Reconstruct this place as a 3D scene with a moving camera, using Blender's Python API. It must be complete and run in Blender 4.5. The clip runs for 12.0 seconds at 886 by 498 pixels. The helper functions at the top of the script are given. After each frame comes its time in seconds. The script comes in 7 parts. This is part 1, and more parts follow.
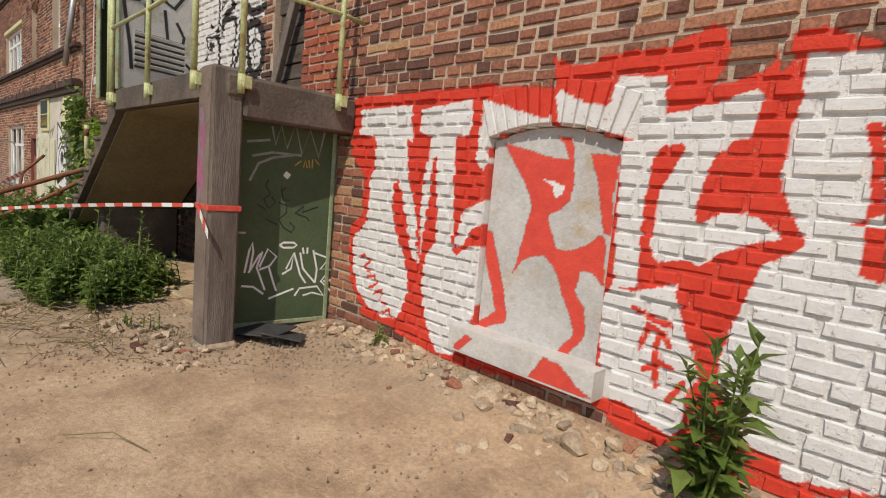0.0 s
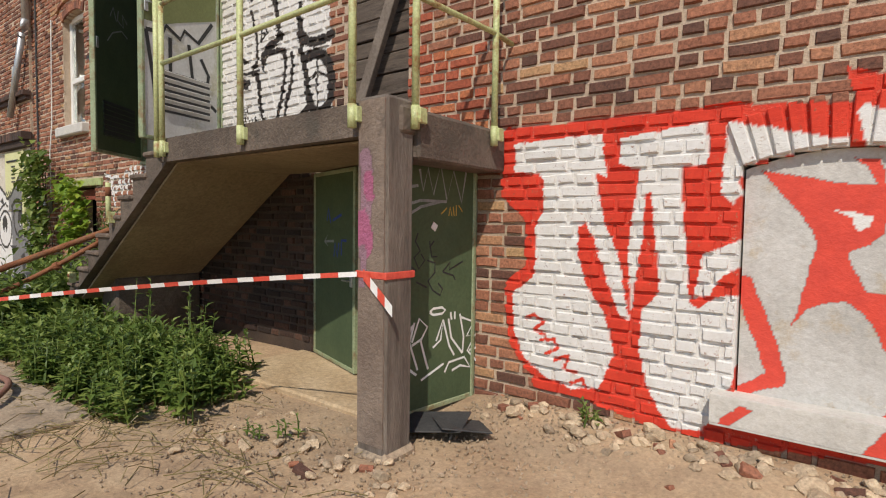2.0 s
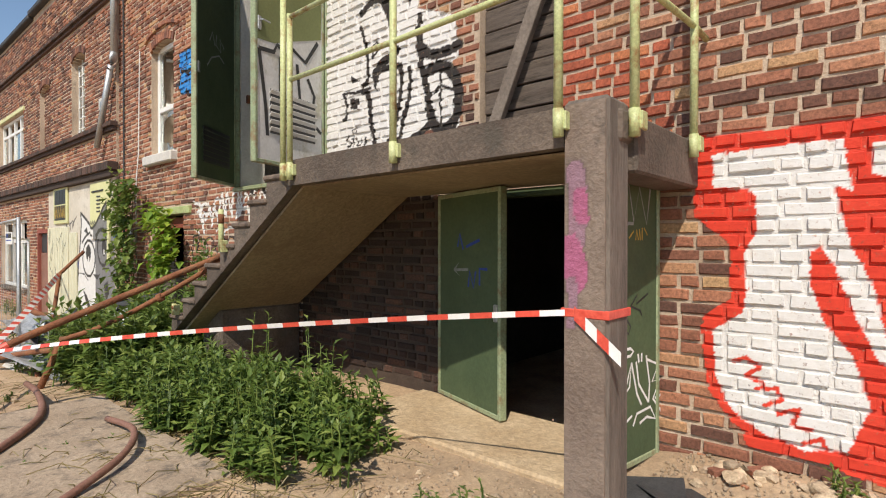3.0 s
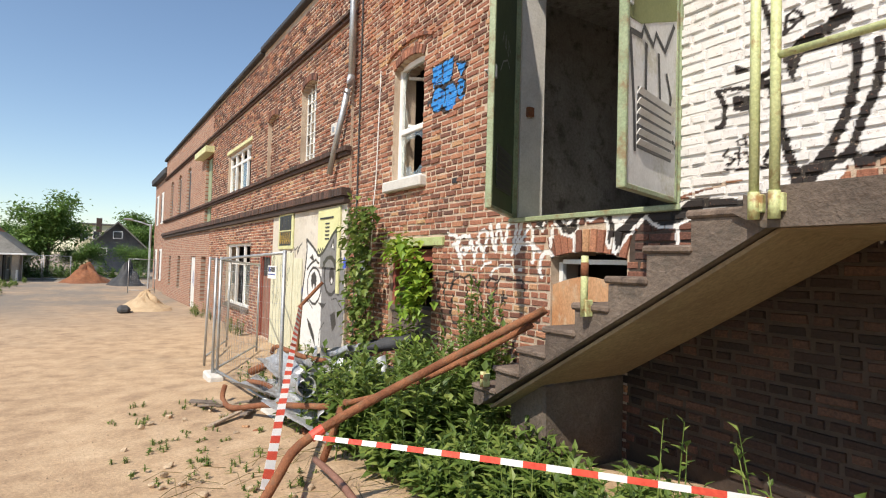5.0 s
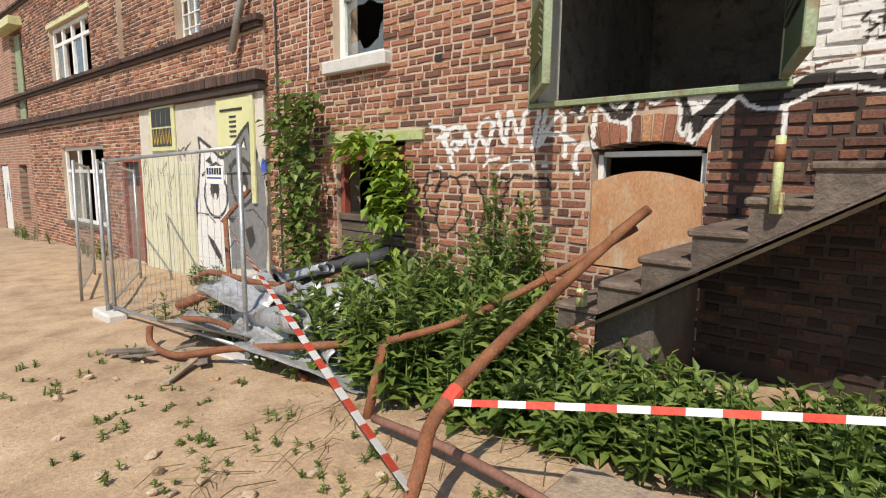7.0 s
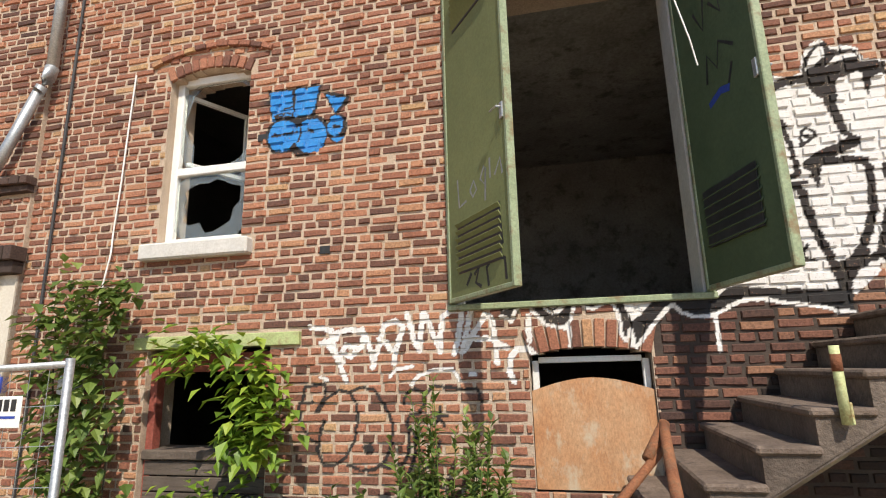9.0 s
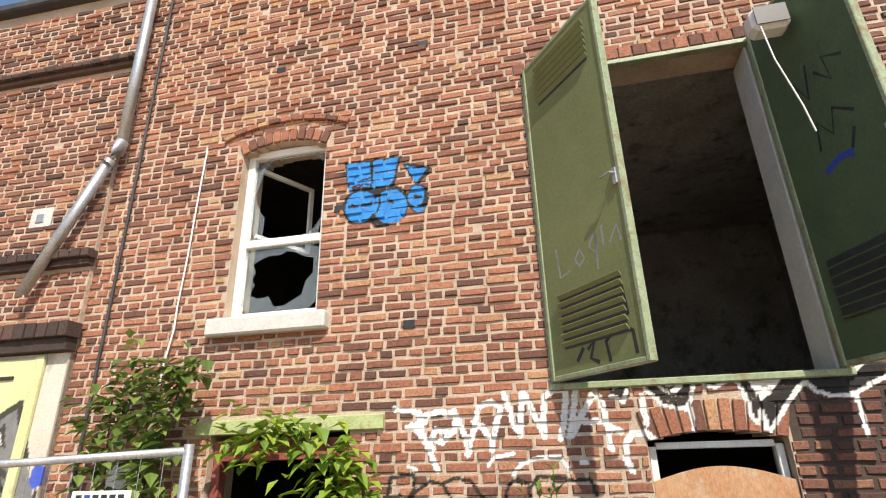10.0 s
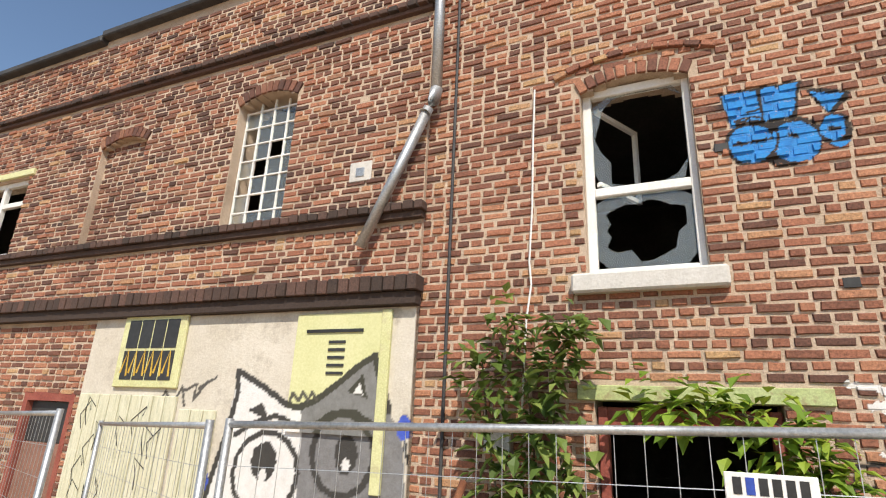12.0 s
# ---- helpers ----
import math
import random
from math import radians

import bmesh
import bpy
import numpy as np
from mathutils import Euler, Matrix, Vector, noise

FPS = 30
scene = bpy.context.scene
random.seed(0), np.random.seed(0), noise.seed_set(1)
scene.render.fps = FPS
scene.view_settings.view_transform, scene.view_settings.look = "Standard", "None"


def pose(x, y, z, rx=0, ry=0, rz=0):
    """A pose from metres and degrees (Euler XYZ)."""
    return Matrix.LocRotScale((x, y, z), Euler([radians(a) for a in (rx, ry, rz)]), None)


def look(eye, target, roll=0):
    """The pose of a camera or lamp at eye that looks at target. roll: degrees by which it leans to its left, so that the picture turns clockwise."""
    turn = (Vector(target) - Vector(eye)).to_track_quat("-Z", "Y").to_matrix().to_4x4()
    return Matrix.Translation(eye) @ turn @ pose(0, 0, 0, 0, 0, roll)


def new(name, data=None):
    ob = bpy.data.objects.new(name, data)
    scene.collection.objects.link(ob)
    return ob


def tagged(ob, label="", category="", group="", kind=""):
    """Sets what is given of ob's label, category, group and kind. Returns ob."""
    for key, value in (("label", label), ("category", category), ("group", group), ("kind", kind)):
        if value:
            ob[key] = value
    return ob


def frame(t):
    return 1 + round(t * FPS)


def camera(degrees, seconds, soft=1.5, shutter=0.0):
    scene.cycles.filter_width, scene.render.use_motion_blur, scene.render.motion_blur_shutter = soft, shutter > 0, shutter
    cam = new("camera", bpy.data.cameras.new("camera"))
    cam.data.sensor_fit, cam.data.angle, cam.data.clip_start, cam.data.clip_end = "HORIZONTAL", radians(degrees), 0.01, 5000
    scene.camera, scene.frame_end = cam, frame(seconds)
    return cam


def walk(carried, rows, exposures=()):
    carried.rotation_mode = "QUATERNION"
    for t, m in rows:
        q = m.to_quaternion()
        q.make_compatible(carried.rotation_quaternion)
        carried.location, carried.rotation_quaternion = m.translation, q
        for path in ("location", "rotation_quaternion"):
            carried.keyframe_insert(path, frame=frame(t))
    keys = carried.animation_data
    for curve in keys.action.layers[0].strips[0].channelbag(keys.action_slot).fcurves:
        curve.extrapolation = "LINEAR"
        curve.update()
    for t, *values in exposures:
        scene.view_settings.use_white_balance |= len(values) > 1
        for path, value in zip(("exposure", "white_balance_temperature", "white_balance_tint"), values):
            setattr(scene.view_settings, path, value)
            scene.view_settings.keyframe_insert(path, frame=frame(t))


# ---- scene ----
cam = camera(79.5, 12.0, 1.1)
PATH = [
    (0, (11.925, -2.581, 1.228), (10.531, -1.167, 0.991), 5.0),
    (0.5, (11.536, -2.824, 1.233), (10.189, -1.373, 0.949), 3.8),
    (1, (11.098, -2.97, 1.171), (9.777, -1.499, 0.871), 2.5),
    (1.5, (10.701, -3.083, 1.2), (9.55, -1.465, 0.961), 2.0),
    (2, (10.247, -3.158, 1.226), (9.033, -1.572, 1.127), 0.8),
    (2.5, (9.779, -3.189, 1.252), (8.382, -1.76, 1.329), 0.6),
    (2.7, (9.613, -3.263, 1.22), (8.296, -1.758, 1.231), 0.3),
    (4.3, (7.865, -3.339, 1.468), (6.291, -2.104, 1.464), 0.1),
    (4.5, (7.644, -3.385, 1.477), (6.009, -2.235, 1.539), 1.0),
    (5, (7.178, -3.618, 1.466), (5.499, -2.534, 1.523), 1.6),
    (5.5, (6.71, -3.792, 1.433), (4.992, -2.771, 1.37), 1.4),
    (6, (6.251, -3.92, 1.403), (4.552, -2.874, 1.259), 0.6),
    (6.5, (5.88, -4.051, 1.388), (4.401, -2.729, 1.138), -0.2),
    (6.7, (5.721, -4.076, 1.35), (4.335, -2.66, 1.077), -0.0),
    (8.3, (4.258, -4.1, 1.341), (3.122, -2.468, 1.127), 1.7),
    (8.5, (4.097, -4.089, 1.351), (3.087, -2.363, 1.291), 1.9),
    (9, (3.747, -4.107, 1.474), (3.322, -2.203, 1.914), -1.4),
    (9.5, (3.388, -4.057, 1.482), (3.078, -2.201, 2.159), -3.2),
    (10, (2.972, -4.041, 1.49), (2.576, -2.22, 2.218), -1.6),
    (10.5, (2.472, -4.05, 1.472), (2.113, -2.224, 2.206), -1.6),
    (11, (1.947, -4.098, 1.586), (1.486, -2.259, 2.223), -0.5),
    (11.5, (1.437, -4.176, 1.596), (0.807, -2.378, 2.205), 1.3),
    (12, (0.81, -4.19, 1.529), (-0.007, -2.467, 2.133), 2.6),
]
walk(cam, [(t, look(eye, target, roll)) for t, eye, target, roll in PATH], [(0, -0.55), (1, -0.47), (2, -0.42), (2.7, -0.2), (4.3, 0.25), (5, 0.15), (5.5, 0.1), (6.5, -0.1), (8.5, 0.08), (9, 0.1), (9.5, 0.3), (10, 0.35), (11, 0.28), (12, 0.06)])

# ---- world, sun ----
SUN = Vector((0.52, -1.0, 1.28)).normalized()
world = bpy.data.worlds.new("World")
scene.world = world
world.use_nodes = True
wn = world.node_tree
sky = wn.nodes.new("ShaderNodeTexSky")
sky.sky_type, sky.sun_disc = "NISHITA", False
sky.sun_elevation = math.asin(SUN.z)
sky.sun_rotation = math.atan2(SUN.x, SUN.y)
sky.air_density, sky.dust_density, sky.ozone_density = 1.05, 0.3, 1.5
wn.links.new(sky.outputs[0], wn.nodes["Background"].inputs[0])
wn.nodes["Background"].inputs[1].default_value = 0.14
sun = new("sun", bpy.data.lights.new("sun", "SUN"))
sun.data.energy, sun.data.angle, sun.data.color = 5.0, radians(0.5), (1.0, 0.915, 0.795)
sun.matrix_world = look(SUN * 40, (0, 0, 0))

# ---- materials ----


def material(name):
    m = bpy.data.materials.new(name)
    m.use_nodes = True
    nt = m.node_tree
    return m, nt, nt.nodes["Principled BSDF"]


def node(nt, kind, **sets):
    n = nt.nodes.new(kind)
    for k, v in sets.items():
        n.inputs[k].default_value = v
    return n


def ramp(nt, fac, stops):
    n = nt.nodes.new("ShaderNodeValToRGB")
    e = n.color_ramp.elements
    while len(e) < len(stops):
        e.new(0.5)
    for el, (p, c) in zip(e, stops):
        el.position, el.color = p, (*c, 1)
    nt.links.new(fac, n.inputs[0])
    return n.outputs[0]


def mixc(nt, fac, a, b, kind="MIX"):
    n = nt.nodes.new("ShaderNodeMix")
    n.data_type, n.blend_type = "RGBA", kind
    for sock, val in ((n.inputs[0], fac), (n.inputs[6], a), (n.inputs[7], b)):
        if isinstance(val, bpy.types.NodeSocket):
            nt.links.new(val, sock)
        elif isinstance(val, tuple):
            sock.default_value = (*val, 1)
        else:
            sock.default_value = val
    return n.outputs[2]


def noise_fac(nt, scale, detail=4.0, rough=0.6, stretch=None, world_space=False):
    co = nt.nodes.new("ShaderNodeNewGeometry").outputs["Position"] if world_space else nt.nodes.new("ShaderNodeTexCoord").outputs["Object"]
    if stretch:
        mp = nt.nodes.new("ShaderNodeMapping")
        mp.inputs["Scale"].default_value = stretch
        nt.links.new(co, mp.inputs[0])
        co = mp.outputs[0]
    n = node(nt, "ShaderNodeTexNoise", Scale=scale, Detail=detail, Roughness=rough)
    nt.links.new(co, n.inputs["Vector"])
    return n.outputs[0]


def bump_on(nt, bsdf, height, strength, dist=0.02):
    b = node(nt, "ShaderNodeBump", Strength=strength, Distance=dist)
    nt.links.new(height, b.inputs["Height"])
    nt.links.new(b.outputs[0], bsdf.inputs["Normal"])


def surface(name, a, b, rough=0.8, metal=0.0, coarse=3.0, fine=45.0, bump=0.3, stain=None, stretch=None, per_object=0.0):
    """A two-scale surface: colours a to b by broad noise, fine grain in value and relief, optional stain colour in patches."""
    m, nt, bs = material(name)
    f1 = noise_fac(nt, coarse, 5, 0.65, stretch, True)
    f2 = noise_fac(nt, fine, 3, 0.7, stretch, True)
    col = ramp(nt, f1, [(0.3, a), (0.7, b)])
    col = mixc(nt, 0.45, col, ramp(nt, f2, [(0.3, (0.25, 0.25, 0.25)), (0.7, (0.78, 0.78, 0.78))]), "OVERLAY")
    if stain:
        f3 = noise_fac(nt, coarse * 1.9 + 0.7, 6, 0.7, stretch, True)
        col = mixc(nt, ramp(nt, f3, [(0.52, (0, 0, 0)), (0.66, (1, 1, 1))]), col, stain)
    if per_object:
        info = nt.nodes.new("ShaderNodeObjectInfo")
        col = mixc(nt, per_object, col, ramp(nt, info.outputs["Random"], [(0, (0.2, 0.2, 0.2)), (1, (0.85, 0.82, 0.78))]), "OVERLAY")
    nt.links.new(col, bs.inputs["Base Color"])
    bs.inputs["Roughness"].default_value, bs.inputs["Metallic"].default_value = rough, metal
    bump_on(nt, bs, f2, bump)
    return m


def painted(nt, col, cover=1.0, low=0.26):
    """Lays the spray paint kept in the mesh's paint layer over col; worn through in specks."""
    at = nt.nodes.new("ShaderNodeAttribute")
    at.attribute_name = "paint"
    wear = ramp(nt, noise_fac(nt, 38, 4, 0.75, None, True), [(low, (0, 0, 0)), (low + 0.15, (1, 1, 1))])
    mul = nt.nodes.new("ShaderNodeMath")
    mul.operation = "MULTIPLY"
    nt.links.new(at.outputs["Alpha"], mul.inputs[0])
    nt.links.new(wear, mul.inputs[1])
    thin = nt.nodes.new("ShaderNodeMath")
    thin.operation = "MULTIPLY"
    thin.inputs[1].default_value = cover
    nt.links.new(mul.outputs[0], thin.inputs[0])
    dirt = mixc(nt, 0.45, at.outputs["Color"], ramp(nt, noise_fac(nt, 11, 7, 0.78, None, True), [(0.32, (0.2, 0.185, 0.17)), (0.6, (0.66, 0.66, 0.66))]), "OVERLAY")
    return mixc(nt, thin.outputs[0], col, dirt)


def brick_material(name, stops, soot=0.35):
    m, nt, bs = material(name)
    geo = nt.nodes.new("ShaderNodeNewGeometry")
    info = nt.nodes.new("ShaderNodeObjectInfo")
    add = nt.nodes.new("ShaderNodeMath")
    add.operation = "ADD"
    nt.links.new(geo.outputs["Random Per Island"], add.inputs[0])
    nt.links.new(info.outputs["Random"], add.inputs[1])
    fr = nt.nodes.new("ShaderNodeMath")
    fr.operation = "FRACT"
    nt.links.new(add.outputs[0], fr.inputs[0])
    col = ramp(nt, fr.outputs[0], stops)
    fine = noise_fac(nt, 55, 4, 0.75, None, True)
    col = mixc(nt, 0.8, col, ramp(nt, fine, [(0.28, (0.16, 0.16, 0.16)), (0.72, (0.84, 0.84, 0.84))]), "OVERLAY")
    broad = noise_fac(nt, 1.1, 6, 0.7, None, True)
    col = mixc(nt, ramp(nt, broad, [(0.52, (0, 0, 0)), (0.75, (soot, soot, soot))]), col, (0.05, 0.035, 0.028))
    nt.links.new(painted(nt, col, 0.97, 0.26), bs.inputs["Base Color"])
    bs.inputs["Roughness"].default_value = 0.88
    bump_on(nt, bs, fine, 0.6, 0.012)
    return m


BRICK = brick_material("brick", [(0.0, (0.11, 0.052, 0.037)), (0.2, (0.185, 0.076, 0.048)), (0.5, (0.28, 0.112, 0.066)), (0.78, (0.36, 0.15, 0.086)), (0.92, (0.4, 0.19, 0.105)), (1.0, (0.45, 0.28, 0.14))])
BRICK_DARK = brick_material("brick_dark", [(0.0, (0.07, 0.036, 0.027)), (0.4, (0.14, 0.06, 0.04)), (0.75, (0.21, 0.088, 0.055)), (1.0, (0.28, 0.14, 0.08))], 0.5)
BRICK_NEW = brick_material("brick_new", [(0.0, (0.28, 0.07, 0.035)), (0.6, (0.4, 0.1, 0.05)), (1.0, (0.48, 0.17, 0.07))], 0.15)
# grimy brick, with the shade under the stair put into its colour
BRICK_GRIMY_SHADE = brick_material("brick_grimy_shade", [(0.0, (0.02, 0.012, 0.009)), (0.6, (0.05, 0.026, 0.018)), (1.0, (0.11, 0.055, 0.036))], 0.6)
BRICK_SOOT = brick_material("brick_soot", [(0.0, (0.04, 0.028, 0.022)), (1.0, (0.11, 0.06, 0.045))], 0.6)

mm, nt, bs = material("mortar")
g1 = noise_fac(nt, 70, 3, 0.8, None, True)
mc = ramp(nt, noise_fac(nt, 1.6, 5, 0.7, None, True), [(0.3, (0.4, 0.3, 0.215)), (0.7, (0.62, 0.49, 0.37))])
nt.links.new(painted(nt, mixc(nt, 0.4, mc, ramp(nt, g1, [(0.3, (0.25, 0.25, 0.25)), (0.7, (0.8, 0.8, 0.8))]), "OVERLAY"), 0.95), bs.inputs["Base Color"])
bs.inputs["Roughness"].default_value = 0.95
bump_on(nt, bs, g1, 0.8, 0.015)
MORTAR = mm



def painted_surface(name, a, b, coarse=2.0, bump=0.25, stain=None):
    m, nt, bs = material(name)
    f2 = noise_fac(nt, 40, 4, 0.7, None, True)
    col = ramp(nt, noise_fac(nt, coarse, 6, 0.7, None, True), [(0.3, a), (0.7, b)])
    if stain:
        col = mixc(nt, ramp(nt, noise_fac(nt, 3.1, 6, 0.75, None, True), [(0.53, (0, 0, 0)), (0.68, (1, 1, 1))]), col, stain)
    col = mixc(nt, 0.3, col, ramp(nt, f2, [(0.3, (0.3, 0.3, 0.3)), (0.7, (0.72, 0.72, 0.72))]), "OVERLAY")
    nt.links.new(painted(nt, col, 0.95, 0.12), bs.inputs["Base Color"])
    bs.inputs["Roughness"].default_value = 0.8
    bump_on(nt, bs, f2, bump)
    return m


PLASTER = painted_surface("plaster", (0.5, 0.45, 0.36), (0.66, 0.61, 0.52), 1.2, 0.3, (0.42, 0.37, 0.3))
BOARD_MAT = painted_surface("concrete_board", (0.42, 0.4, 0.37), (0.62, 0.6, 0.57), 2.2, 0.3, (0.45, 0.34, 0.2))
SILL_MAT = painted_surface("sill_stone", (0.5, 0.48, 0.44), (0.66, 0.63, 0.58), 3, 0.3)
# joints under the stair: grime and painted shade in one dark colour
MORTAR_GRIMY_SHADE = painted_surface("mortar_grimy_shade", (0.035, 0.024, 0.018), (0.085, 0.058, 0.042), 2.0, 0.5)
POST_FRONT = painted_surface("post_front", (0.14, 0.1, 0.078), (0.29, 0.225, 0.175), 2.6, 0.6, (0.1, 0.08, 0.065))
GREEN_DARK = painted_surface("door_green", (0.05, 0.08, 0.036), (0.085, 0.12, 0.055), 1.5, 0.1, (0.065, 0.095, 0.045))
GREEN_OLIVE = painted_surface("door_olive", (0.14, 0.16, 0.06), (0.2, 0.22, 0.085), 1.2, 0.1)
SILVER = painted_surface("door_silver", (0.5, 0.49, 0.46), (0.66, 0.65, 0.62), 1.4, 0.08, (0.42, 0.4, 0.3))
GREEN_EDGE = surface("green_edge", (0.22, 0.27, 0.15), (0.32, 0.37, 0.23), 0.5, 0, 4, 60, 0.1, (0.22, 0.16, 0.08))
RAIL_GREEN = surface("rail_paint", (0.42, 0.46, 0.2), (0.55, 0.58, 0.3), 0.5, 0, 5, 70, 0.15, (0.3, 0.18, 0.07))
CONCRETE = surface("old_concrete", (0.075, 0.055, 0.042), (0.165, 0.128, 0.1), 0.9, 0, 2.2, 38, 0.6, (0.085, 0.07, 0.055))
SOFFIT = surface("soffit_concrete", (0.22, 0.165, 0.1), (0.32, 0.25, 0.155), 0.9, 0, 1.2, 30, 0.35, (0.22, 0.16, 0.1))
POST_MAT = surface("post_concrete", (0.1, 0.078, 0.064), (0.24, 0.2, 0.165), 0.9, 0, 2.5, 45, 0.6, (0.1, 0.08, 0.065), (4, 4, 0.5))
STEP_MAT = surface("step_concrete", (0.1, 0.07, 0.052), (0.2, 0.15, 0.115), 0.9, 0, 4, 45, 0.6, (0.07, 0.05, 0.038))
TREAD = surface("tread_concrete", (0.3, 0.225, 0.155), (0.43, 0.335, 0.24), 0.9, 0, 3, 40, 0.5, (0.15, 0.12, 0.09))
RUST = surface("rust", (0.16, 0.055, 0.025), (0.33, 0.135, 0.06), 0.85, 0.15, 6, 70, 0.5, (0.2, 0.11, 0.06))
GALV = surface("galvanised", (0.36, 0.37, 0.37), (0.52, 0.53, 0.53), 0.45, 0.7, 5, 60, 0.1)
SHEET = surface("sheet_metal", (0.34, 0.35, 0.36), (0.56, 0.57, 0.57), 0.45, 0.4, 3, 30, 0.2, (0.26, 0.23, 0.2))
BLACK_SHEET = surface("tar_felt", (0.025, 0.025, 0.028), (0.06, 0.06, 0.06), 0.7, 0, 4, 50, 0.3)
WHITE_FRAME = surface("white_frame", (0.68, 0.67, 0.63), (0.8, 0.79, 0.76), 0.45, 0, 3, 50, 0.08)
OLD_WOOD = surface("old_wood", (0.075, 0.055, 0.042), (0.16, 0.125, 0.1), 0.85, 0, 2, 40, 0.5, (0.05, 0.038, 0.03), (1, 1, 9))
PLANK_WOOD = surface("grey_plank", (0.13, 0.1, 0.08), (0.23, 0.19, 0.155), 0.85, 0, 3, 45, 0.4)
PLYWOOD = surface("orange_sheet", (0.4, 0.17, 0.065), (0.5, 0.31, 0.17), 0.7, 0, 1.7, 50, 0.1, (0.5, 0.4, 0.28), (1.6, 1, 0.8))
BROWN_DOOR = surface("brown_door", (0.19, 0.09, 0.06), (0.27, 0.14, 0.1), 0.7, 0, 3, 45, 0.2)
RED_WOOD = surface("red_wood", (0.22, 0.05, 0.035), (0.3, 0.09, 0.06), 0.7, 0, 4, 45, 0.3)
LINTEL_GREEN = surface("lintel_green", (0.36, 0.42, 0.17), (0.46, 0.5, 0.24), 0.6, 0, 4, 60, 0.15, (0.3, 0.24, 0.12))
YELLOW_DOOR = painted_surface("yellow_door", (0.56, 0.56, 0.27), (0.66, 0.65, 0.36), 2.0, 0.1)
YELLOW_PAINT = surface("yellow_paint", (0.56, 0.56, 0.27), (0.66, 0.65, 0.36), 0.6, 0, 3, 60, 0.1, (0.5, 0.46, 0.26))
CREAM = surface("cream_board", (0.55, 0.53, 0.36), (0.68, 0.66, 0.5), 0.75, 0, 3, 50, 0.2, (0.44, 0.44, 0.3), (6, 6, 0.7))
STONE = surface("rubble_stone", (0.32, 0.24, 0.16), (0.6, 0.47, 0.33), 0.95, 0, 9, 60, 0.7, None, None, 0.55)
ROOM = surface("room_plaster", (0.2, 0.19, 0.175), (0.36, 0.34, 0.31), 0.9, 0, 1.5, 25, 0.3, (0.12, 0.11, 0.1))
# near-black copy of the room plaster; the rooms' darkness is put into its colour
ROOM_UNLIT = surface("unlit_room_plaster", (0.05, 0.045, 0.04), (0.09, 0.08, 0.07), 0.95, 0, 1.5, 25, 0.3)
TAPE_RED = surface("tape_red", (0.6, 0.06, 0.04), (0.68, 0.1, 0.06), 0.4, 0, 5, 40, 0.05)
TAPE_WHITE = surface("tape_white", (0.76, 0.75, 0.72), (0.82, 0.81, 0.79), 0.4, 0, 5, 40, 0.05)
SPRAY_WHITE = surface("spray_white", (0.7, 0.7, 0.68), (0.82, 0.82, 0.8), 0.6, 0, 8, 60, 0.05)
SPRAY_BLACK = surface("spray_black", (0.012, 0.012, 0.012), (0.03, 0.03, 0.03), 0.6, 0, 8, 60, 0.05)
SPRAY_GREY = surface("spray_grey", (0.2, 0.21, 0.2), (0.32, 0.33, 0.32), 0.6, 0, 8, 60, 0.05)
SPRAY_YELLOW = surface("spray_yellow", (0.5, 0.3, 0.03), (0.6, 0.4, 0.06), 0.6, 0, 8, 60, 0.05)
SPRAY_BLUE = surface("spray_blue", (0.015, 0.04, 0.25), (0.03, 0.07, 0.35), 0.7, 0, 8, 60, 0.05)
SLATE = surface("slate", (0.1, 0.105, 0.12), (0.17, 0.175, 0.19), 0.7, 0, 2, 20, 0.3)
ROOF_RED = surface("roof_tiles_red", (0.33, 0.1, 0.045), (0.45, 0.16, 0.07), 0.8, 0, 2, 14, 0.4)
ROOF_GREY = surface("roof_felt_grey", (0.12, 0.115, 0.1), (0.2, 0.19, 0.17), 0.9, 0, 2, 14, 0.3)
RENDER_CREAM = surface("cream_render", (0.66, 0.58, 0.36), (0.76, 0.68, 0.46), 0.9, 0, 1, 20, 0.1)
RENDER_DIRTY = surface("dirty_render", (0.3, 0.27, 0.23), (0.46, 0.43, 0.38), 0.9, 0, 1.3, 20, 0.2)
# opaque near-black sheets; the shade inside panes, slits and doorways is their colour
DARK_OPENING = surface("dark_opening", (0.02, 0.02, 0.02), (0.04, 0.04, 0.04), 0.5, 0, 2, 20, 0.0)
BARK = surface("bark", (0.09, 0.07, 0.05), (0.17, 0.135, 0.1), 0.95, 0, 6, 40, 0.6)
DIRT_HEAP = surface("sand_heap", (0.4, 0.28, 0.16), (0.55, 0.42, 0.27), 0.95, 0, 3, 30, 0.7)


def leaf_material(name, a, b, c):
    m, nt, bs = material(name)
    geo = nt.nodes.new("ShaderNodeNewGeometry")
    nt.links.new(ramp(nt, geo.outputs["Random Per Island"], [(0, a), (0.6, b), (1, c)]), bs.inputs["Base Color"])
    bs.inputs["Roughness"].default_value = 0.5
    tr = nt.nodes.new("ShaderNodeBsdfTranslucent")
    nt.links.new(ramp(nt, geo.outputs["Random Per Island"], [(0, b), (1, c)]), tr.inputs[0])
    mx = nt.nodes.new("ShaderNodeMixShader")
    mx.inputs[0].default_value = 0.3
    nt.links.new(bs.outputs[0], mx.inputs[1])
    nt.links.new(tr.outputs[0], mx.inputs[2])
    nt.links.new(mx.outputs[0], nt.nodes["Material Output"].inputs[0])
    return m


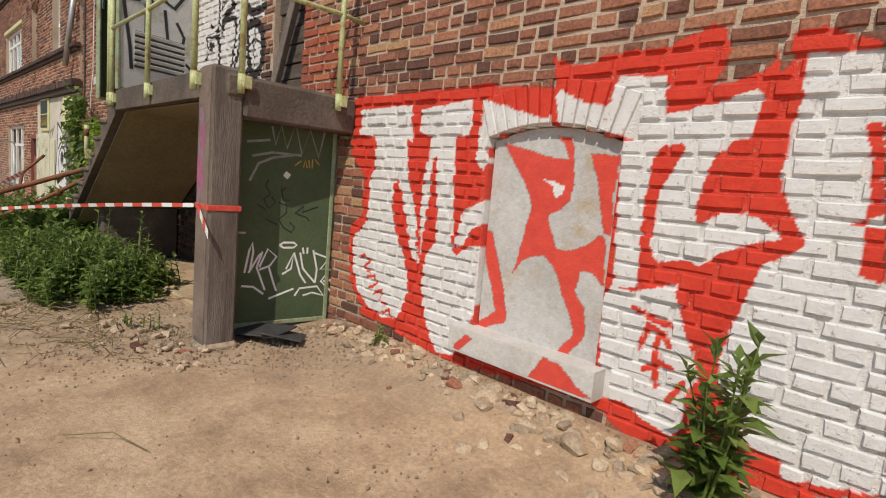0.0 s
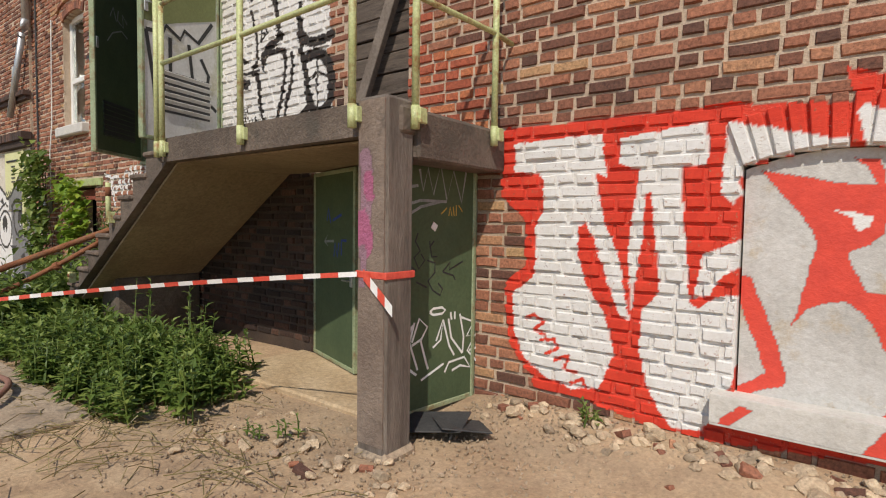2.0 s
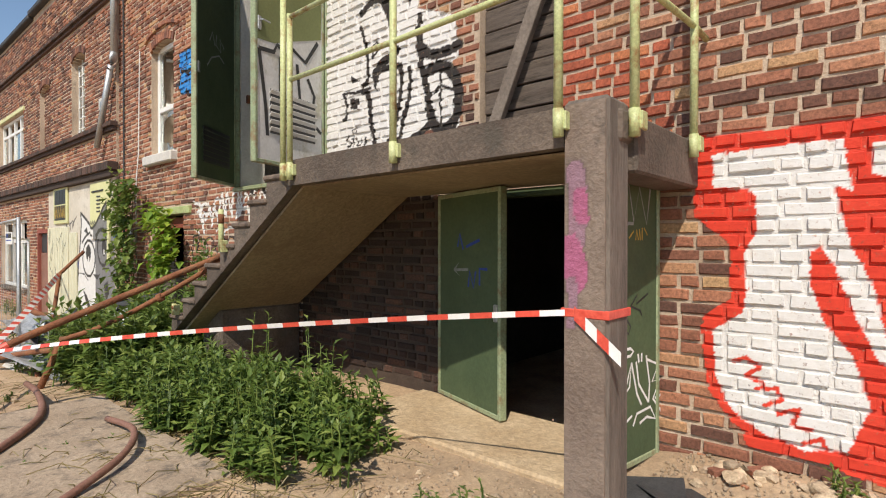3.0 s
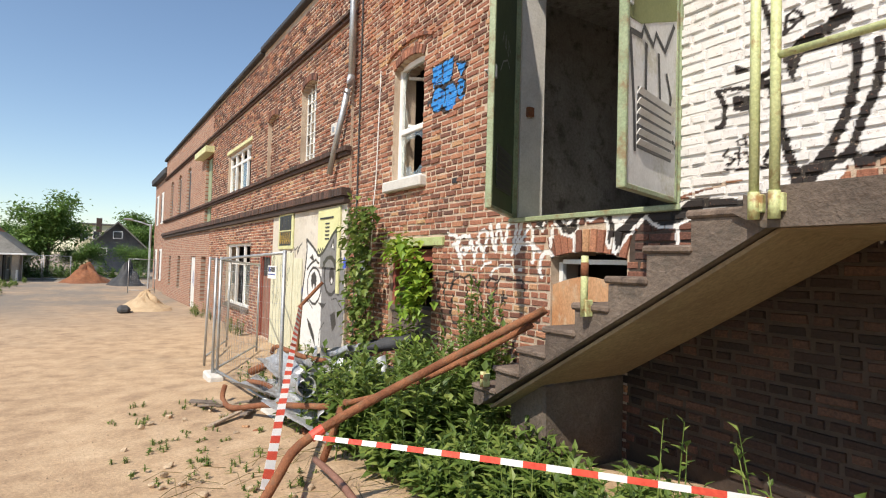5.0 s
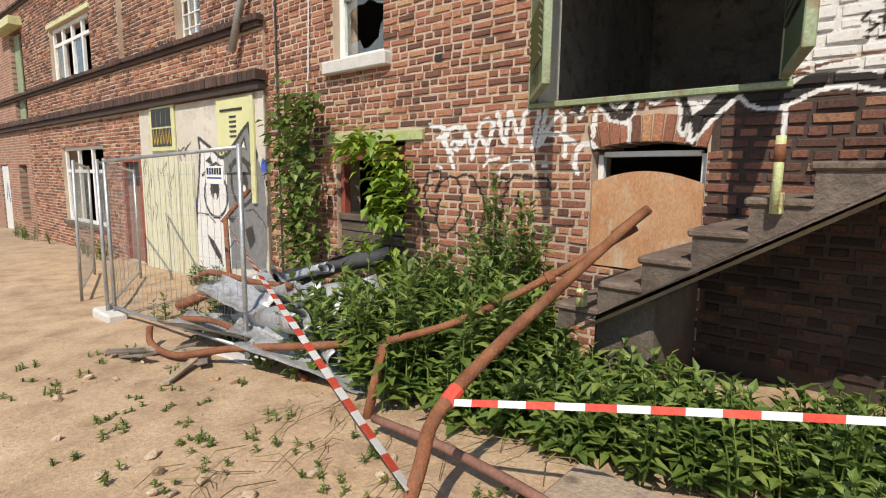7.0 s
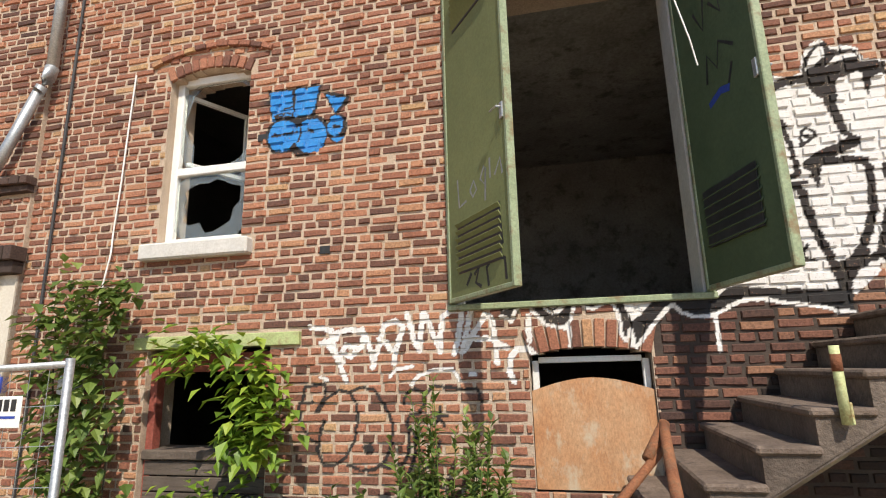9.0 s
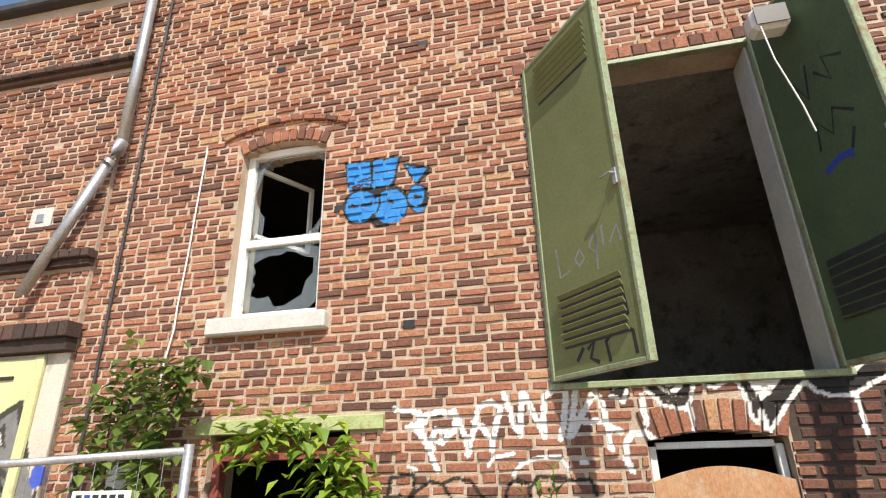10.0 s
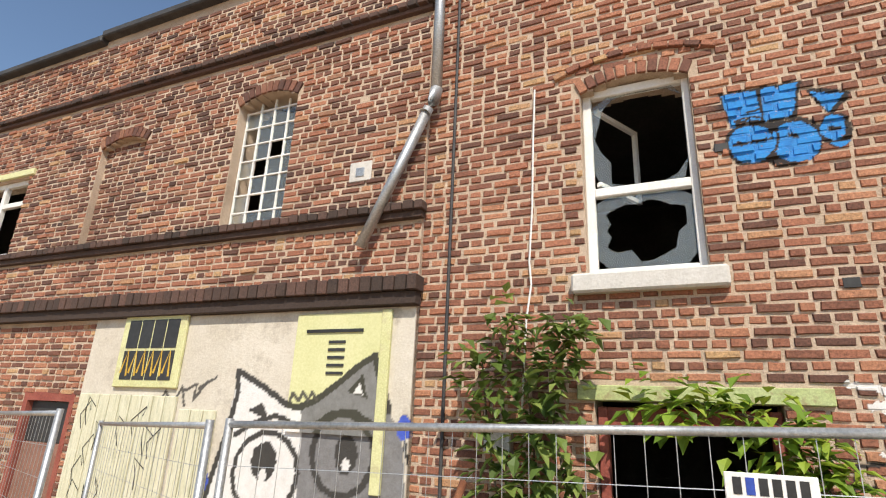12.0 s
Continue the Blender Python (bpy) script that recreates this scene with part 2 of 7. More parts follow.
LEAF = leaf_material("leaf_green", (0.065, 0.11, 0.022), (0.135, 0.205, 0.038), (0.25, 0.31, 0.075))
LEAF_BRIGHT = leaf_material("leaf_bright", (0.1, 0.18, 0.02), (0.2, 0.32, 0.03), (0.34, 0.42, 0.05))
LEAF_DRY = leaf_material("leaf_dry", (0.14, 0.12, 0.04), (0.28, 0.22, 0.09), (0.42, 0.34, 0.17))
LEAF_TREE = leaf_material("leaf_tree", (0.07, 0.13, 0.03), (0.13, 0.23, 0.05), (0.22, 0.33, 0.08))

glm, nt, bs = material("glass")
bs.inputs["Base Color"].default_value = (0.8, 0.86, 0.85, 1)
bs.inputs["Roughness"].default_value, bs.inputs["Transmission Weight"].default_value, bs.inputs["IOR"].default_value = 0.05, 0.94, 1.45
GLASS = glm

# sandy yard with worn concrete and patches of asphalt
gm, nt, bs = material("yard_ground")
f_b = noise_fac(nt, 0.35, 6, 0.65, (0.5, 1.0, 1.0), True)
f_m = noise_fac(nt, 2.3, 6, 0.7, None, True)
f_f = noise_fac(nt, 38, 4, 0.8, None, True)
c = ramp(nt, f_m, [(0.3, (0.29, 0.19, 0.115)), (0.5, (0.46, 0.32, 0.195)), (0.75, (0.59, 0.435, 0.28))])
sepx = nt.nodes.new("ShaderNodeSeparateXYZ")
nt.links.new(nt.nodes.new("ShaderNodeNewGeometry").outputs["Position"], sepx.inputs[0])
far_f = nt.nodes.new("ShaderNodeMapRange")
far_f.inputs[1].default_value, far_f.inputs[2].default_value = -7.0, -20.0
nt.links.new(sepx.outputs[0], far_f.inputs[0])
asph = nt.nodes.new("ShaderNodeMath")
asph.operation = "MULTIPLY"
nt.links.new(far_f.outputs[0], asph.inputs[0])
nt.links.new(ramp(nt, f_b, [(0.35, (0.3, 0.3, 0.3)), (0.6, (1, 1, 1))]), asph.inputs[1])
c = mixc(nt, asph.outputs[0], c, (0.2, 0.175, 0.145))
c = mixc(nt, ramp(nt, f_b, [(0.56, (0, 0, 0)), (0.7, (0.55, 0.55, 0.55))]), c, (0.27, 0.21, 0.15))
c = mixc(nt, 0.5, c, ramp(nt, f_f, [(0.28, (0.22, 0.22, 0.22)), (0.72, (0.8, 0.8, 0.8))]), "OVERLAY")
nt.links.new(c, bs.inputs["Base Color"])
bs.inputs["Roughness"].default_value = 0.95
bump_on(nt, bs, f_f, 0.55, 0.02)
GROUND = gm

# brickwork far along the wall, where single bricks merge
fbm, nt, bs = material("far_brickwork")
tc = nt.nodes.new("ShaderNodeTexCoord")
mp = nt.nodes.new("ShaderNodeMapping")
mp.inputs["Rotation"].default_value = (radians(90), 0, 0)
nt.links.new(tc.outputs["Object"], mp.inputs[0])
bt = nt.nodes.new("ShaderNodeTexBrick")
bt.inputs["Color1"].default_value, bt.inputs["Color2"].default_value, bt.inputs["Mortar"].default_value = (0.22, 0.09, 0.055, 1), (0.38, 0.17, 0.095, 1), (0.38, 0.31, 0.24, 1)
bt.inputs["Scale"].default_value, bt.inputs["Brick Width"].default_value, bt.inputs["Row Height"].default_value, bt.inputs["Mortar Size"].default_value = 1.0, 0.2, 0.077, 0.011
nt.links.new(mp.outputs[0], bt.inputs["Vector"])
fc = mixc(nt, 0.5, bt.outputs[0], ramp(nt, noise_fac(nt, 4, 6, 0.7, None, True), [(0.3, (0.25, 0.25, 0.25)), (0.7, (0.75, 0.75, 0.75))]), "OVERLAY")
nt.links.new(fc, bs.inputs["Base Color"])
bs.inputs["Roughness"].default_value = 0.9
FAR_BRICK = fbm

# ---- mesh tools ----


class Shape:
    """Collects faces of one mesh."""

    def __init__(self):
        self.v, self.f = [], []

    def quad_faces(self, pts, faces):
        n = len(self.v)
        self.v.extend([tuple(p) for p in pts])
        self.f.extend([tuple(i + n for i in q) for q in faces])
        return self

    def box(self, x0, x1, y0, y1, z0, z1, m=None, bevel=0.0):
        b = min(bevel, 0.4 * min(abs(x1 - x0), abs(y1 - y0), abs(z1 - z0)))
        if b <= 0:
            pts = [(x, y, z) for z in (z0, z1) for y in (y0, y1) for x in (x0, x1)]
            faces = [(0, 2, 3, 1), (4, 5, 7, 6), (0, 1, 5, 4), (2, 6, 7, 3), (0, 4, 6, 2), (1, 3, 7, 5)]
        else:
            pts, faces, idx = [], [], {}
            for zi, z in enumerate((z0, z1)):
                for yi, y in enumerate((y0, y1)):
                    for xi, x in enumerate((x0, x1)):
                        sx, sy, sz = (1 - 2 * xi), (1 - 2 * yi), (1 - 2 * zi)
                        for ax in range(3):
                            idx[xi, yi, zi, ax] = len(pts)
                            pts.append((x + (0 if ax == 0 else b * sx), y + (0 if ax == 1 else b * sy), z + (0 if ax == 2 else b * sz)))
            g = lambda a, c, d, ax: idx[a, c, d, ax]
            for s in (0, 1):
                faces.append(tuple(g(s, *p, 0) for p in ((0, 0), (1, 0), (1, 1), (0, 1))))
                faces.append(tuple(g(p[0], s, p[1], 1) for p in ((0, 0), (1, 0), (1, 1), (0, 1))))
                faces.append(tuple(g(p[0], p[1], s, 2) for p in ((0, 0), (1, 0), (1, 1), (0, 1))))
            for a in (0, 1):
                for c in (0, 1):
                    faces.append((g(a, c, 0, 0), g(a, c, 1, 0), g(a, c, 1, 1), g(a, c, 0, 1)))
                    faces.append((g(a, 0, c, 0), g(a, 1, c, 0), g(a, 1, c, 2), g(a, 0, c, 2)))
                    faces.append((g(0, a, c, 1), g(1, a, c, 1), g(1, a, c, 2), g(0, a, c, 2)))
                    for d in (0, 1):
                        faces.append((g(a, c, d, 0), g(a, c, d, 1), g(a, c, d, 2)))
        if m is not None:
            pts = [m @ Vector(p) for p in pts]
        return self.quad_faces(pts, faces)

    def tube(self, path, r, n=8, caps=True, hollow=False):
        path = [Vector(p) for p in path]
        rr = r if isinstance(r, (list, tuple)) else [r] * len(path)
        up, pts = Vector((0.13, 0.21, 0.97)), []
        for i, p in enumerate(path):
            d = (path[min(i + 1, len(path) - 1)] - path[max(i - 1, 0)]).normalized()
            a = d.cross(up).normalized() if abs(d.dot(up)) < 0.97 else d.cross(Vector((1, 0, 0))).normalized()
            c = d.cross(a)
            pts += [p + rr[i] * (a * math.cos(2 * math.pi * k / n) + c * math.sin(2 * math.pi * k / n)) for k in range(n)]
        faces = [(i * n + k, i * n + (k + 1) % n, (i + 1) * n + (k + 1) % n, (i + 1) * n + k) for i in range(len(path) - 1) for k in range(n)]
        if caps:
            faces += [tuple(range(n))[::-1], tuple(range((len(path) - 1) * n, len(path) * n))]
        return self.quad_faces(pts, faces)

    def prism(self, poly, y0, y1, m=None):
        """Extrudes a polygon in x, z from y0 to y1."""
        n = len(poly)
        pts = [(x, y0, z) for x, z in poly] + [(x, y1, z) for x, z in poly]
        if m is not None:
            pts = [m @ Vector(p) for p in pts]
        return self.quad_faces(pts, [tuple(range(n)), tuple(range(2 * n - 1, n - 1, -1))] + [(i, i + n, (i + 1) % n + n, (i + 1) % n) for i in range(n)])

    def ribbon(self, path, w, y, m=None):
        """A flat painted stroke of width w in the x, z plane at y, with 1 mm of body."""
        path = [Vector((a, 0, b)) for a, b in path]
        pts = []
        for i, p in enumerate(path):
            d = (path[min(i + 1, len(path) - 1)] - path[max(i - 1, 0)]).normalized()
            s = Vector((-d.z, 0, d.x)) * w / 2
            pts += [(p.x + s.x, y, p.z + s.z), (p.x - s.x, y, p.z - s.z)]
        if m is not None:
            pts = [m @ Vector(q) for q in pts]
        return self.quad_faces(pts, [(2 * i, 2 * i + 1, 2 * i + 3, 2 * i + 2) for i in range(len(path) - 1)])

    def mesh(self, name, mat):
        me = bpy.data.meshes.new(name)
        me.from_pydata(self.v, [], self.f)
        bm = bmesh.new()
        bm.from_mesh(me)
        bmesh.ops.recalc_face_normals(bm, faces=bm.faces)
        bm.to_mesh(me)
        bm.free()
        me.materials.append(mat)
        if any(n.type == "ATTRIBUTE" for n in mat.node_tree.nodes):
            apply_paint(me, [])
        return me


def part(name, shape, mat, parent, label="", smooth=False):
    me = shape if isinstance(shape, bpy.types.Mesh) else shape.mesh(name, mat)
    if smooth:
        me.shade_smooth()
    ob = new(name, me)
    ob.parent = parent
    return tagged(ob, label)


def thing(name, label, category, m=None, group="", kind=""):
    ob = new(name)
    if m is not None:
        ob.matrix_world = m
    return tagged(ob, label, category, group, kind)


def solid(name, shape, mat, label, category, group="", kind="", smooth=False):
    ob = new(name, shape.mesh(name, mat))
    if smooth:
        ob.data.shade_smooth()
    return tagged(ob, label, category, group, kind)


# ---- spray paint: shapes on wall planes, given as points (x, z) ----
RED, WHITE, BLACK, BLUE = (0.68, 0.045, 0.02), (0.75, 0.735, 0.71), (0.018, 0.017, 0.017), (0.02, 0.24, 0.62)
PALE, GREY, CBLUE, SOOT = (0.7, 0.69, 0.67), (0.17, 0.17, 0.175), (0.03, 0.08, 0.5), (0.06, 0.055, 0.05)
RED_WALL, MAIN_WALL, BOARD, SILL, CAT, POST_FACE = [], [], [], [], [], []
PINK, LILAC = (0.36, 0.1, 0.19), (0.26, 0.15, 0.19)


def fill(layer, colour, poly):
    layer.append((colour, poly, 0.0))


def stroke(layer, colour, width, line):
    layer.append((colour, line, width))


def paint_values(layer, x, z):
    """Colour and cover of the paint at points x, z, later shapes over earlier ones; edges wander a little as spray does."""
    out = np.zeros((len(x), 4), np.float32)
    x = x + 0.002 * np.sin(z * 37.0) + 0.0015 * np.sin(z * 91 + 1.3)
    z = z + 0.002 * np.sin(x * 41.0)
    for colour, pts, width in layer:
        p = np.array(pts, float)
        if width == 0.0:
            inside = np.zeros(len(x), bool)
            q = np.roll(p, 1, 0)
            for (x1, z1), (x2, z2) in zip(p, q):
                cross = (z1 > z) != (z2 > z)
                inside ^= cross & (x < (x2 - x1) * (z - z1) / (z2 - z1 + 1e-12) + x1)
        else:
            inside = np.zeros(len(x), bool)
            for a, b in zip(p[:-1], p[1:]):
                d = b - a
                k = np.clip(((x - a[0]) * d[0] + (z - a[1]) * d[1]) / (d @ d + 1e-12), 0, 1)
                inside |= (x - a[0] - k * d[0]) ** 2 + (z - a[1] - k * d[1]) ** 2 < (width / 2) ** 2
        out[inside] = (*colour, 1.0)
    return out


def apply_paint(me, layer, m=None):
    """Writes the layer onto the mesh's points."""
    n = len(me.vertices)
    co = np.empty(n * 3, np.float32)
    me.vertices.foreach_get("co", co)
    co = co.reshape(-1, 3)
    if m is not None:
        co = co @ np.array(m.to_3x3()).T + np.array(m.translation)
    at = me.attributes.get("paint") or me.attributes.new("paint", "FLOAT_COLOR", "POINT")
    at.data.foreach_set("color", paint_values(layer, co[:, 0], co[:, 2]).ravel())


# red and white letters
fill(RED_WALL, RED, [(8.39, 1.81), (9.03, 1.85), (9.75, 1.85), (10.23, 1.8), (10.22, 1.95), (10.57, 1.85), (10.57, 1.95), (10.82, 1.94), (11.05, 2.01), (11.1, 1.9), (11.04, 1.76), (11.25, 1.74), (11.32, 1.82), (11.31, 1.95), (11.43, 1.95), (11.6, 1.87), (11.84, 0.25), (11.53, 0.09), (11.11, 0.11), (10.77, 0.14), (10.5, 0.2), (9.66, 0.14), (8.67, 0.17), (8.44, 0.85), (8.58, 0.95), (8.58, 1.51), (8.43, 1.6)])
fill(RED_WALL, WHITE, [(11.37, 1.86), (11.61, 1.84), (11.7, 1.21), (11.59, 1.21), (11.69, 1.26), (11.64, 1.59), (11.59, 1.58), (11.63, 1.42), (11.65, 1.03), (11.73, 1.01), (11.84, 0.25), (11.52, 0.17), (11.3, 0.3), (11.31, 0.8), (11.32, 1.01), (11.47, 1.11), (11.4, 1.25), (11.35, 1.34), (11.35, 1.55), (11.38, 1.69)])
fill(RED_WALL, RED, [(8.37, 1.8), (8.43, 1.86), (9.03, 1.82), (9.39, 1.83), (9.74, 1.86), (10.15, 1.77), (10.24, 1.77), (10.2, 1.96), (10.37, 1.89), (10.52, 1.94), (10.73, 1.93), (10.84, 1.95), (11.01, 2.02), (11.05, 1.91), (11.0, 1.84), (10.99, 1.75), (11.16, 1.78), (11.25, 1.82), (11.27, 1.89), (11.53, 0.09), (11.36, 0.08), (11.15, 0.12), (10.98, 0.02), (10.79, 0.12), (10.64, 0.19), (9.74, 0.1), (9.56, 0.1), (9.37, 0.1), (9.05, 0.16), (8.82, 0.17), (8.59, 0.29), (8.47, 0.45), (8.43, 0.8), (8.6, 0.9), (8.59, 1.24), (8.4, 1.4)])
fill(RED_WALL, WHITE, [(8.49, 1.74), (9.07, 1.76), (9.08, 1.65), (9.11, 1.5), (9.03, 1.54), (9.06, 1.41), (9.11, 1.22), (9.19, 1.04), (9.26, 0.68), (9.21, 0.7), (9.13, 0.88), (9.04, 1.14), (8.98, 1.24), (8.94, 1.21), (8.94, 1.06), (9.0, 0.86), (9.11, 0.72), (9.15, 0.57), (9.18, 0.49), (9.14, 0.37), (9.09, 0.25), (8.93, 0.22), (8.78, 0.25), (8.65, 0.31), (8.56, 0.4), (8.51, 0.54), (8.5, 0.78), (8.65, 0.89), (8.66, 1.03), (8.65, 1.2), (8.71, 1.32), (8.7, 1.5), (8.67, 1.54), (8.5, 1.56)])
fill(RED_WALL, WHITE, [(9.18, 1.72), (9.63, 1.77), (9.65, 1.59), (9.63, 1.54), (9.52, 1.55), (9.51, 1.49), (9.58, 0.81), (9.62, 0.79), (9.7, 0.86), (9.84, 0.88), (9.81, 0.61), (9.79, 0.4), (9.75, 0.36), (9.73, 0.24), (9.65, 0.14), (9.51, 0.12), (9.46, 0.17), (9.37, 0.32), (9.32, 0.52), (9.33, 0.75), (9.42, 0.86), (9.36, 1.41), (9.33, 1.4), (9.32, 1.16), (9.29, 0.93), (9.27, 0.74), (9.24, 1.06), (9.26, 1.27), (9.29, 1.54), (9.25, 1.55), (9.18, 1.58)])
fill(RED_WALL, WHITE, [(9.71, 1.5), (9.72, 1.6), (9.72, 1.73), (9.73, 1.76), (9.88, 1.72), (10.2, 1.63), (10.22, 1.65), (10.23, 1.59), (10.04, 1.58), (9.86, 1.55), (9.78, 1.47), (9.81, 1.39), (9.76, 1.34), (9.71, 1.4)])
fill(RED_WALL, WHITE, [(9.63, 1.08), (9.81, 1.16), (9.81, 1.03), (9.71, 0.95), (9.68, 0.87), (9.6, 0.84)])
fill(RED_WALL, WHITE, [(10.28, 1.6), (10.25, 1.75), (10.27, 1.79), (10.39, 1.72), (10.55, 1.69), (10.58, 1.71), (10.58, 1.83), (10.83, 1.81), (10.85, 1.64), (11.02, 1.67), (11.22, 1.73), (11.24, 1.71), (11.22, 1.54), (11.16, 1.52), (11.09, 1.46), (11.06, 1.37), (11.04, 1.22), (11.05, 1.15), (11.15, 1.21), (11.24, 1.22), (11.3, 1.2), (11.37, 1.15), (11.38, 1.13), (11.26, 1.09), (11.17, 1.04), (11.08, 0.97), (11.04, 0.99), (10.9, 0.96), (10.86, 1.0), (10.86, 1.11), (10.87, 1.29), (10.92, 1.39), (10.96, 1.49), (10.94, 1.51), (10.86, 1.5), (10.82, 1.45), (10.81, 1.33), (10.8, 1.18), (10.81, 0.99), (10.82, 0.82), (10.7, 0.81), (10.68, 1.0), (10.67, 1.25), (10.65, 1.43), (10.64, 1.51), (10.71, 1.52), (10.62, 1.55), (10.47, 1.57)])
fill(RED_WALL, WHITE, [(10.69, 0.81), (10.8, 0.8), (11.0, 0.87), (11.01, 0.82), (11.08, 0.63), (11.12, 0.56), (11.15, 0.47), (11.11, 0.4), (11.11, 0.29), (11.11, 0.21), (11.06, 0.17), (10.93, 0.2), (10.82, 0.25), (10.69, 0.23), (10.67, 0.49), (10.65, 0.6), (10.65, 0.72)])
fill(RED_WALL, WHITE, [(11.42, 1.07), (11.33, 1.02), (11.3, 0.9), (11.27, 0.79), (11.23, 0.64), (11.22, 0.51), (11.28, 0.41), (11.35, 0.28), (11.44, 0.24), (11.54, 0.24)])
stroke(RED_WALL, RED, 0.03, [(10.82, 0.72), (10.89, 0.7), (11.0, 0.67)])
stroke(RED_WALL, RED, 0.03, [(10.9, 0.66), (10.87, 0.54)])
stroke(RED_WALL, RED, 0.03, [(10.9, 0.66), (10.97, 0.63), (11.01, 0.58)])
stroke(RED_WALL, RED, 0.03, [(10.9, 0.44), (10.97, 0.49), (11.03, 0.48)])
stroke(RED_WALL, RED, 0.03, [(10.95, 0.62), (10.95, 0.46), (10.97, 0.38)])
stroke(RED_WALL, RED, 0.03, [(11.03, 0.32), (11.09, 0.43)])
stroke(RED_WALL, RED, 0.022, [(8.6, 0.62), (8.66, 0.65), (8.72, 0.6), (8.66, 0.55), (8.74, 0.52)])
stroke(RED_WALL, RED, 0.022, [(8.71, 0.49), (8.8, 0.51), (8.82, 0.45), (8.75, 0.41)])
stroke(RED_WALL, RED, 0.022, [(8.81, 0.38), (8.9, 0.42), (8.87, 0.33), (8.95, 0.33)])
stroke(RED_WALL, RED, 0.022, [(8.91, 0.25), (8.99, 0.29), (9.02, 0.22)])
fill(BOARD, RED, [(9.87, 1.51), (10.02, 1.48), (10.23, 1.43), (10.33, 1.43), (10.29, 1.51), (10.24, 1.55), (10.34, 1.54), (10.36, 1.46), (10.38, 1.29), (10.37, 1.2), (10.31, 1.15), (10.25, 1.12), (10.24, 1.09), (10.28, 1.01), (10.31, 0.94), (10.38, 0.93), (10.49, 0.98), (10.58, 1.05), (10.6, 1.02), (10.62, 0.79), (10.6, 0.79), (10.55, 0.84), (10.48, 0.84), (10.46, 0.73), (10.52, 0.65), (10.55, 0.54), (10.54, 0.48), (10.48, 0.4), (10.42, 0.33), (10.36, 0.33), (10.44, 0.44), (10.48, 0.49), (10.46, 0.56), (10.38, 0.69), (10.35, 0.77), (10.3, 0.84), (10.24, 0.88), (10.16, 0.87), (10.09, 0.83), (10.03, 0.74), (10.06, 0.85), (10.09, 1.02), (10.12, 1.14), (10.1, 1.21), (10.04, 1.3), (9.96, 1.4)])
fill(BOARD, WHITE, [(10.18, 1.31), (10.26, 1.3), (10.32, 1.28), (10.32, 1.24), (10.27, 1.21), (10.25, 1.27)])
fill(BOARD, RED, [(10.46, 1.46), (10.61, 1.45), (10.63, 1.47), (10.62, 1.33), (10.61, 1.25), (10.63, 1.05), (10.59, 1.05), (10.56, 1.13), (10.53, 1.27), (10.49, 1.38)])
fill(BOARD, RED, [(9.78, 0.97), (9.85, 0.98), (9.88, 0.9), (9.97, 0.67), (10.02, 0.5), (10.01, 0.44), (9.94, 0.41), (9.84, 0.36), (9.76, 0.32), (9.67, 0.21), (9.68, 0.31), (9.82, 0.41), (9.93, 0.49), (9.9, 0.59), (9.81, 0.82)])
fill(SILL, RED, [(10.31, 0.22), (10.41, 0.37), (10.51, 0.36), (10.62, 0.28), (10.71, 0.24), (10.59, 0.22)])
fill(SILL, RED, [(9.73, 0.17), (9.76, 0.26), (9.85, 0.35), (9.9, 0.33), (9.81, 0.24)])
# blue tag, door-side letters, lettering below the loading door
fill(MAIN_WALL, BLACK, [(1.17, 4.07), (1.33, 4.07), (1.46, 4.07), (1.67, 4.07), (1.73, 4.07), (1.71, 3.98), (1.68, 3.86), (1.67, 3.77), (1.75, 3.73), (1.79, 3.65), (1.79, 3.53), (1.77, 3.45), (1.68, 3.4), (1.58, 3.37), (1.5, 3.38), (1.44, 3.43), (1.37, 3.42), (1.26, 3.43), (1.2, 3.5), (1.18, 3.61), (1.19, 3.7), (1.24, 3.74), (1.22, 3.82), (1.2, 3.92)])
fill(MAIN_WALL, BLUE, [(1.19, 4.05), (1.43, 4.04), (1.44, 3.89), (1.44, 3.78), (1.26, 3.81), (1.27, 3.75), (1.23, 3.76), (1.21, 3.92)])
fill(MAIN_WALL, BLUE, [(1.46, 4.04), (1.7, 4.05), (1.66, 3.84), (1.64, 3.78), (1.45, 3.77)])
fill(MAIN_WALL, BLUE, [(1.5, 3.57), (1.48, 3.5), (1.43, 3.46), (1.37, 3.44), (1.3, 3.45), (1.24, 3.49), (1.21, 3.55), (1.2, 3.62), (1.22, 3.69), (1.27, 3.74), (1.34, 3.75), (1.4, 3.74), (1.46, 3.7), (1.5, 3.63)])
fill(MAIN_WALL, BLUE, [(1.78, 3.53), (1.76, 3.46), (1.71, 3.41), (1.64, 3.39), (1.57, 3.41), (1.52, 3.45), (1.48, 3.51), (1.47, 3.59), (1.5, 3.66), (1.55, 3.71), (1.62, 3.73), (1.69, 3.72), (1.74, 3.67), (1.78, 3.61)])
fill(MAIN_WALL, BLACK, [(1.74, 3.98), (1.83, 3.97), (2.0, 3.91), (1.99, 3.85), (1.87, 3.73), (1.81, 3.83)])
fill(MAIN_WALL, BLUE, [(1.77, 3.95), (1.97, 3.89), (1.86, 3.76)])
fill(MAIN_WALL, BLACK, [(1.98, 3.59), (1.96, 3.53), (1.93, 3.49), (1.89, 3.47), (1.84, 3.48), (1.8, 3.52), (1.78, 3.57), (1.78, 3.63), (1.8, 3.68), (1.83, 3.73), (1.88, 3.74), (1.92, 3.73), (1.96, 3.7), (1.98, 3.65)])
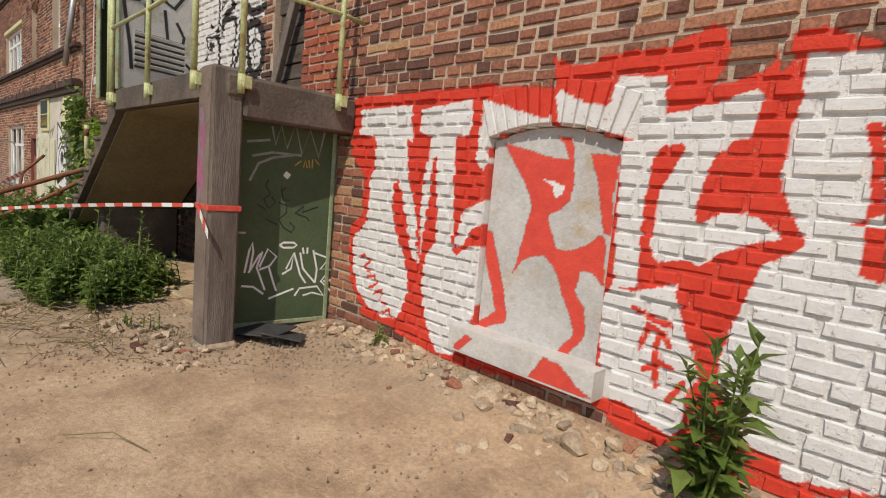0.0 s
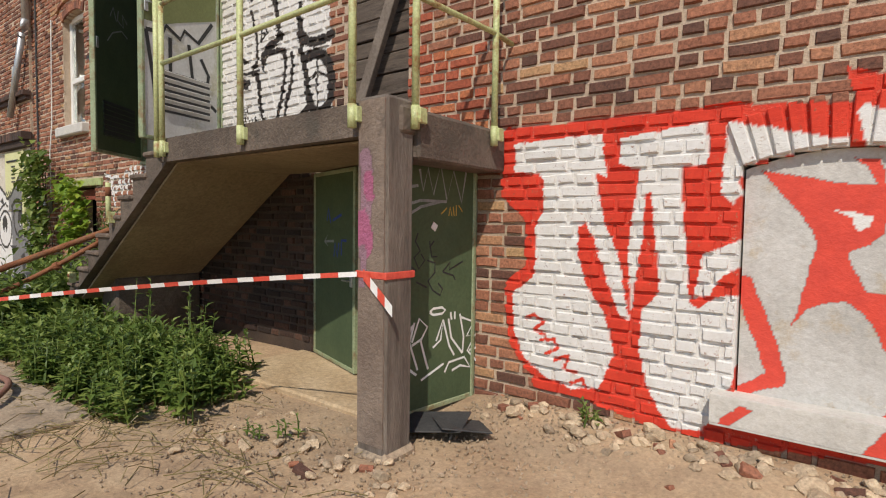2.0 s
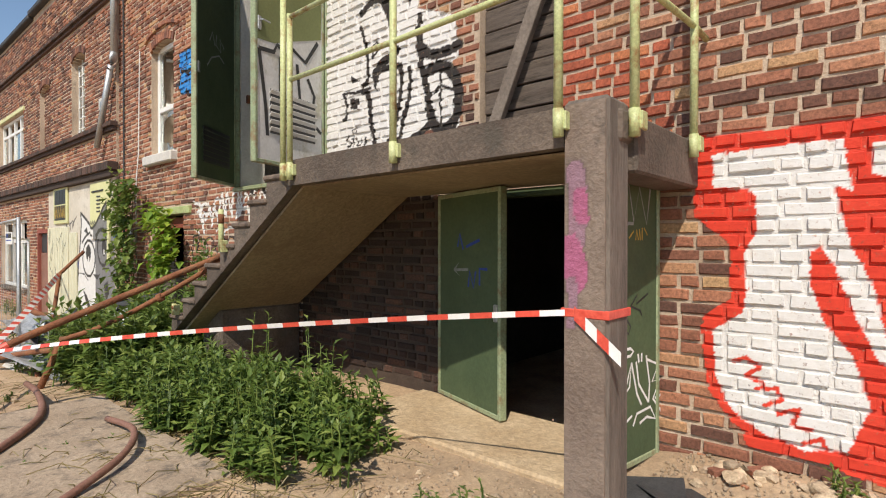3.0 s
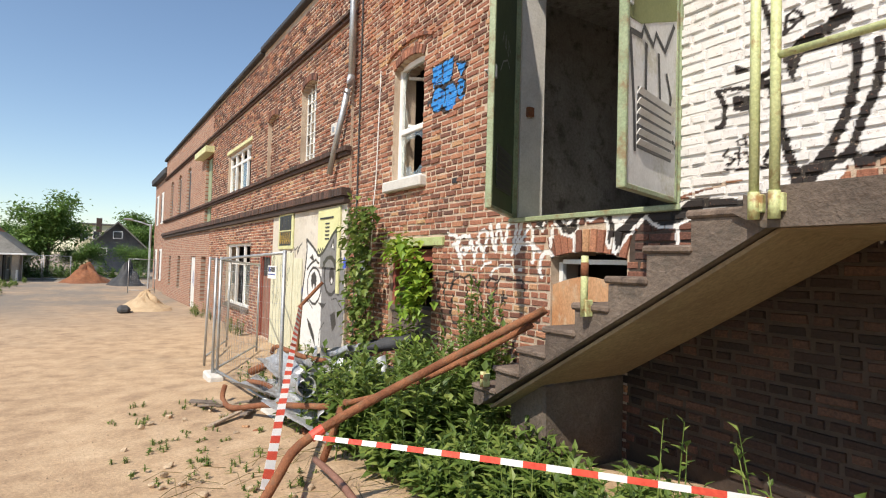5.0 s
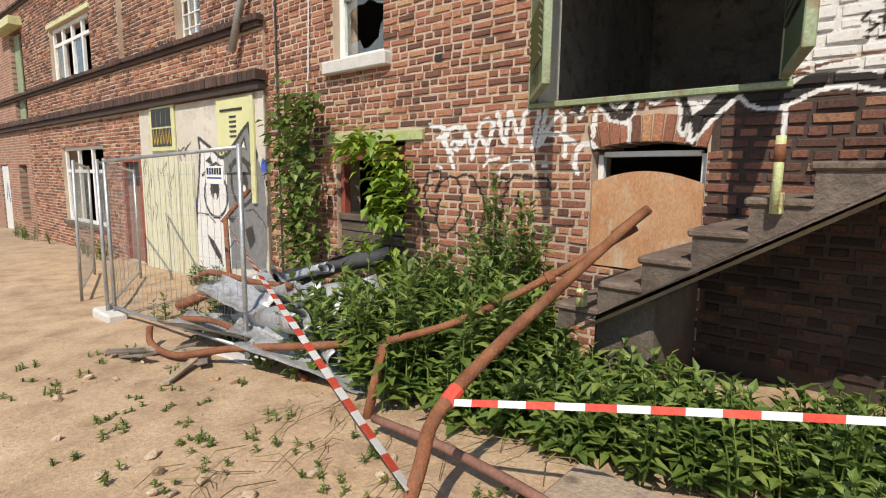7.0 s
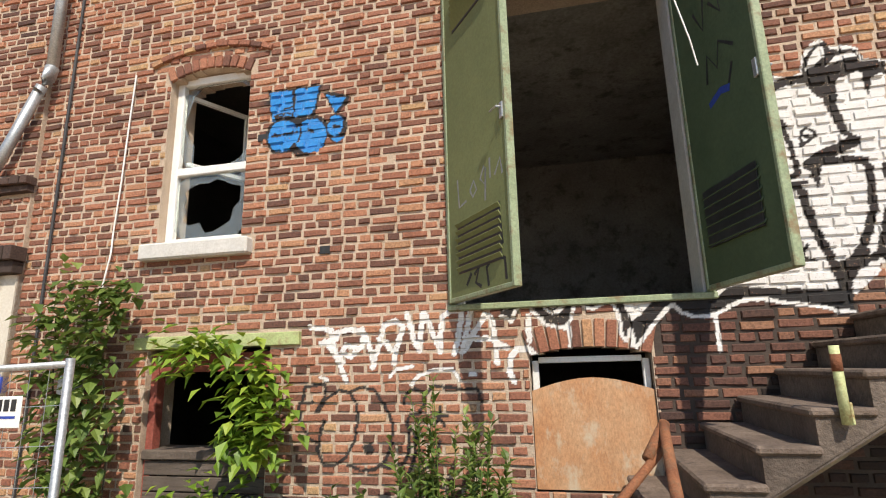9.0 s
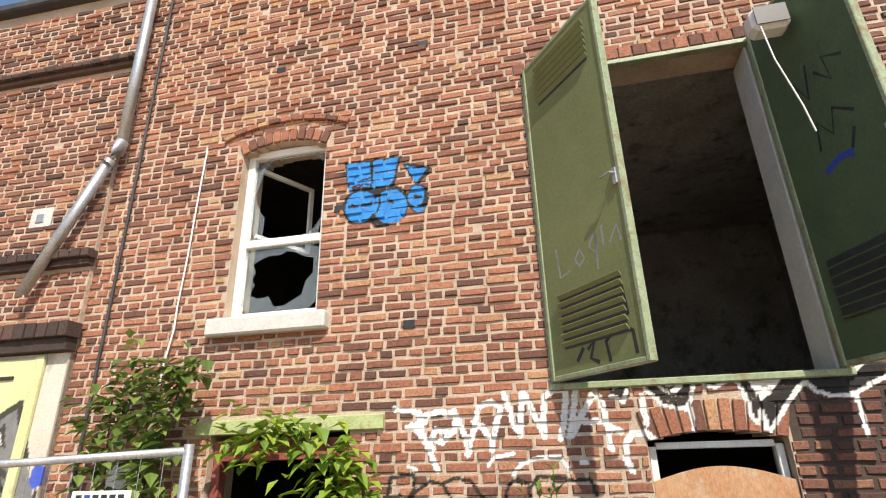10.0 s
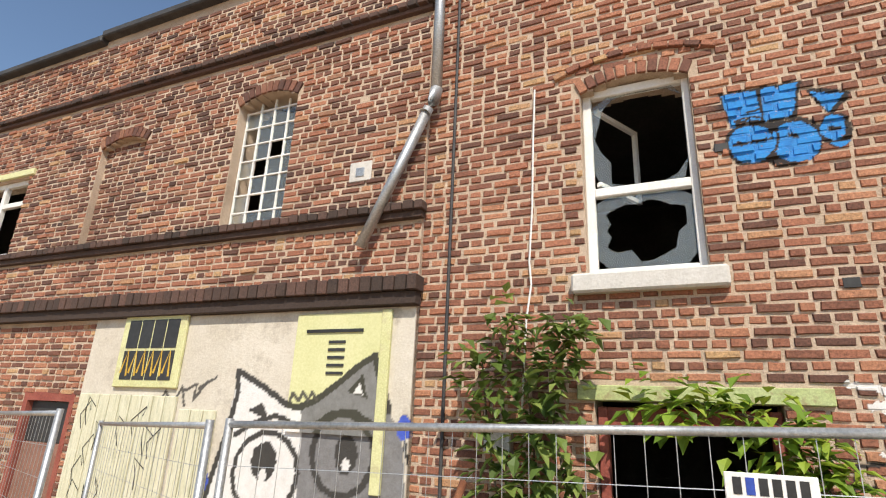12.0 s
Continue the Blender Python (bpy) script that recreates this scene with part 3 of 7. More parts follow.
fill(MAIN_WALL, BLUE, [(1.94, 3.61), (1.93, 3.57), (1.9, 3.54), (1.87, 3.53), (1.84, 3.54), (1.81, 3.56), (1.79, 3.6), (1.79, 3.64), (1.81, 3.69), (1.83, 3.72), (1.87, 3.73), (1.9, 3.72), (1.93, 3.7), (1.94, 3.66)])
fill(MAIN_WALL, BLUE, [(1.82, 3.51), (1.93, 3.51), (1.97, 3.52), (1.89, 3.46)])
stroke(MAIN_WALL, BLACK, 0.03, [(1.85, 3.63), (1.9, 3.62)])
stroke(MAIN_WALL, BLACK, 0.018, [(1.45, 4.04), (1.45, 3.89), (1.45, 3.77)])
stroke(MAIN_WALL, BLACK, 0.018, [(1.46, 3.76), (1.52, 3.7), (1.53, 3.61), (1.5, 3.52), (1.45, 3.47)])
stroke(MAIN_WALL, BLACK, 0.018, [(1.24, 3.61), (1.35, 3.61), (1.49, 3.62)])
stroke(MAIN_WALL, BLACK, 0.018, [(1.29, 3.81), (1.38, 3.82), (1.44, 3.8)])
stroke(MAIN_WALL, BLACK, 0.018, [(1.35, 3.86), (1.44, 3.88)])
stroke(MAIN_WALL, BLACK, 0.03, [(1.6, 3.63), (1.65, 3.6)])
stroke(MAIN_WALL, BLACK, 0.02, [(1.27, 3.63), (1.29, 3.6)])
fill(MAIN_WALL, WHITE, [(4.71, 2.0), (4.7, 3.87), (6.54, 3.11), (6.57, 2.77), (6.43, 2.7), (6.56, 2.6), (6.57, 2.48), (6.59, 2.25), (6.54, 2.13), (6.43, 2.14), (6.23, 2.23), (5.93, 2.11), (5.16, 2.09)])
fill(MAIN_WALL, WHITE, [(5.29, 3.33), (5.35, 3.47), (5.4, 3.54), (5.53, 3.55), (5.59, 3.57), (5.62, 3.7), (5.69, 3.79), (5.77, 3.83), (5.81, 3.76), (5.9, 3.76), (5.99, 3.72), (6.02, 3.62), (6.16, 3.6), (6.01, 2.76), (5.85, 2.05), (5.69, 1.9), (5.53, 1.93), (5.29, 1.95), (4.83, 2.01), (5.28, 2.09)])
fill(MAIN_WALL, BLACK, [(5.6, 3.53), (5.64, 3.69), (5.74, 3.79), (5.8, 3.8), (5.82, 3.73), (5.98, 3.7), (6.01, 3.6), (6.15, 3.58), (6.14, 3.48), (6.05, 3.47), (6.0, 3.33), (5.97, 3.53), (5.82, 3.48), (5.79, 3.28), (5.83, 3.1), (5.86, 2.99), (5.78, 3.04), (5.72, 3.29), (5.67, 3.46)])
fill(MAIN_WALL, WHITE, [(5.63, 3.58), (5.68, 3.7), (5.74, 3.76), (5.78, 3.76), (5.77, 3.68), (5.69, 3.61)])
fill(MAIN_WALL, WHITE, [(5.77, 3.59), (5.85, 3.68), (5.96, 3.69), (5.98, 3.64), (5.88, 3.64)])
stroke(MAIN_WALL, BLACK, 0.07, [(5.36, 3.45), (5.43, 3.5), (5.55, 3.52), (5.64, 3.5), (5.71, 3.38)])
stroke(MAIN_WALL, BLACK, 0.085, [(5.85, 2.99), (5.73, 2.94), (5.61, 2.89), (5.54, 2.84)])
fill(MAIN_WALL, BLACK, [(5.53, 2.85), (5.54, 2.75), (5.57, 2.67), (5.6, 2.74), (5.62, 2.85)])
stroke(MAIN_WALL, BLACK, 0.055, [(5.61, 2.86), (5.79, 2.86), (5.89, 2.84), (5.91, 2.77), (5.9, 2.64), (5.88, 2.48), (5.84, 2.37), (5.79, 2.25), (5.76, 2.17)])
stroke(MAIN_WALL, BLACK, 0.04, [(5.35, 3.32), (5.42, 3.16), (5.45, 2.97), (5.46, 2.78), (5.38, 2.76)])
stroke(MAIN_WALL, BLACK, 0.06, [(5.37, 2.71), (5.44, 2.69), (5.47, 2.63), (5.5, 2.39), (5.57, 2.15), (5.6, 2.02)])
fill(MAIN_WALL, BLACK, [(5.57, 2.11), (5.67, 2.15), (5.76, 2.25), (5.81, 2.21), (5.79, 2.09), (5.72, 2.06), (5.67, 1.98), (5.63, 1.9), (5.58, 1.94)])
stroke(MAIN_WALL, BLACK, 0.022, [(5.51, 2.99), (5.53, 3.1), (5.57, 3.13), (5.61, 3.1), (5.62, 3.06), (5.55, 3.02), (5.51, 2.99)])
stroke(MAIN_WALL, BLACK, 0.03, [(5.56, 3.07), (5.58, 3.05)])
stroke(MAIN_WALL, BLACK, 0.07, [(6.13, 3.21), (6.13, 2.92), (6.17, 2.73), (6.23, 2.53), (6.26, 2.35)])
stroke(MAIN_WALL, BLACK, 0.09, [(6.13, 2.96), (6.25, 2.85), (6.43, 2.83), (6.57, 2.86)])
stroke(MAIN_WALL, BLACK, 0.1, [(6.25, 2.72), (6.33, 2.74), (6.46, 2.7), (6.54, 2.6), (6.57, 2.48), (6.56, 2.32), (6.5, 2.22), (6.38, 2.19), (6.28, 2.27), (6.25, 2.39)])
stroke(MAIN_WALL, BLACK, 0.06, [(5.93, 2.11), (6.08, 2.18), (6.25, 2.26)])
stroke(MAIN_WALL, BLACK, 0.025, [(6.37, 2.67), (6.38, 2.27)])
stroke(MAIN_WALL, BLACK, 0.025, [(6.27, 2.49), (6.37, 2.57), (6.53, 2.5)])
stroke(MAIN_WALL, BLACK, 0.05, [(6.01, 2.79), (6.02, 2.66), (6.0, 2.53), (5.94, 2.38), (5.88, 2.19), (5.82, 2.14)])
stroke(MAIN_WALL, BLACK, 0.05, [(5.82, 2.14), (5.88, 2.18), (5.93, 2.11)])
fill(MAIN_WALL, BLACK, [(5.19, 2.68), (5.32, 2.65), (5.32, 2.54), (5.2, 2.57)])
fill(MAIN_WALL, BLACK, [(5.2, 2.9), (5.32, 2.82), (5.2, 2.82)])
stroke(MAIN_WALL, BLACK, 0.03, [(5.08, 2.74), (5.32, 2.71), (5.5, 2.71)])
stroke(MAIN_WALL, BLACK, 0.035, [(5.08, 2.74), (5.14, 2.62), (5.13, 2.49), (5.08, 2.48)])
stroke(MAIN_WALL, BLACK, 0.016, [(5.16, 2.31), (5.13, 2.27), (5.21, 2.24), (5.17, 2.2)])
stroke(MAIN_WALL, BLACK, 0.016, [(5.24, 2.31), (5.24, 2.2)])
stroke(MAIN_WALL, BLACK, 0.016, [(5.21, 2.28), (5.29, 2.27)])
stroke(MAIN_WALL, BLACK, 0.016, [(5.3, 2.26), (5.3, 2.2), (5.35, 2.2), (5.36, 2.26)])
stroke(MAIN_WALL, BLACK, 0.016, [(5.39, 2.22), (5.44, 2.26), (5.4, 2.18), (5.46, 2.15)])
stroke(MAIN_WALL, BLACK, 0.016, [(5.23, 2.36), (5.28, 2.38), (5.29, 2.33), (5.24, 2.33), (5.23, 2.36)])
stroke(MAIN_WALL, BLACK, 0.016, [(5.15, 2.17), (5.48, 2.15)])
fill(MAIN_WALL, BLACK, [(3.27, 1.86), (3.3, 1.85), (3.35, 1.81), (3.39, 1.9), (3.43, 1.95), (3.49, 1.96), (3.51, 1.89), (3.57, 1.83), (3.6, 1.78), (3.69, 1.76), (3.75, 1.75), (3.79, 1.8), (3.83, 1.92), (3.87, 1.95), (3.9, 1.9), (3.96, 1.88), (4.03, 1.92), (4.09, 1.94), (4.12, 1.88), (4.14, 1.78), (4.14, 1.68), (4.17, 1.64), (4.21, 1.72), (4.22, 1.65), (4.21, 1.61), (4.24, 1.59), (4.3, 1.67), (4.39, 1.77), (4.47, 1.86), (4.52, 1.89), (4.56, 1.83), (4.64, 1.8), (4.73, 1.79), (4.82, 1.82), (4.92, 1.87), (4.96, 1.89), (5.11, 1.9), (5.21, 1.87), (5.41, 1.84), (5.57, 1.79), (5.65, 1.78), (5.67, 1.94), (5.29, 1.96), (4.94, 2.0), (4.71, 1.98), (3.93, 1.98), (3.27, 1.98)])
fill(MAIN_WALL, WHITE, [(3.56, 1.96), (3.76, 1.97), (3.76, 1.9), (3.71, 1.86), (3.65, 1.86), (3.6, 1.9)])
fill(MAIN_WALL, WHITE, [(4.17, 1.94), (4.42, 1.95), (4.28, 1.82), (4.22, 1.78)])
fill(MAIN_WALL, WHITE, [(4.56, 1.94), (4.71, 1.95), (4.71, 1.92)])
fill(MAIN_WALL, WHITE, [(4.73, 1.95), (4.89, 1.99), (4.82, 1.93)])
fill(MAIN_WALL, WHITE, [(3.29, 1.97), (3.37, 1.97), (3.33, 1.91), (3.29, 1.9)])
stroke(MAIN_WALL, BLACK, 0.015, [(3.6, 1.95), (3.63, 1.91), (3.67, 1.89), (3.7, 1.91), (3.72, 1.95)])
stroke(MAIN_WALL, WHITE, 0.03, [(3.27, 1.86), (3.3, 1.85), (3.35, 1.81), (3.39, 1.9), (3.43, 1.95), (3.49, 1.96), (3.51, 1.89), (3.57, 1.83), (3.6, 1.78), (3.69, 1.76), (3.75, 1.75), (3.79, 1.8), (3.83, 1.92), (3.87, 1.95), (3.9, 1.9), (3.96, 1.88), (4.03, 1.92), (4.09, 1.94), (4.12, 1.88), (4.14, 1.78), (4.14, 1.68), (4.17, 1.64)])
stroke(MAIN_WALL, WHITE, 0.03, [(4.17, 1.64), (4.21, 1.72), (4.22, 1.65), (4.21, 1.61), (4.24, 1.59), (4.3, 1.67), (4.39, 1.77), (4.47, 1.86), (4.52, 1.89), (4.56, 1.83), (4.64, 1.8), (4.73, 1.79), (4.82, 1.82), (4.92, 1.87), (4.96, 1.89), (5.11, 1.9), (5.21, 1.87), (5.41, 1.84), (5.57, 1.79), (5.65, 1.78)])
stroke(MAIN_WALL, WHITE, 0.03, [(3.78, 1.75), (3.77, 1.6)])
stroke(MAIN_WALL, WHITE, 0.035, [(4.79, 1.79), (4.79, 1.56)])
stroke(MAIN_WALL, WHITE, 0.048, [(1.68, 1.84), (1.82, 1.82), (1.89, 1.78)])
stroke(MAIN_WALL, WHITE, 0.048, [(1.87, 1.81), (1.9, 1.65), (1.96, 1.51), (2.01, 1.4)])
stroke(MAIN_WALL, WHITE, 0.048, [(1.78, 1.7), (1.92, 1.74)])
stroke(MAIN_WALL, WHITE, 0.048, [(1.82, 1.72), (1.9, 1.62), (1.98, 1.55)])
stroke(MAIN_WALL, WHITE, 0.048, [(1.9, 1.78), (2.04, 1.81), (2.16, 1.77), (2.14, 1.67), (2.05, 1.59), (1.97, 1.62), (2.0, 1.68), (2.08, 1.66)])
stroke(MAIN_WALL, WHITE, 0.048, [(2.14, 1.81), (2.18, 1.73), (2.23, 1.59), (2.24, 1.51)])
stroke(MAIN_WALL, WHITE, 0.048, [(2.23, 1.5), (2.29, 1.68), (2.33, 1.83)])
stroke(MAIN_WALL, WHITE, 0.048, [(2.29, 1.72), (2.35, 1.69), (2.38, 1.63)])
stroke(MAIN_WALL, WHITE, 0.048, [(2.32, 1.83), (2.43, 1.86), (2.49, 1.81), (2.44, 1.67), (2.41, 1.53)])
stroke(MAIN_WALL, WHITE, 0.048, [(2.52, 1.92), (2.58, 1.69), (2.62, 1.62)])
stroke(MAIN_WALL, WHITE, 0.048, [(2.65, 1.91), (2.62, 1.62)])
stroke(MAIN_WALL, WHITE, 0.048, [(2.67, 1.91), (2.71, 1.8), (2.79, 1.61)])
stroke(MAIN_WALL, WHITE, 0.048, [(2.78, 1.62), (2.81, 1.88), (2.89, 1.92), (2.97, 1.93)])
stroke(MAIN_WALL, WHITE, 0.048, [(2.97, 1.92), (2.94, 1.74), (2.9, 1.59)])
stroke(MAIN_WALL, WHITE, 0.048, [(3.04, 1.94), (3.0, 1.74), (2.96, 1.6)])
stroke(MAIN_WALL, WHITE, 0.048, [(2.98, 1.61), (3.06, 1.74), (3.15, 1.88), (3.19, 1.86), (3.22, 1.73), (3.23, 1.51)])
stroke(MAIN_WALL, WHITE, 0.048, [(3.04, 1.7), (3.19, 1.69), (3.31, 1.62)])
stroke(MAIN_WALL, WHITE, 0.048, [(3.53, 1.55), (3.47, 1.61), (3.38, 1.61), (3.33, 1.54), (3.32, 1.44), (3.35, 1.37)])
stroke(MAIN_WALL, WHITE, 0.048, [(3.48, 1.85), (3.48, 1.67)])
stroke(MAIN_WALL, WHITE, 0.032, [(2.38, 1.43), (2.42, 1.48), (2.56, 1.5)])
stroke(MAIN_WALL, WHITE, 0.032, [(2.55, 1.36), (2.61, 1.43), (2.74, 1.47), (2.88, 1.47), (2.94, 1.39)])
stroke(MAIN_WALL, WHITE, 0.032, [(3.02, 1.43), (3.06, 1.43)])
stroke(MAIN_WALL, WHITE, 0.032, [(1.79, 1.43), (1.85, 1.41)])
stroke(MAIN_WALL, BLACK, 0.026, [(1.63, 1.23), (1.65, 1.36), (1.83, 1.38), (1.83, 1.27), (1.75, 1.16)])
stroke(MAIN_WALL, BLACK, 0.026, [(1.83, 1.1), (1.79, 0.97), (1.78, 0.86), (1.82, 0.77), (1.92, 0.76), (2.01, 0.82), (2.08, 0.93), (2.11, 1.07), (2.1, 1.22), (2.04, 1.31), (1.95, 1.33), (1.85, 1.27), (1.77, 1.16)])
stroke(MAIN_WALL, BLACK, 0.026, [(2.05, 1.32), (2.14, 1.35), (2.24, 1.33), (2.33, 1.22), (2.4, 1.07), (2.39, 0.91), (2.34, 0.81), (2.26, 0.74), (2.15, 0.73), (2.03, 0.77)])
stroke(MAIN_WALL, BLACK, 0.026, [(1.73, 1.24), (1.61, 1.23), (1.61, 1.12), (1.69, 0.97), (1.77, 0.93)])
stroke(MAIN_WALL, BLACK, 0.026, [(2.49, 1.22), (2.51, 1.3), (2.58, 1.33), (2.65, 1.3), (2.66, 1.22), (2.6, 1.14), (2.55, 1.14)])
stroke(MAIN_WALL, BLACK, 0.026, [(2.66, 1.28), (2.72, 1.35), (2.83, 1.34), (2.96, 1.32), (3.07, 1.32), (3.1, 1.23)])
stroke(MAIN_WALL, BLACK, 0.026, [(2.54, 1.14), (2.51, 1.07), (2.55, 1.03), (2.58, 0.97), (2.61, 1.03), (2.6, 1.11)])
stroke(MAIN_WALL, BLACK, 0.026, [(2.58, 0.97), (2.58, 0.87), (2.55, 0.77), (2.52, 0.71), (2.6, 0.67), (2.69, 0.66), (2.81, 0.61)])
stroke(MAIN_WALL, BLACK, 0.026, [(2.53, 1.03), (2.53, 0.87), (2.49, 0.79), (2.38, 0.75), (2.29, 0.77)])
stroke(MAIN_WALL, BLACK, 0.026, [(2.78, 1.19), (2.77, 1.12), (2.74, 1.07)])
stroke(MAIN_WALL, BLACK, 0.026, [(2.77, 1.12), (2.81, 1.06)])
stroke(MAIN_WALL, BLACK, 0.026, [(2.73, 1.13), (2.83, 1.13)])
stroke(MAIN_WALL, BLACK, 0.026, [(2.77, 0.95), (2.75, 0.83), (2.73, 0.67)])
fill(MAIN_WALL, BLACK, [(2.15, 0.91), (2.22, 0.93), (2.26, 0.88), (2.22, 0.84), (2.17, 0.85)])
# pink spray on the post
stroke(POST_FACE, LILAC, 0.09, [(8.24, 1.56), (8.25, 1.38), (8.24, 1.25)])
stroke(POST_FACE, PINK, 0.07, [(8.26, 1.45), (8.27, 1.36)])
fill(POST_FACE, PINK, [(8.18, 1.28), (8.23, 1.29), (8.27, 1.24), (8.3, 1.16), (8.29, 1.06), (8.25, 1.02), (8.18, 1.1)])
stroke(POST_FACE, LILAC, 0.05, [(8.22, 1.08), (8.23, 0.98), (8.22, 0.9)])
# cat on the plaster front
fill(CAT, PALE, [(-1.94, 1.89), (-1.59, 1.72), (-1.3, 1.59), (-1.09, 1.59), (-1.04, -0.15), (-2.2, -0.3), (-2.18, 0.21), (-2.09, 0.84), (-1.97, 1.3)])
fill(CAT, GREY, [(-1.09, 1.59), (-0.81, 1.71), (-0.54, 1.92), (-0.36, 2.03), (-0.28, 1.78), (-0.19, 1.54), (-0.06, 1.34), (0.01, 0.82), (-0.01, 0.28), (-0.07, -0.05), (-1.04, -0.15)])
stroke(CAT, BLACK, 0.06, [(-2.2, -0.3), (-2.18, 0.21), (-2.09, 0.84), (-1.97, 1.3), (-1.9, 1.67), (-1.94, 1.89), (-1.59, 1.74), (-1.3, 1.59), (-1.09, 1.56)])
stroke(CAT, BLACK, 0.06, [(-1.09, 1.58), (-0.98, 1.61), (-0.76, 1.75), (-0.54, 1.92), (-0.36, 2.03), (-0.28, 1.78), (-0.2, 1.56)])
stroke(CAT, BLACK, 0.05, [(-1.08, 1.0), (-1.11, 0.85), (-1.21, 0.72), (-1.35, 0.64), (-1.52, 0.63), (-1.67, 0.69), (-1.78, 0.81), (-1.82, 0.96), (-1.79, 1.12), (-1.69, 1.25), (-1.54, 1.32), (-1.37, 1.33), (-1.22, 1.26), (-1.12, 1.15), (-1.08, 1.0)])
stroke(CAT, BLACK, 0.06, [(-0.31, 1.2), (-0.34, 1.06), (-0.42, 0.94), (-0.54, 0.87), (-0.68, 0.86), (-0.82, 0.92), (-0.91, 1.04), (-0.95, 1.18), (-0.92, 1.33), (-0.83, 1.45), (-0.7, 1.52), (-0.56, 1.52), (-0.43, 1.46), (-0.35, 1.34), (-0.31, 1.2)])
stroke(CAT, BLACK, 0.05, [(-1.86, 1.29), (-1.64, 1.41), (-1.4, 1.48), (-1.15, 1.42)])
stroke(CAT, BLACK, 0.06, [(-0.92, 1.42), (-0.75, 1.52), (-0.53, 1.54), (-0.3, 1.43)])
stroke(CAT, BLACK, 0.022, [(-2.32, 0.61), (-2.02, 0.67), (-1.73, 0.66), (-1.49, 0.54)])
stroke(CAT, BLACK, 0.022, [(-0.24, 0.73), (-0.12, 0.67), (-0.03, 0.55)])
stroke(CAT, BLACK, 0.022, [(-0.57, 0.78), (-0.35, 0.81), (-0.22, 0.73)])
stroke(CAT, BLACK, 0.03, [(-0.04, 1.34), (0.03, 1.08), (0.05, 0.29)])
stroke(CAT, BLACK, 0.02, [(-1.13, -0.13), (-1.09, 0.17), (-0.89, 0.33)])
fill(CAT, BLACK, [(-1.32, 1.08), (-1.35, 0.98), (-1.42, 0.91), (-1.51, 0.91), (-1.59, 0.97), (-1.62, 1.07), (-1.6, 1.18), (-1.52, 1.24), (-1.43, 1.25), (-1.35, 1.18)])
fill(CAT, BLACK, [(-0.47, 1.2), (-0.49, 1.1), (-0.55, 1.04), (-0.62, 1.03), (-0.68, 1.09), (-0.71, 1.19), (-0.69, 1.29), (-0.63, 1.35), (-0.56, 1.35), (-0.5, 1.29)])
fill(CAT, PALE, [(-1.42, 0.96), (-1.44, 0.91), (-1.49, 0.91), (-1.52, 0.96), (-1.49, 1.01), (-1.44, 1.01)])
fill(CAT, PALE, [(-0.54, 1.11), (-0.56, 1.06), (-0.61, 1.06), (-0.63, 1.11), (-0.61, 1.16), (-0.57, 1.16)])
fill(CAT, BLACK, [(-1.8, 0.34), (-1.55, 0.23), (-1.36, 0.03), (-1.29, -0.17), (-1.48, -0.02), (-1.67, 0.15)])
fill(CAT, BLACK, [(-0.61, 0.5), (-0.4, 0.57), (-0.32, 0.35), (-0.49, 0.2)])
fill(CAT, BLACK, [(-1.2, 0.67), (-0.81, 0.69), (-0.97, 0.57)])
fill(CAT, BLACK, [(-0.61, 1.71), (-0.47, 1.87), (-0.4, 1.66)])
fill(CAT, BLACK, [(-1.75, 1.52), (-1.57, 1.59), (-1.47, 1.43)])
fill(CAT, PALE, [(-0.55, 1.7), (-0.49, 1.79), (-0.45, 1.69)])
fill(CAT, CBLUE, [(-2.1, 0.85), (-2.13, 0.76), (-2.19, 0.72), (-2.26, 0.75), (-2.29, 0.84), (-2.27, 0.94), (-2.2, 0.98), (-2.13, 0.94)])
fill(CAT, CBLUE, [(0.02, 1.44), (0.0, 1.36), (-0.05, 1.33), (-0.1, 1.36), (-0.12, 1.44), (-0.1, 1.51), (-0.05, 1.54), (-0.0, 1.51)])
stroke(CAT, RED, 0.04, [(-2.7, -0.28), (-2.74, 0.16), (-2.49, 0.18), (-2.48, 0.01), (-2.7, -0.05), (-2.44, -0.25)])
stroke(CAT, RED, 0.04, [(-2.39, 0.15), (-2.22, 0.17), (-2.3, 0.0), (-2.19, -0.14), (-2.38, -0.2)])
stroke(CAT, SOOT, 0.03, [(-3.01, 1.49), (-2.89, 1.67), (-2.77, 1.54), (-2.66, 1.72), (-2.59, 1.53)])
stroke(CAT, SOOT, 0.03, [(-2.63, 1.68), (-2.46, 1.75), (-2.48, 1.59), (-2.32, 1.78)])
stroke(CAT, SOOT, 0.03, [(-2.43, 1.71), (-2.21, 1.82)])
stroke(CAT, SOOT, 0.03, [(-1.23, 1.62), (-1.21, 1.69), (-1.13, 1.62), (-1.09, 1.7), (-1.03, 1.63), (-0.99, 1.7), (-0.94, 1.64)])


# ---- ground: one sheet, falling slightly along the yard ----


def ground_z(x, y=-2.0):
    return float(np.interp(x, [-60, -20, -8, -3, 2, 5, 40], [-0.6, -0.6, -0.52, -0.42, -0.2, -0.02, 0.0]))


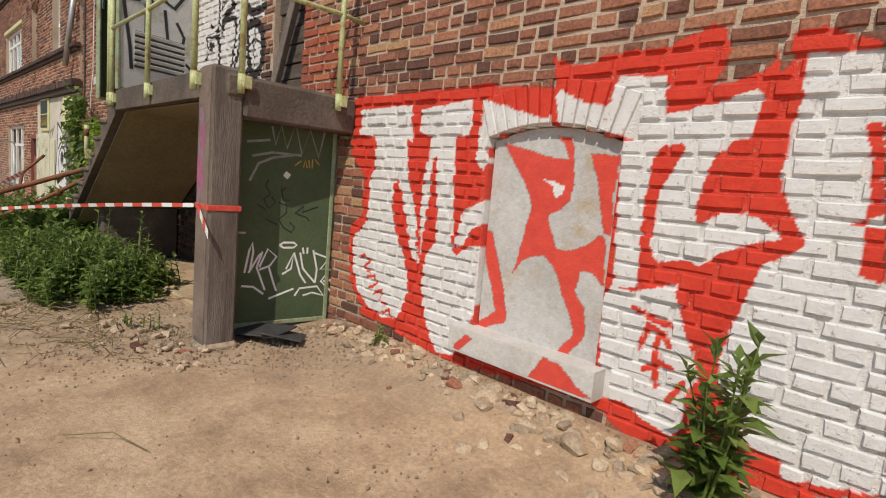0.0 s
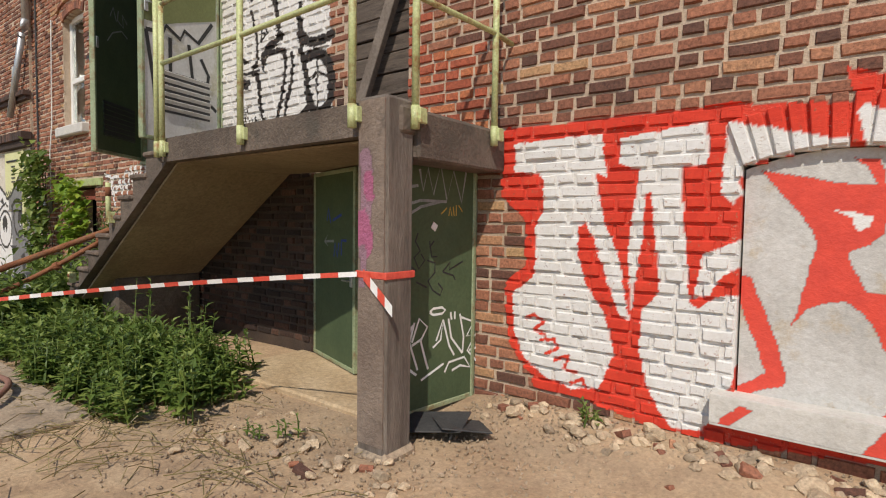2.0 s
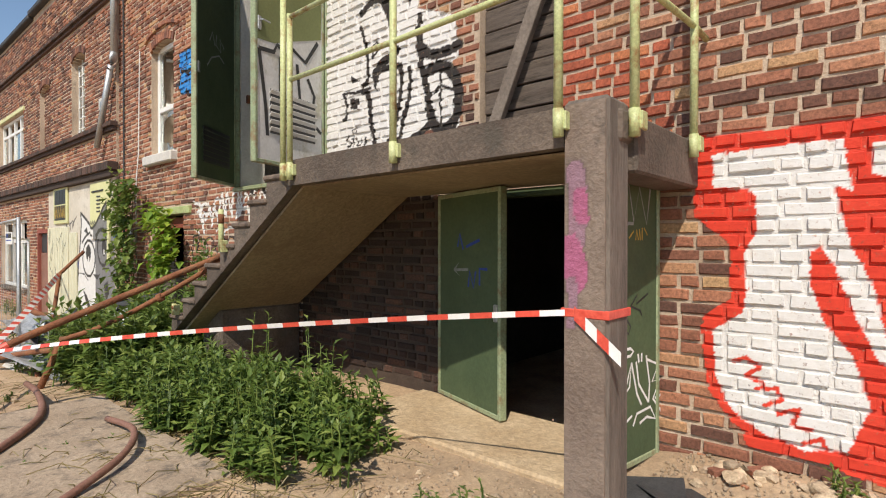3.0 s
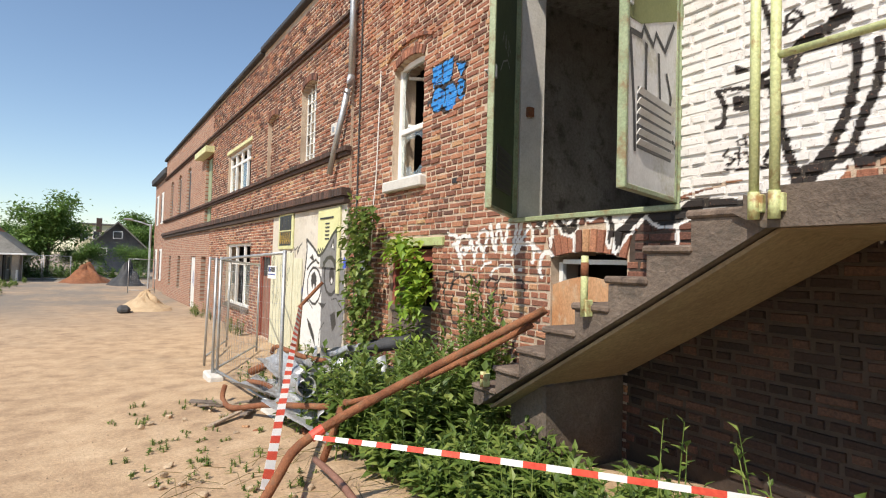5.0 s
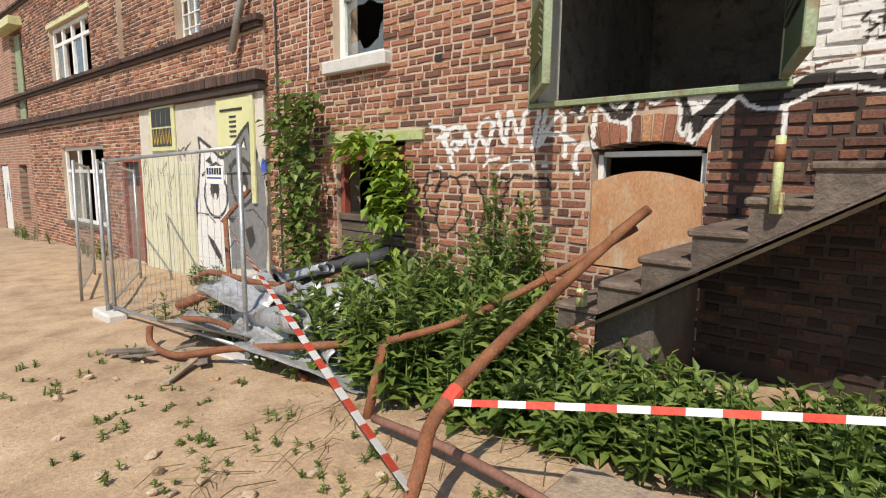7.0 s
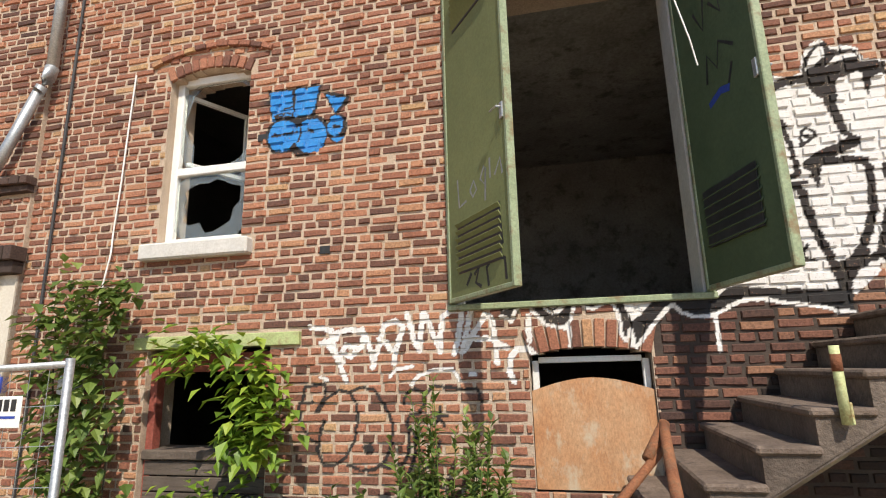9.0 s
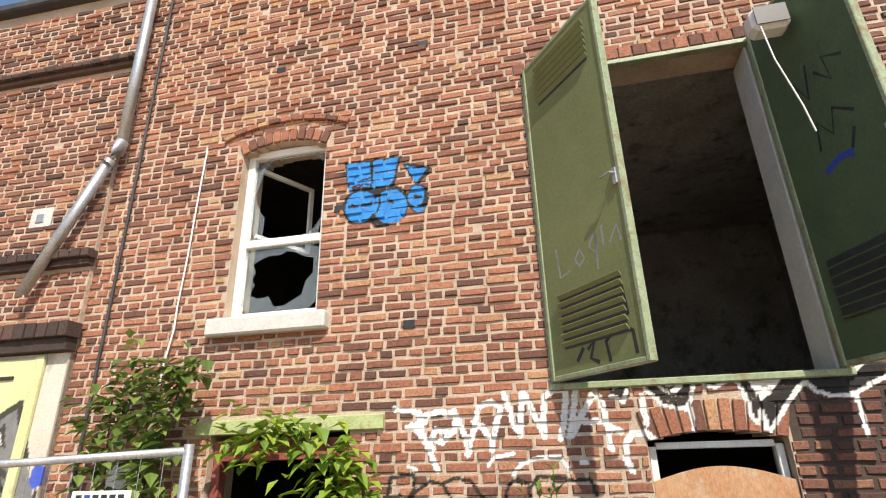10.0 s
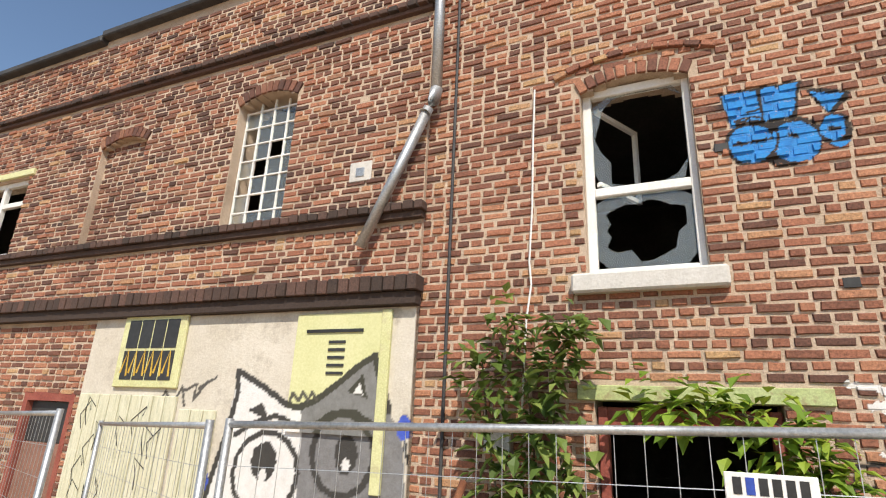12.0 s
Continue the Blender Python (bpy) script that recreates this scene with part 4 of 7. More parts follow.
def ground_sheet():
    xs = np.concatenate([[-3000, -900, -300, -120], np.arange(-70, -14, 1.2), np.arange(-14, -4, 0.3), np.arange(-4, 13.4, 0.1), np.arange(13.5, 30, 1.5), [60, 200, 900, 3000]])
    ys = np.concatenate([[-3000, -900, -300, -100], np.arange(-50, -8, 2.0), np.arange(-8, -5, 0.4), np.arange(-5, 0.6, 0.1), np.arange(1, 60, 6.0), [200, 900, 3000]])
    gx, gy = np.meshgrid(xs, ys)
    base = np.interp(gx, [-60, -20, -8, -3, 2, 5, 40], [-0.6, -0.6, -0.52, -0.42, -0.2, -0.02, 0.0])
    z = base.copy()
    for i in range(gx.shape[0]):
        for j in range(gx.shape[1]):
            x, y = gx[i, j], gy[i, j]
            if -16 < x < 14 and -8 < y < 0.6:
                z[i, j] += 0.02 * noise.noise((x * 0.9, y * 0.9, 0)) + 0.008 * noise.noise((x * 4, y * 4, 3))
                if x > 7.9:
                    z[i, j] += 0.12 * max(0, 1 - abs(y + 0.15) / 0.55) * min(1, (x - 7.9) * 1.5)
                if y > 0.02:
                    z[i, j] -= 0.05
    n = len(xs)
    verts = np.stack([gx.ravel(), gy.ravel(), z.ravel()], 1)
    faces = [(i * n + j, i * n + j + 1, (i + 1) * n + j + 1, (i + 1) * n + j) for i in range(len(ys) - 1) for j in range(n - 1)]
    me = bpy.data.meshes.new("ground")
    me.from_pydata(verts.tolist(), [], faces)
    me.materials.append(GROUND)
    me.shade_smooth()
    return tagged(new("ground", me), "sandy yard of packed dirt and worn concrete", "ground", kind="structure")


ground = ground_sheet()

# ---- brick walls ----
COURSE = 0.0765
ANNEX = pose(-1.38, -0.06, 0, 0, 0, 1.2)


def arch_hole(x0, x1, z0, z1, rise, n=8):
    """An opening with a segmental arch, as upright strips."""
    w, out = (x1 - x0) / n, []
    for k in range(n):
        u = (k + 0.5) / n * 2 - 1
        out.append((x0 + k * w, x0 + (k + 1) * w, z0, z1 - rise * u * u))
    return out


def in_hole(x, z, holes):
    return any(a < x < b and c < z < d for a, b, c, d in holes)


def wall_slab(name, x0, x1, z0, z1, holes, depth, mat, m, layer=None, fine=None, label=""):
    """The wall's core, with its openings cut right through; its face lies a little behind the bricks."""
    xs, zs = {x0, x1}, {z0, z1}
    for a, b, c, d in holes:
        xs |= {min(max(a, x0), x1), min(max(b, x0), x1)}
        zs |= {min(max(c, z0), z1), min(max(d, z0), z1)}
    if fine:
        a, b, c, d, step = fine
        xs |= set(np.arange(a, b, step).round(4).tolist())
        zs |= set(np.arange(c, d, step).round(4).tolist())
    xs, zs = sorted(xs), sorted(zs)
    xs = [x for i, x in enumerate(xs) if i == 0 or x - xs[i - 1] > 1e-4]
    zs = [z for i, z in enumerate(zs) if i == 0 or z - zs[i - 1] > 1e-4]
    nx, nz = len(xs), len(zs)
    X, Z = np.array(xs), np.array(zs)
    cx, cz = (X[1:] + X[:-1]) / 2, (Z[1:] + Z[:-1]) / 2
    empty = np.zeros((nx - 1, nz - 1), bool)
    for a, b, c, d in holes:
        empty |= ((cx > a) & (cx < b))[:, None] & ((cz > c) & (cz < d))[None, :]
    verts = [(x, 0.009, z) for x in xs for z in zs] + [(x, depth, z) for x in xs for z in zs]
    o, faces = nx * nz, []
    full = np.pad(~empty, 1)
    for i in range(nx - 1):
        for j in range(nz - 1):
            if empty[i, j]:
                continue
            a, b, c, d = i * nz + j, (i + 1) * nz + j, (i + 1) * nz + j + 1, i * nz + j + 1
            faces.append((a, b, c, d))
            faces.append((o + a, o + d, o + c, o + b))
            if not full[i, j + 1]:
                faces.append((a, d, o + d, o + a))
            if not full[i + 2, j + 1]:
                faces.append((b, o + b, o + c, c))
            if not full[i + 1, j]:
                faces.append((a, o + a, o + b, b))
            if not full[i + 1, j + 2]:
                faces.append((d, c, o + c, o + d))
    me = bpy.data.meshes.new(name)
    me.from_pydata(verts, [], faces)
    me.materials.append(mat)
    apply_paint(me, layer or [])
    ob = new(name, me)
    ob.matrix_world = m
    return tagged(ob, label, "wall", kind="structure")


def lay_bricks(x0, x1, z0, z1, holes, rng, joint=0.0145):
    """Bricks course by course, cut at the openings: (x0, x1, z0, z1) of each."""
    out = []
    sag = rng.uniform(0, 6)
    for k in range(int((z1 - z0) / COURSE)):
        za, zb = z0 + k * COURSE, z0 + (k + 1) * COURSE - joint
        zc = (za + zb) / 2
        free = [(x0, x1)]
        for a, b, c, d in holes:
            if c < zc < d:
                nxt = []
                for p, q in free:
                    if b <= p or a >= q:
                        nxt.append((p, q))
                    else:
                        nxt += [(p, a)] * (a - p > 0.03) + [(b, q)] * (q - b > 0.03)
                free = nxt
        for p, q in free:
            x = p - (0.0 if k % 2 else 0.13) * rng.random()
            while x < q:
                w = (0.11 if rng.random() < (0.85 if k % 2 else 0.2) else 0.228) + rng.uniform(-0.006, 0.006)
                a, b = max(x, p), min(x + w, q)
                if b - a > 0.035:
                    up = 0.005 * math.sin(a * 1.9 + sag + 0.35 * k) + rng.uniform(-0.0025, 0.0025)
                    out.append((a, b - rng.uniform(0.0, 0.006), za + up + rng.uniform(-0.0025, 0.0025), zb + up + rng.uniform(-0.003, 0.003)))
                x += w + joint
    return out


def brick_geometry(b, proud, tilt, step, wear=None):
    """Points and faces of one brick with worn, uneven corners; step > 0 splits the face for paint."""
    x0, x1, z0, z1 = b
    wear = wear or random
    nx = max(1, int((x1 - x0) / step)) if step else 2
    nz = max(1, int((z1 - z0) / step)) if step else 1
    # each corner is chipped in by its own amount, the face bows a little
    cut = [(wear.uniform(0, 0.007), wear.uniform(0, 0.006)) for _ in range(4)]
    bow, edge = wear.uniform(-0.0025, 0.003), wear.uniform(0.004, 0.009)

    def corner(u, v):
        dx = (1 - u) * ((1 - v) * cut[0][0] + v * cut[1][0]) - u * ((1 - v) * cut[2][0] + v * cut[3][0])
        dz = (1 - v) * ((1 - u) * cut[0][1] + u * cut[2][1]) - v * ((1 - u) * cut[1][1] + u * cut[3][1])
        return dx, dz + bow * math.sin(3.14 * u)

    pts = []
    for i in range(nx + 1):
        for j in range(nz + 1):
            u, v = i / nx, j / nz
            dx, dz = corner(u, v)
            pts.append((x0 + edge + u * (x1 - x0 - 2 * edge) + dx, -proud + tilt * u * (x1 - x0), z0 + edge + v * (z1 - z0 - 2 * edge) + dz))
    faces = [(i * (nz + 1) + j, (i + 1) * (nz + 1) + j, (i + 1) * (nz + 1) + j + 1, i * (nz + 1) + j + 1) for i in range(nx) for j in range(nz)]
    ring = [i * (nz + 1) for i in range(nx + 1)] + [nx * (nz + 1) + j for j in range(1, nz + 1)] + [i * (nz + 1) + nz for i in range(nx - 1, -1, -1)] + [j for j in range(nz - 1, 0, -1)]
    o = len(pts)
    for r in ring:
        u, v = (r // (nz + 1)) / nx, (r % (nz + 1)) / nz
        dx, dz = corner(u, v)
        pts.append((x0 + u * (x1 - x0) + dx, 0.0105, z0 + v * (z1 - z0) + dz))
    k = len(ring)
    faces += [(ring[i], o + i, o + (i + 1) % k, ring[(i + 1) % k]) for i in range(k)]
    return pts, faces


def brick_skin(wall, m, bricks, mat_of, near, layer, zones, rng, relief=0.0):
    """Bricks on a wall: those of the near stretch are single pieces, the others are joined by kind."""
    joined = {}
    singles = 0
    for b in bricks:
        cx, cz = (b[0] + b[1]) / 2, (b[2] + b[3]) / 2
        step = 0.0
        for a, c, d, e, s in zones:
            if a < cx < c and d < cz < e:
                step = s
        proud, tilt = rng.uniform(-0.003, 0.008) + (rng.uniform(0, 0.008) if rng.random() < 0.3 else 0), rng.uniform(-0.04, 0.04)
        proud += relief * rng.uniform(0.3, 1.0)
        if rng.random() < 0.02:
            proud -= 0.006
        mat = mat_of(cx, cz)
        if near(cx, cz) and singles < 300:
            singles += 1
            pts, faces = brick_geometry(b, proud, tilt, step, rng)
            me = bpy.data.meshes.new("brick")
            me.from_pydata(pts, [], faces)
            me.materials.append(mat)
            apply_paint(me, layer)
            ob = new("brick", me)
            ob.parent = wall
        else:
            vs, fs = joined.setdefault(mat.name, ([], []))
            pts, faces = brick_geometry(b, proud, tilt, step, rng)
            n = len(vs)
            vs.extend(pts)
            fs.extend([tuple(i + n for i in f) for f in faces])
    for key, (vs, fs) in joined.items():
        me = bpy.data.meshes.new("brickwork")
        me.from_pydata(vs, [], fs)
        me.materials.append(bpy.data.materials[key])
        apply_paint(me, layer)
        ob = new("brickwork", me)
        ob.parent = wall
        tagged(ob, kind="stuff")


def arch_bricks(shape, x0, x1, zs, rise, h, y=-0.012, n=None):
    """A ring of upright bricks over an opening."""
    n = n or int((x1 - x0) / 0.08)
    cx, half = (x0 + x1) / 2, (x1 - x0) / 2
    R = (half * half + rise * rise) / (2 * rise)
    top = math.asin(half / R)
    for k in range(n):
        a = -top + (k + 0.5) / n * 2 * top
        m = Matrix.Translation((cx + R * math.sin(a), 0, zs + rise - R + R * math.cos(a))) @ Matrix.Rotation(a, 4, "Y")
        w = 2 * top * R / n - 0.011
        shape.box(-w / 2, w / 2, y - random.uniform(0, 0.006), 0.02, 0, h + random.uniform(-0.006, 0.006), m, 0.005)


def ring_zone(x0, x1, zs, rise, h):
    return [(a - 0.01, b + 0.01, zs - 0.02, d + h) for a, b, c, d in arch_hole(x0 - 0.06, x1 + 0.06, zs, zs + rise, rise, 10)]


rng = random.Random(5)

# openings: main wall
WIN = (0.1, 0.98)
H_WIN = arch_hole(*WIN, 2.62, 4.42, 0.1)
H_LOW = [(0.12, 1.32, 0.25, 1.72)]
H_DOOR = [(2.9, 4.77, 1.95, 4.72)]
H_NICHE = arch_hole(3.47, 4.34, 0.6, 1.61, 0.06)
H_WOOD = [(6.78, 7.6, 1.8, 4.3)]
H_UNDER = [(6.35, 7.6, -0.5, 1.66)]
H_SHADED = [(4.36, 6.35, -0.7, 1.93)]
main_holes = H_WIN + H_LOW + H_DOOR + H_NICHE + H_WOOD + H_UNDER
I4 = Matrix.Identity(4)
wall_main = wall_slab("wall_main", -1.42, 7.56, -0.6, 7.2, main_holes + H_SHADED, 0.38, MORTAR, I4, MAIN_WALL, (1.0, 6.9, 0.6, 4.3, 0.013), "weathered red brick wall with pale mortar and graffiti")
# own core here, so the mortar carries the painted shade too
wall_under = wall_slab("wall_under_stair", 4.36, 6.35, -0.6, 1.93, [], 0.36, MORTAR_GRIMY_SHADE, I4, MAIN_WALL, (4.36, 6.35, 1.4, 1.93, 0.013), "grimy brick wall under the stair, its shade put into the colour")
no_bricks = main_holes + ring_zone(*WIN, 4.32, 0.1, 0.13) + ring_zone(3.47, 4.34, 1.55, 0.06, 0.22) + [(2.8, 4.85, 4.72, 4.86), (0.0, 1.6, 1.7, 1.82), (-0.05, 1.12, 2.5, 2.66), (4.4, 6.3, -0.6, 0.05)]
main_bricks = lay_bricks(-1.42, 7.56, -0.6, 7.2, no_bricks, rng)


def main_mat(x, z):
    # painted shade: below the stair's slope the bricks turn near-black
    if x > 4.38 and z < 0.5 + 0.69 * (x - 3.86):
        return BRICK_GRIMY_SHADE if z < 1.66 else BRICK_DARK
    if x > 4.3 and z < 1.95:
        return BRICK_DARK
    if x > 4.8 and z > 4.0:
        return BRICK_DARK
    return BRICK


red_holes = [(7.5, 8.2, -0.5, 1.66)] + arch_hole(9.8, 10.65, 0.36, 1.6, 0.08)
RED_M = pose(0, -0.11, 0)
wall_red = wall_slab("wall_gable", 7.56, 15.0, -0.6, 7.2, red_holes, 0.49, MORTAR, RED_M, RED_WALL, (8.1, 12.2, 0.0, 2.1, 0.016), "brick wall sprayed with large red and white letters")
no_red = red_holes + ring_zone(9.8, 10.65, 1.53, 0.08, 0.24) + [(9.68, 10.74, 0.22, 0.38)]
red_bricks = lay_bricks(7.56, 15.0, -0.6, 7.2, no_red, rng, 0.0105)


def red_mat(x, z):
    edge = 7.56 + 0.45 * max(0, 2.45 - abs(z - 1.9)) if z < 2.45 else 7.68
    return BRICK_NEW if x < min(edge, 8.25) and z > 1.7 else BRICK


# openings: the annex, in its own frame (x runs back along the yard as negative numbers)
A_IWIN = arch_hole(-2.58, -1.7, 3.42, 5.16, 0.12)
A_WIN2 = [(-9.4, -6.6, 3.45, 4.72)]
A_HATCH = [(-13.2, -11.9, 2.7, 5.2)]
A_LOW = [(-9.2, -6.3, 0.05, 1.9)]
A_BROWN = [(-5.3, -4.35, -0.45, 1.62)]
A_PANEL = [(-4.25, -0.1, -0.6, 2.45)]
A_SLOTS = [h for k in range(3) for h in arch_hole(-23.0 + k * 2.7, -22.0 + k * 2.7, 3.4, 5.4, 0.15, 4)]
A_BLIND = arch_hole(-5.05, -4.15, 3.46, 5.0, 0.12)
A_DOORS = [(-15.9, -14.8, -0.6, 1.5), (-13.5, -12.6, -0.2, 1.5), (-22.6, -21.9, 0.0, 1.5), (-19.6, -18.8, 0.0, 1.5)]
annex_holes = A_BLIND + A_IWIN + A_WIN2 + A_HATCH + A_LOW + A_BROWN + A_PANEL + A_SLOTS + A_DOORS
wall_annex = wall_slab("wall_annex", -12.0, 0.0, -0.7, 6.85, annex_holes, 0.4, MORTAR, ANNEX, [], None, "sooty old brick wall of the long workshop")
wall_far = wall_slab("wall_far", -25.0, -12.0, -0.8, 6.85, annex_holes, 0.4, FAR_BRICK, ANNEX, [], None, "far stretch of the brick workshop wall")
BLIND_M = ANNEX @ pose(0, 0.1, 0)
wall_blind = wall_slab("wall_blind", -5.06, -4.14, 3.44, 5.02, [], 0.25, MORTAR, BLIND_M, [], None, "recessed bricked-up window of the workshop")
no_annex = annex_holes + [(-25, 0.1, 2.45, 2.74), (-25, 0.1, 3.28, 3.46), (-25, 0.1, 5.68, 5.82), (-25, 0.1, 6.75, 7)] + ring_zone(-2.58, -1.7, 5.04, 0.12, 0.15) + ring_zone(-5.05, -4.15, 4.88, 0.12, 0.15)
annex_bricks = lay_bricks(-12.0, 0.0, -0.7, 6.8, no_annex, rng)
blind_bricks = lay_bricks(-5.05, -4.15, 3.42, 4.95, [], rng)

# cornices and string courses: rows of headers in sooty brick


def header_course(x0, x1, z0, z1, proud, name, label):
    s = Shape()
    s.box(x0, x1, -proud, 0.02, z0, z0 + (z1 - z0) * 0.45, ANNEX, 0.006)
    x = x0
    while x < x1:
        s.box(x, min(x + 0.105, x1 + 0.02), -proud - 0.045 - random.uniform(0, 0.012), 0.02, z0 + (z1 - z0) * 0.45 + random.uniform(0, 0.004), z1 + random.uniform(-0.008, 0.006), ANNEX, 0.006)
        x += 0.12
    apply = s.mesh(name, BRICK_SOOT)
    ob = tagged(new(name, apply), label, "cornice", kind="structure")
    return ob


header_course(-25.0, 0.03, 2.47, 2.73, 0.1, "cornice", "sooty brick cornice over the ground floor")
header_course(-25.0, 0.02, 3.3, 3.45, 0.06, "string_course", "thin sooty brick string course below the windows")
header_course(-25.0, 0.0, 5.69, 5.81, 0.05, "upper_string_course", "dark brick band below the parapet")
cop = Shape()
cop.box(-5.6, 0.1, -0.12, 0.45, 6.85, 6.97, ANNEX, 0.02).box(-25.1, -5.6, -0.12, 0.45, 6.78, 6.9, ANNEX, 0.02)
solid("roof_coping", cop, BLACK_SHEET, "black felt coping on the parapet", "coping", kind="structure")
cop2 = Shape().box(-1.4, 15.1, -0.2, 0.5, 7.2, 7.34, None, 0.02)
solid("roof_coping", cop2, BLACK_SHEET, "dark coping on the brick wall", "coping", kind="structure")

# arches


def split_long(me, cuts):
    """Splits the long edges and the faces between them, to carry paint."""
    bm = bmesh.new()
    bm.from_mesh(me)
    bmesh.ops.subdivide_edges(bm, edges=[e for e in bm.edges if e.calc_length() > 0.1], cuts=cuts, use_grid_fill=True)
    bmesh.ops.subdivide_edges(bm, edges=[e for e in bm.edges if e.calc_length() > 0.045], cuts=4, use_grid_fill=True)
    bm.to_mesh(me)
    bm.free()
    return me


arch = Shape()
arch_bricks(arch, *WIN, 4.32, 0.1, 0.12)
arch_bricks(arch, -0.12, 1.2, 4.5, 0.13, 0.055, -0.03, 11)
me = arch.mesh("arch", BRICK)
tagged(new("arch", me), "segmental brick arch over the broken window", "arch", kind="structure")
arch = Shape()
arch_bricks(arch, 3.47, 4.34, 1.55, 0.06, 0.2, -0.01, 11)
me = split_long(arch.mesh("arch", BRICK), 12)
apply_paint(me, MAIN_WALL)
tagged(new("arch", me), "brick arch over the boarded cellar opening", "arch", kind="structure")
arch = Shape()
arch_bricks(arch, 9.8, 10.65, 1.53, 0.08, 0.23, -0.012, 12)
me = split_long(arch.mesh("arch", BRICK), 14)
apply_paint(me, RED_WALL)
ob = tagged(new("arch", me), "painted brick arch over the blocked window", "arch", kind="structure")
ob.matrix_world = RED_M
for a, b, z in ((-2.58, -1.7, 5.04), (-5.05, -4.15, 4.88)):
    arch = Shape()
    arch_bricks(arch, a, b, z, 0.12, 0.14)
    ob = tagged(new("arch", arch.mesh("arch", BRICK_DARK)), "brick arch of the workshop's upper floor", "arch", kind="structure")
    ob.matrix_world = ANNEX

# rooms behind the openings


def room(name, x0, x1, y0, y1, z0, z1, mat, label):
    s = Shape()
    t = 0.12
    s.box(x0 - t, x1 + t, y1, y1 + t, z0 - t, z1 + t)
    s.box(x0 - t, x0, y0, y1, z0 - t, z1 + t).box(x1, x1 + t, y0, y1, z0 - t, z1 + t)
    s.box(x0, x1, y0, y1, z0 - t, z0)
    solid(name, s, mat, label, "room", kind="structure")
    solid("ceiling", Shape().box(x0, x1, y0, y1, z1, z1 + t), mat, "plaster ceiling of a derelict room", "ceiling", kind="structure")


room("room_upper", 2.0, 6.5, 0.385, 5.0, 1.93, 4.95, ROOM, "derelict room with stained plaster walls")
room("room_window", -1.2, 1.8, 0.385, 4.5, 1.95, 4.95, ROOM_UNLIT, "dark derelict room behind the broken window")
room("cellar", -1.2, 5.9, 0.385, 3.5, -0.5, 1.78, ROOM_UNLIT, "dark cellar room")
room("cellar_passage", 6.1, 9.6, 0.385, 3.5, -0.1, 1.78, ROOM_UNLIT, "dark passage behind the green cellar doors")
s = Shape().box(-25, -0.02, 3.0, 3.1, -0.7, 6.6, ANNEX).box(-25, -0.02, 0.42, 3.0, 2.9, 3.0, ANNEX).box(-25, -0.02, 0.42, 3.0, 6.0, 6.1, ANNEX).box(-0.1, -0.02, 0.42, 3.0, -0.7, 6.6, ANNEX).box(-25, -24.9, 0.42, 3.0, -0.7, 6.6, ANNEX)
solid("workshop_inside", s, ROOM_UNLIT, "dark inside of the empty workshop", "room", kind="structure")
s = Shape().box(-26, 15, 6.0, 6.3, -0.6, 7.0).box(-1.4, 15, 0.5, 6.0, 7.0, 7.15).box(14.8, 15, 0.4, 6.0, -0.6, 7.0)
solid("wall_back", s, FAR_BRICK, "plain rear wall closing the building", "wall", kind="structure")

# ---- stairs, platform and post ----
stair = thing("outdoor_stair", "old concrete stair and platform along the brick wall", "stair")
STEP_X, STEP_Z, N = 0.252, 0.172, 8
X0, Z0, YF = 3.86, 0.52, -1.15
flight = Shape()
prof = []
for k in range(N):
    prof += [(X0 + k * STEP_X, Z0 + k * STEP_Z), (X0 + (k + 1) * STEP_X, Z0 + k * STEP_Z)]
prof = [(X0 - 0.02, Z0 - 0.12)] + prof + [(X0 + N * STEP_X, Z0 + (N - 1) * STEP_Z + 0.1), (6.05, 1.74), (6.0, 1.68), (X0 + 0.06, Z0 - 0.115)]
flight.prism(prof, YF, -0.014)
part("flight", flight, CONCRETE, stair, "stained concrete flight with rough edges")
for k in range(N):
    x = X0 + k * STEP_X
    part("tread", Shape().box(x - 0.025, x + STEP_X + 0.01, YF - 0.02, -0.02, Z0 + k * STEP_Z + 0.002, Z0 + k * STEP_Z + 0.045, None, 0.012), STEP_MAT, stair)
part("soffit", Shape().prism([(X0 + 0.1, Z0 - 0.12), (6.0, 1.672), (8.2, 1.672), (8.2, 1.66), (6.02, 1.66), (X0 + 0.12, Z0 - 0.132)], YF + 0.07, -0.03), SOFFIT, stair, "yellowish concrete underside")
part("platform", Shape().box(5.86, 8.4, YF + 0.04, -0.12, 1.685, 1.83, None, 0.015), CONCRETE, stair, "dark weathered concrete slab")
part("edge_beam", Shape().box(8.2, 8.42, YF + 0.16, -0.115, 1.56, 1.815, None, 0.012), CONCRETE, stair)
part("landing_front", Shape().prism([(5.98, 1.665), (8.17, 1.675), (8.17, 1.85), (6.05, 1.845), (5.84, 1.74)], YF - 0.03, YF + 0.045), CONCRETE, stair)
post = thing("concrete_post", "grey weathered concrete post with pink spray, holding the platform", "post")
ps = Shape()
ps.box(8.175, 8.385, -1.2, -0.985, -0.1, 1.87, None, 0.018)
part("shaft", ps, POST_MAT, post)
base = Shape()
base.box(8.15, 8.41, -1.22, -0.96, -0.1, 0.045, pose(0, 0, 0, 1, 0, 0), 0.03)
part("footing", base, TREAD, post)
for k in range(5):
    z = 0.25 + 0.3 * k
    part("crack", Shape().ribbon([(8.29 + 0.02 * math.sin(k), z), (8.31 + 0.02 * math.cos(2 * k), z + 0.15), (8.3, z + 0.32)], 0.006, -1.2025), SPRAY_BLACK, post)

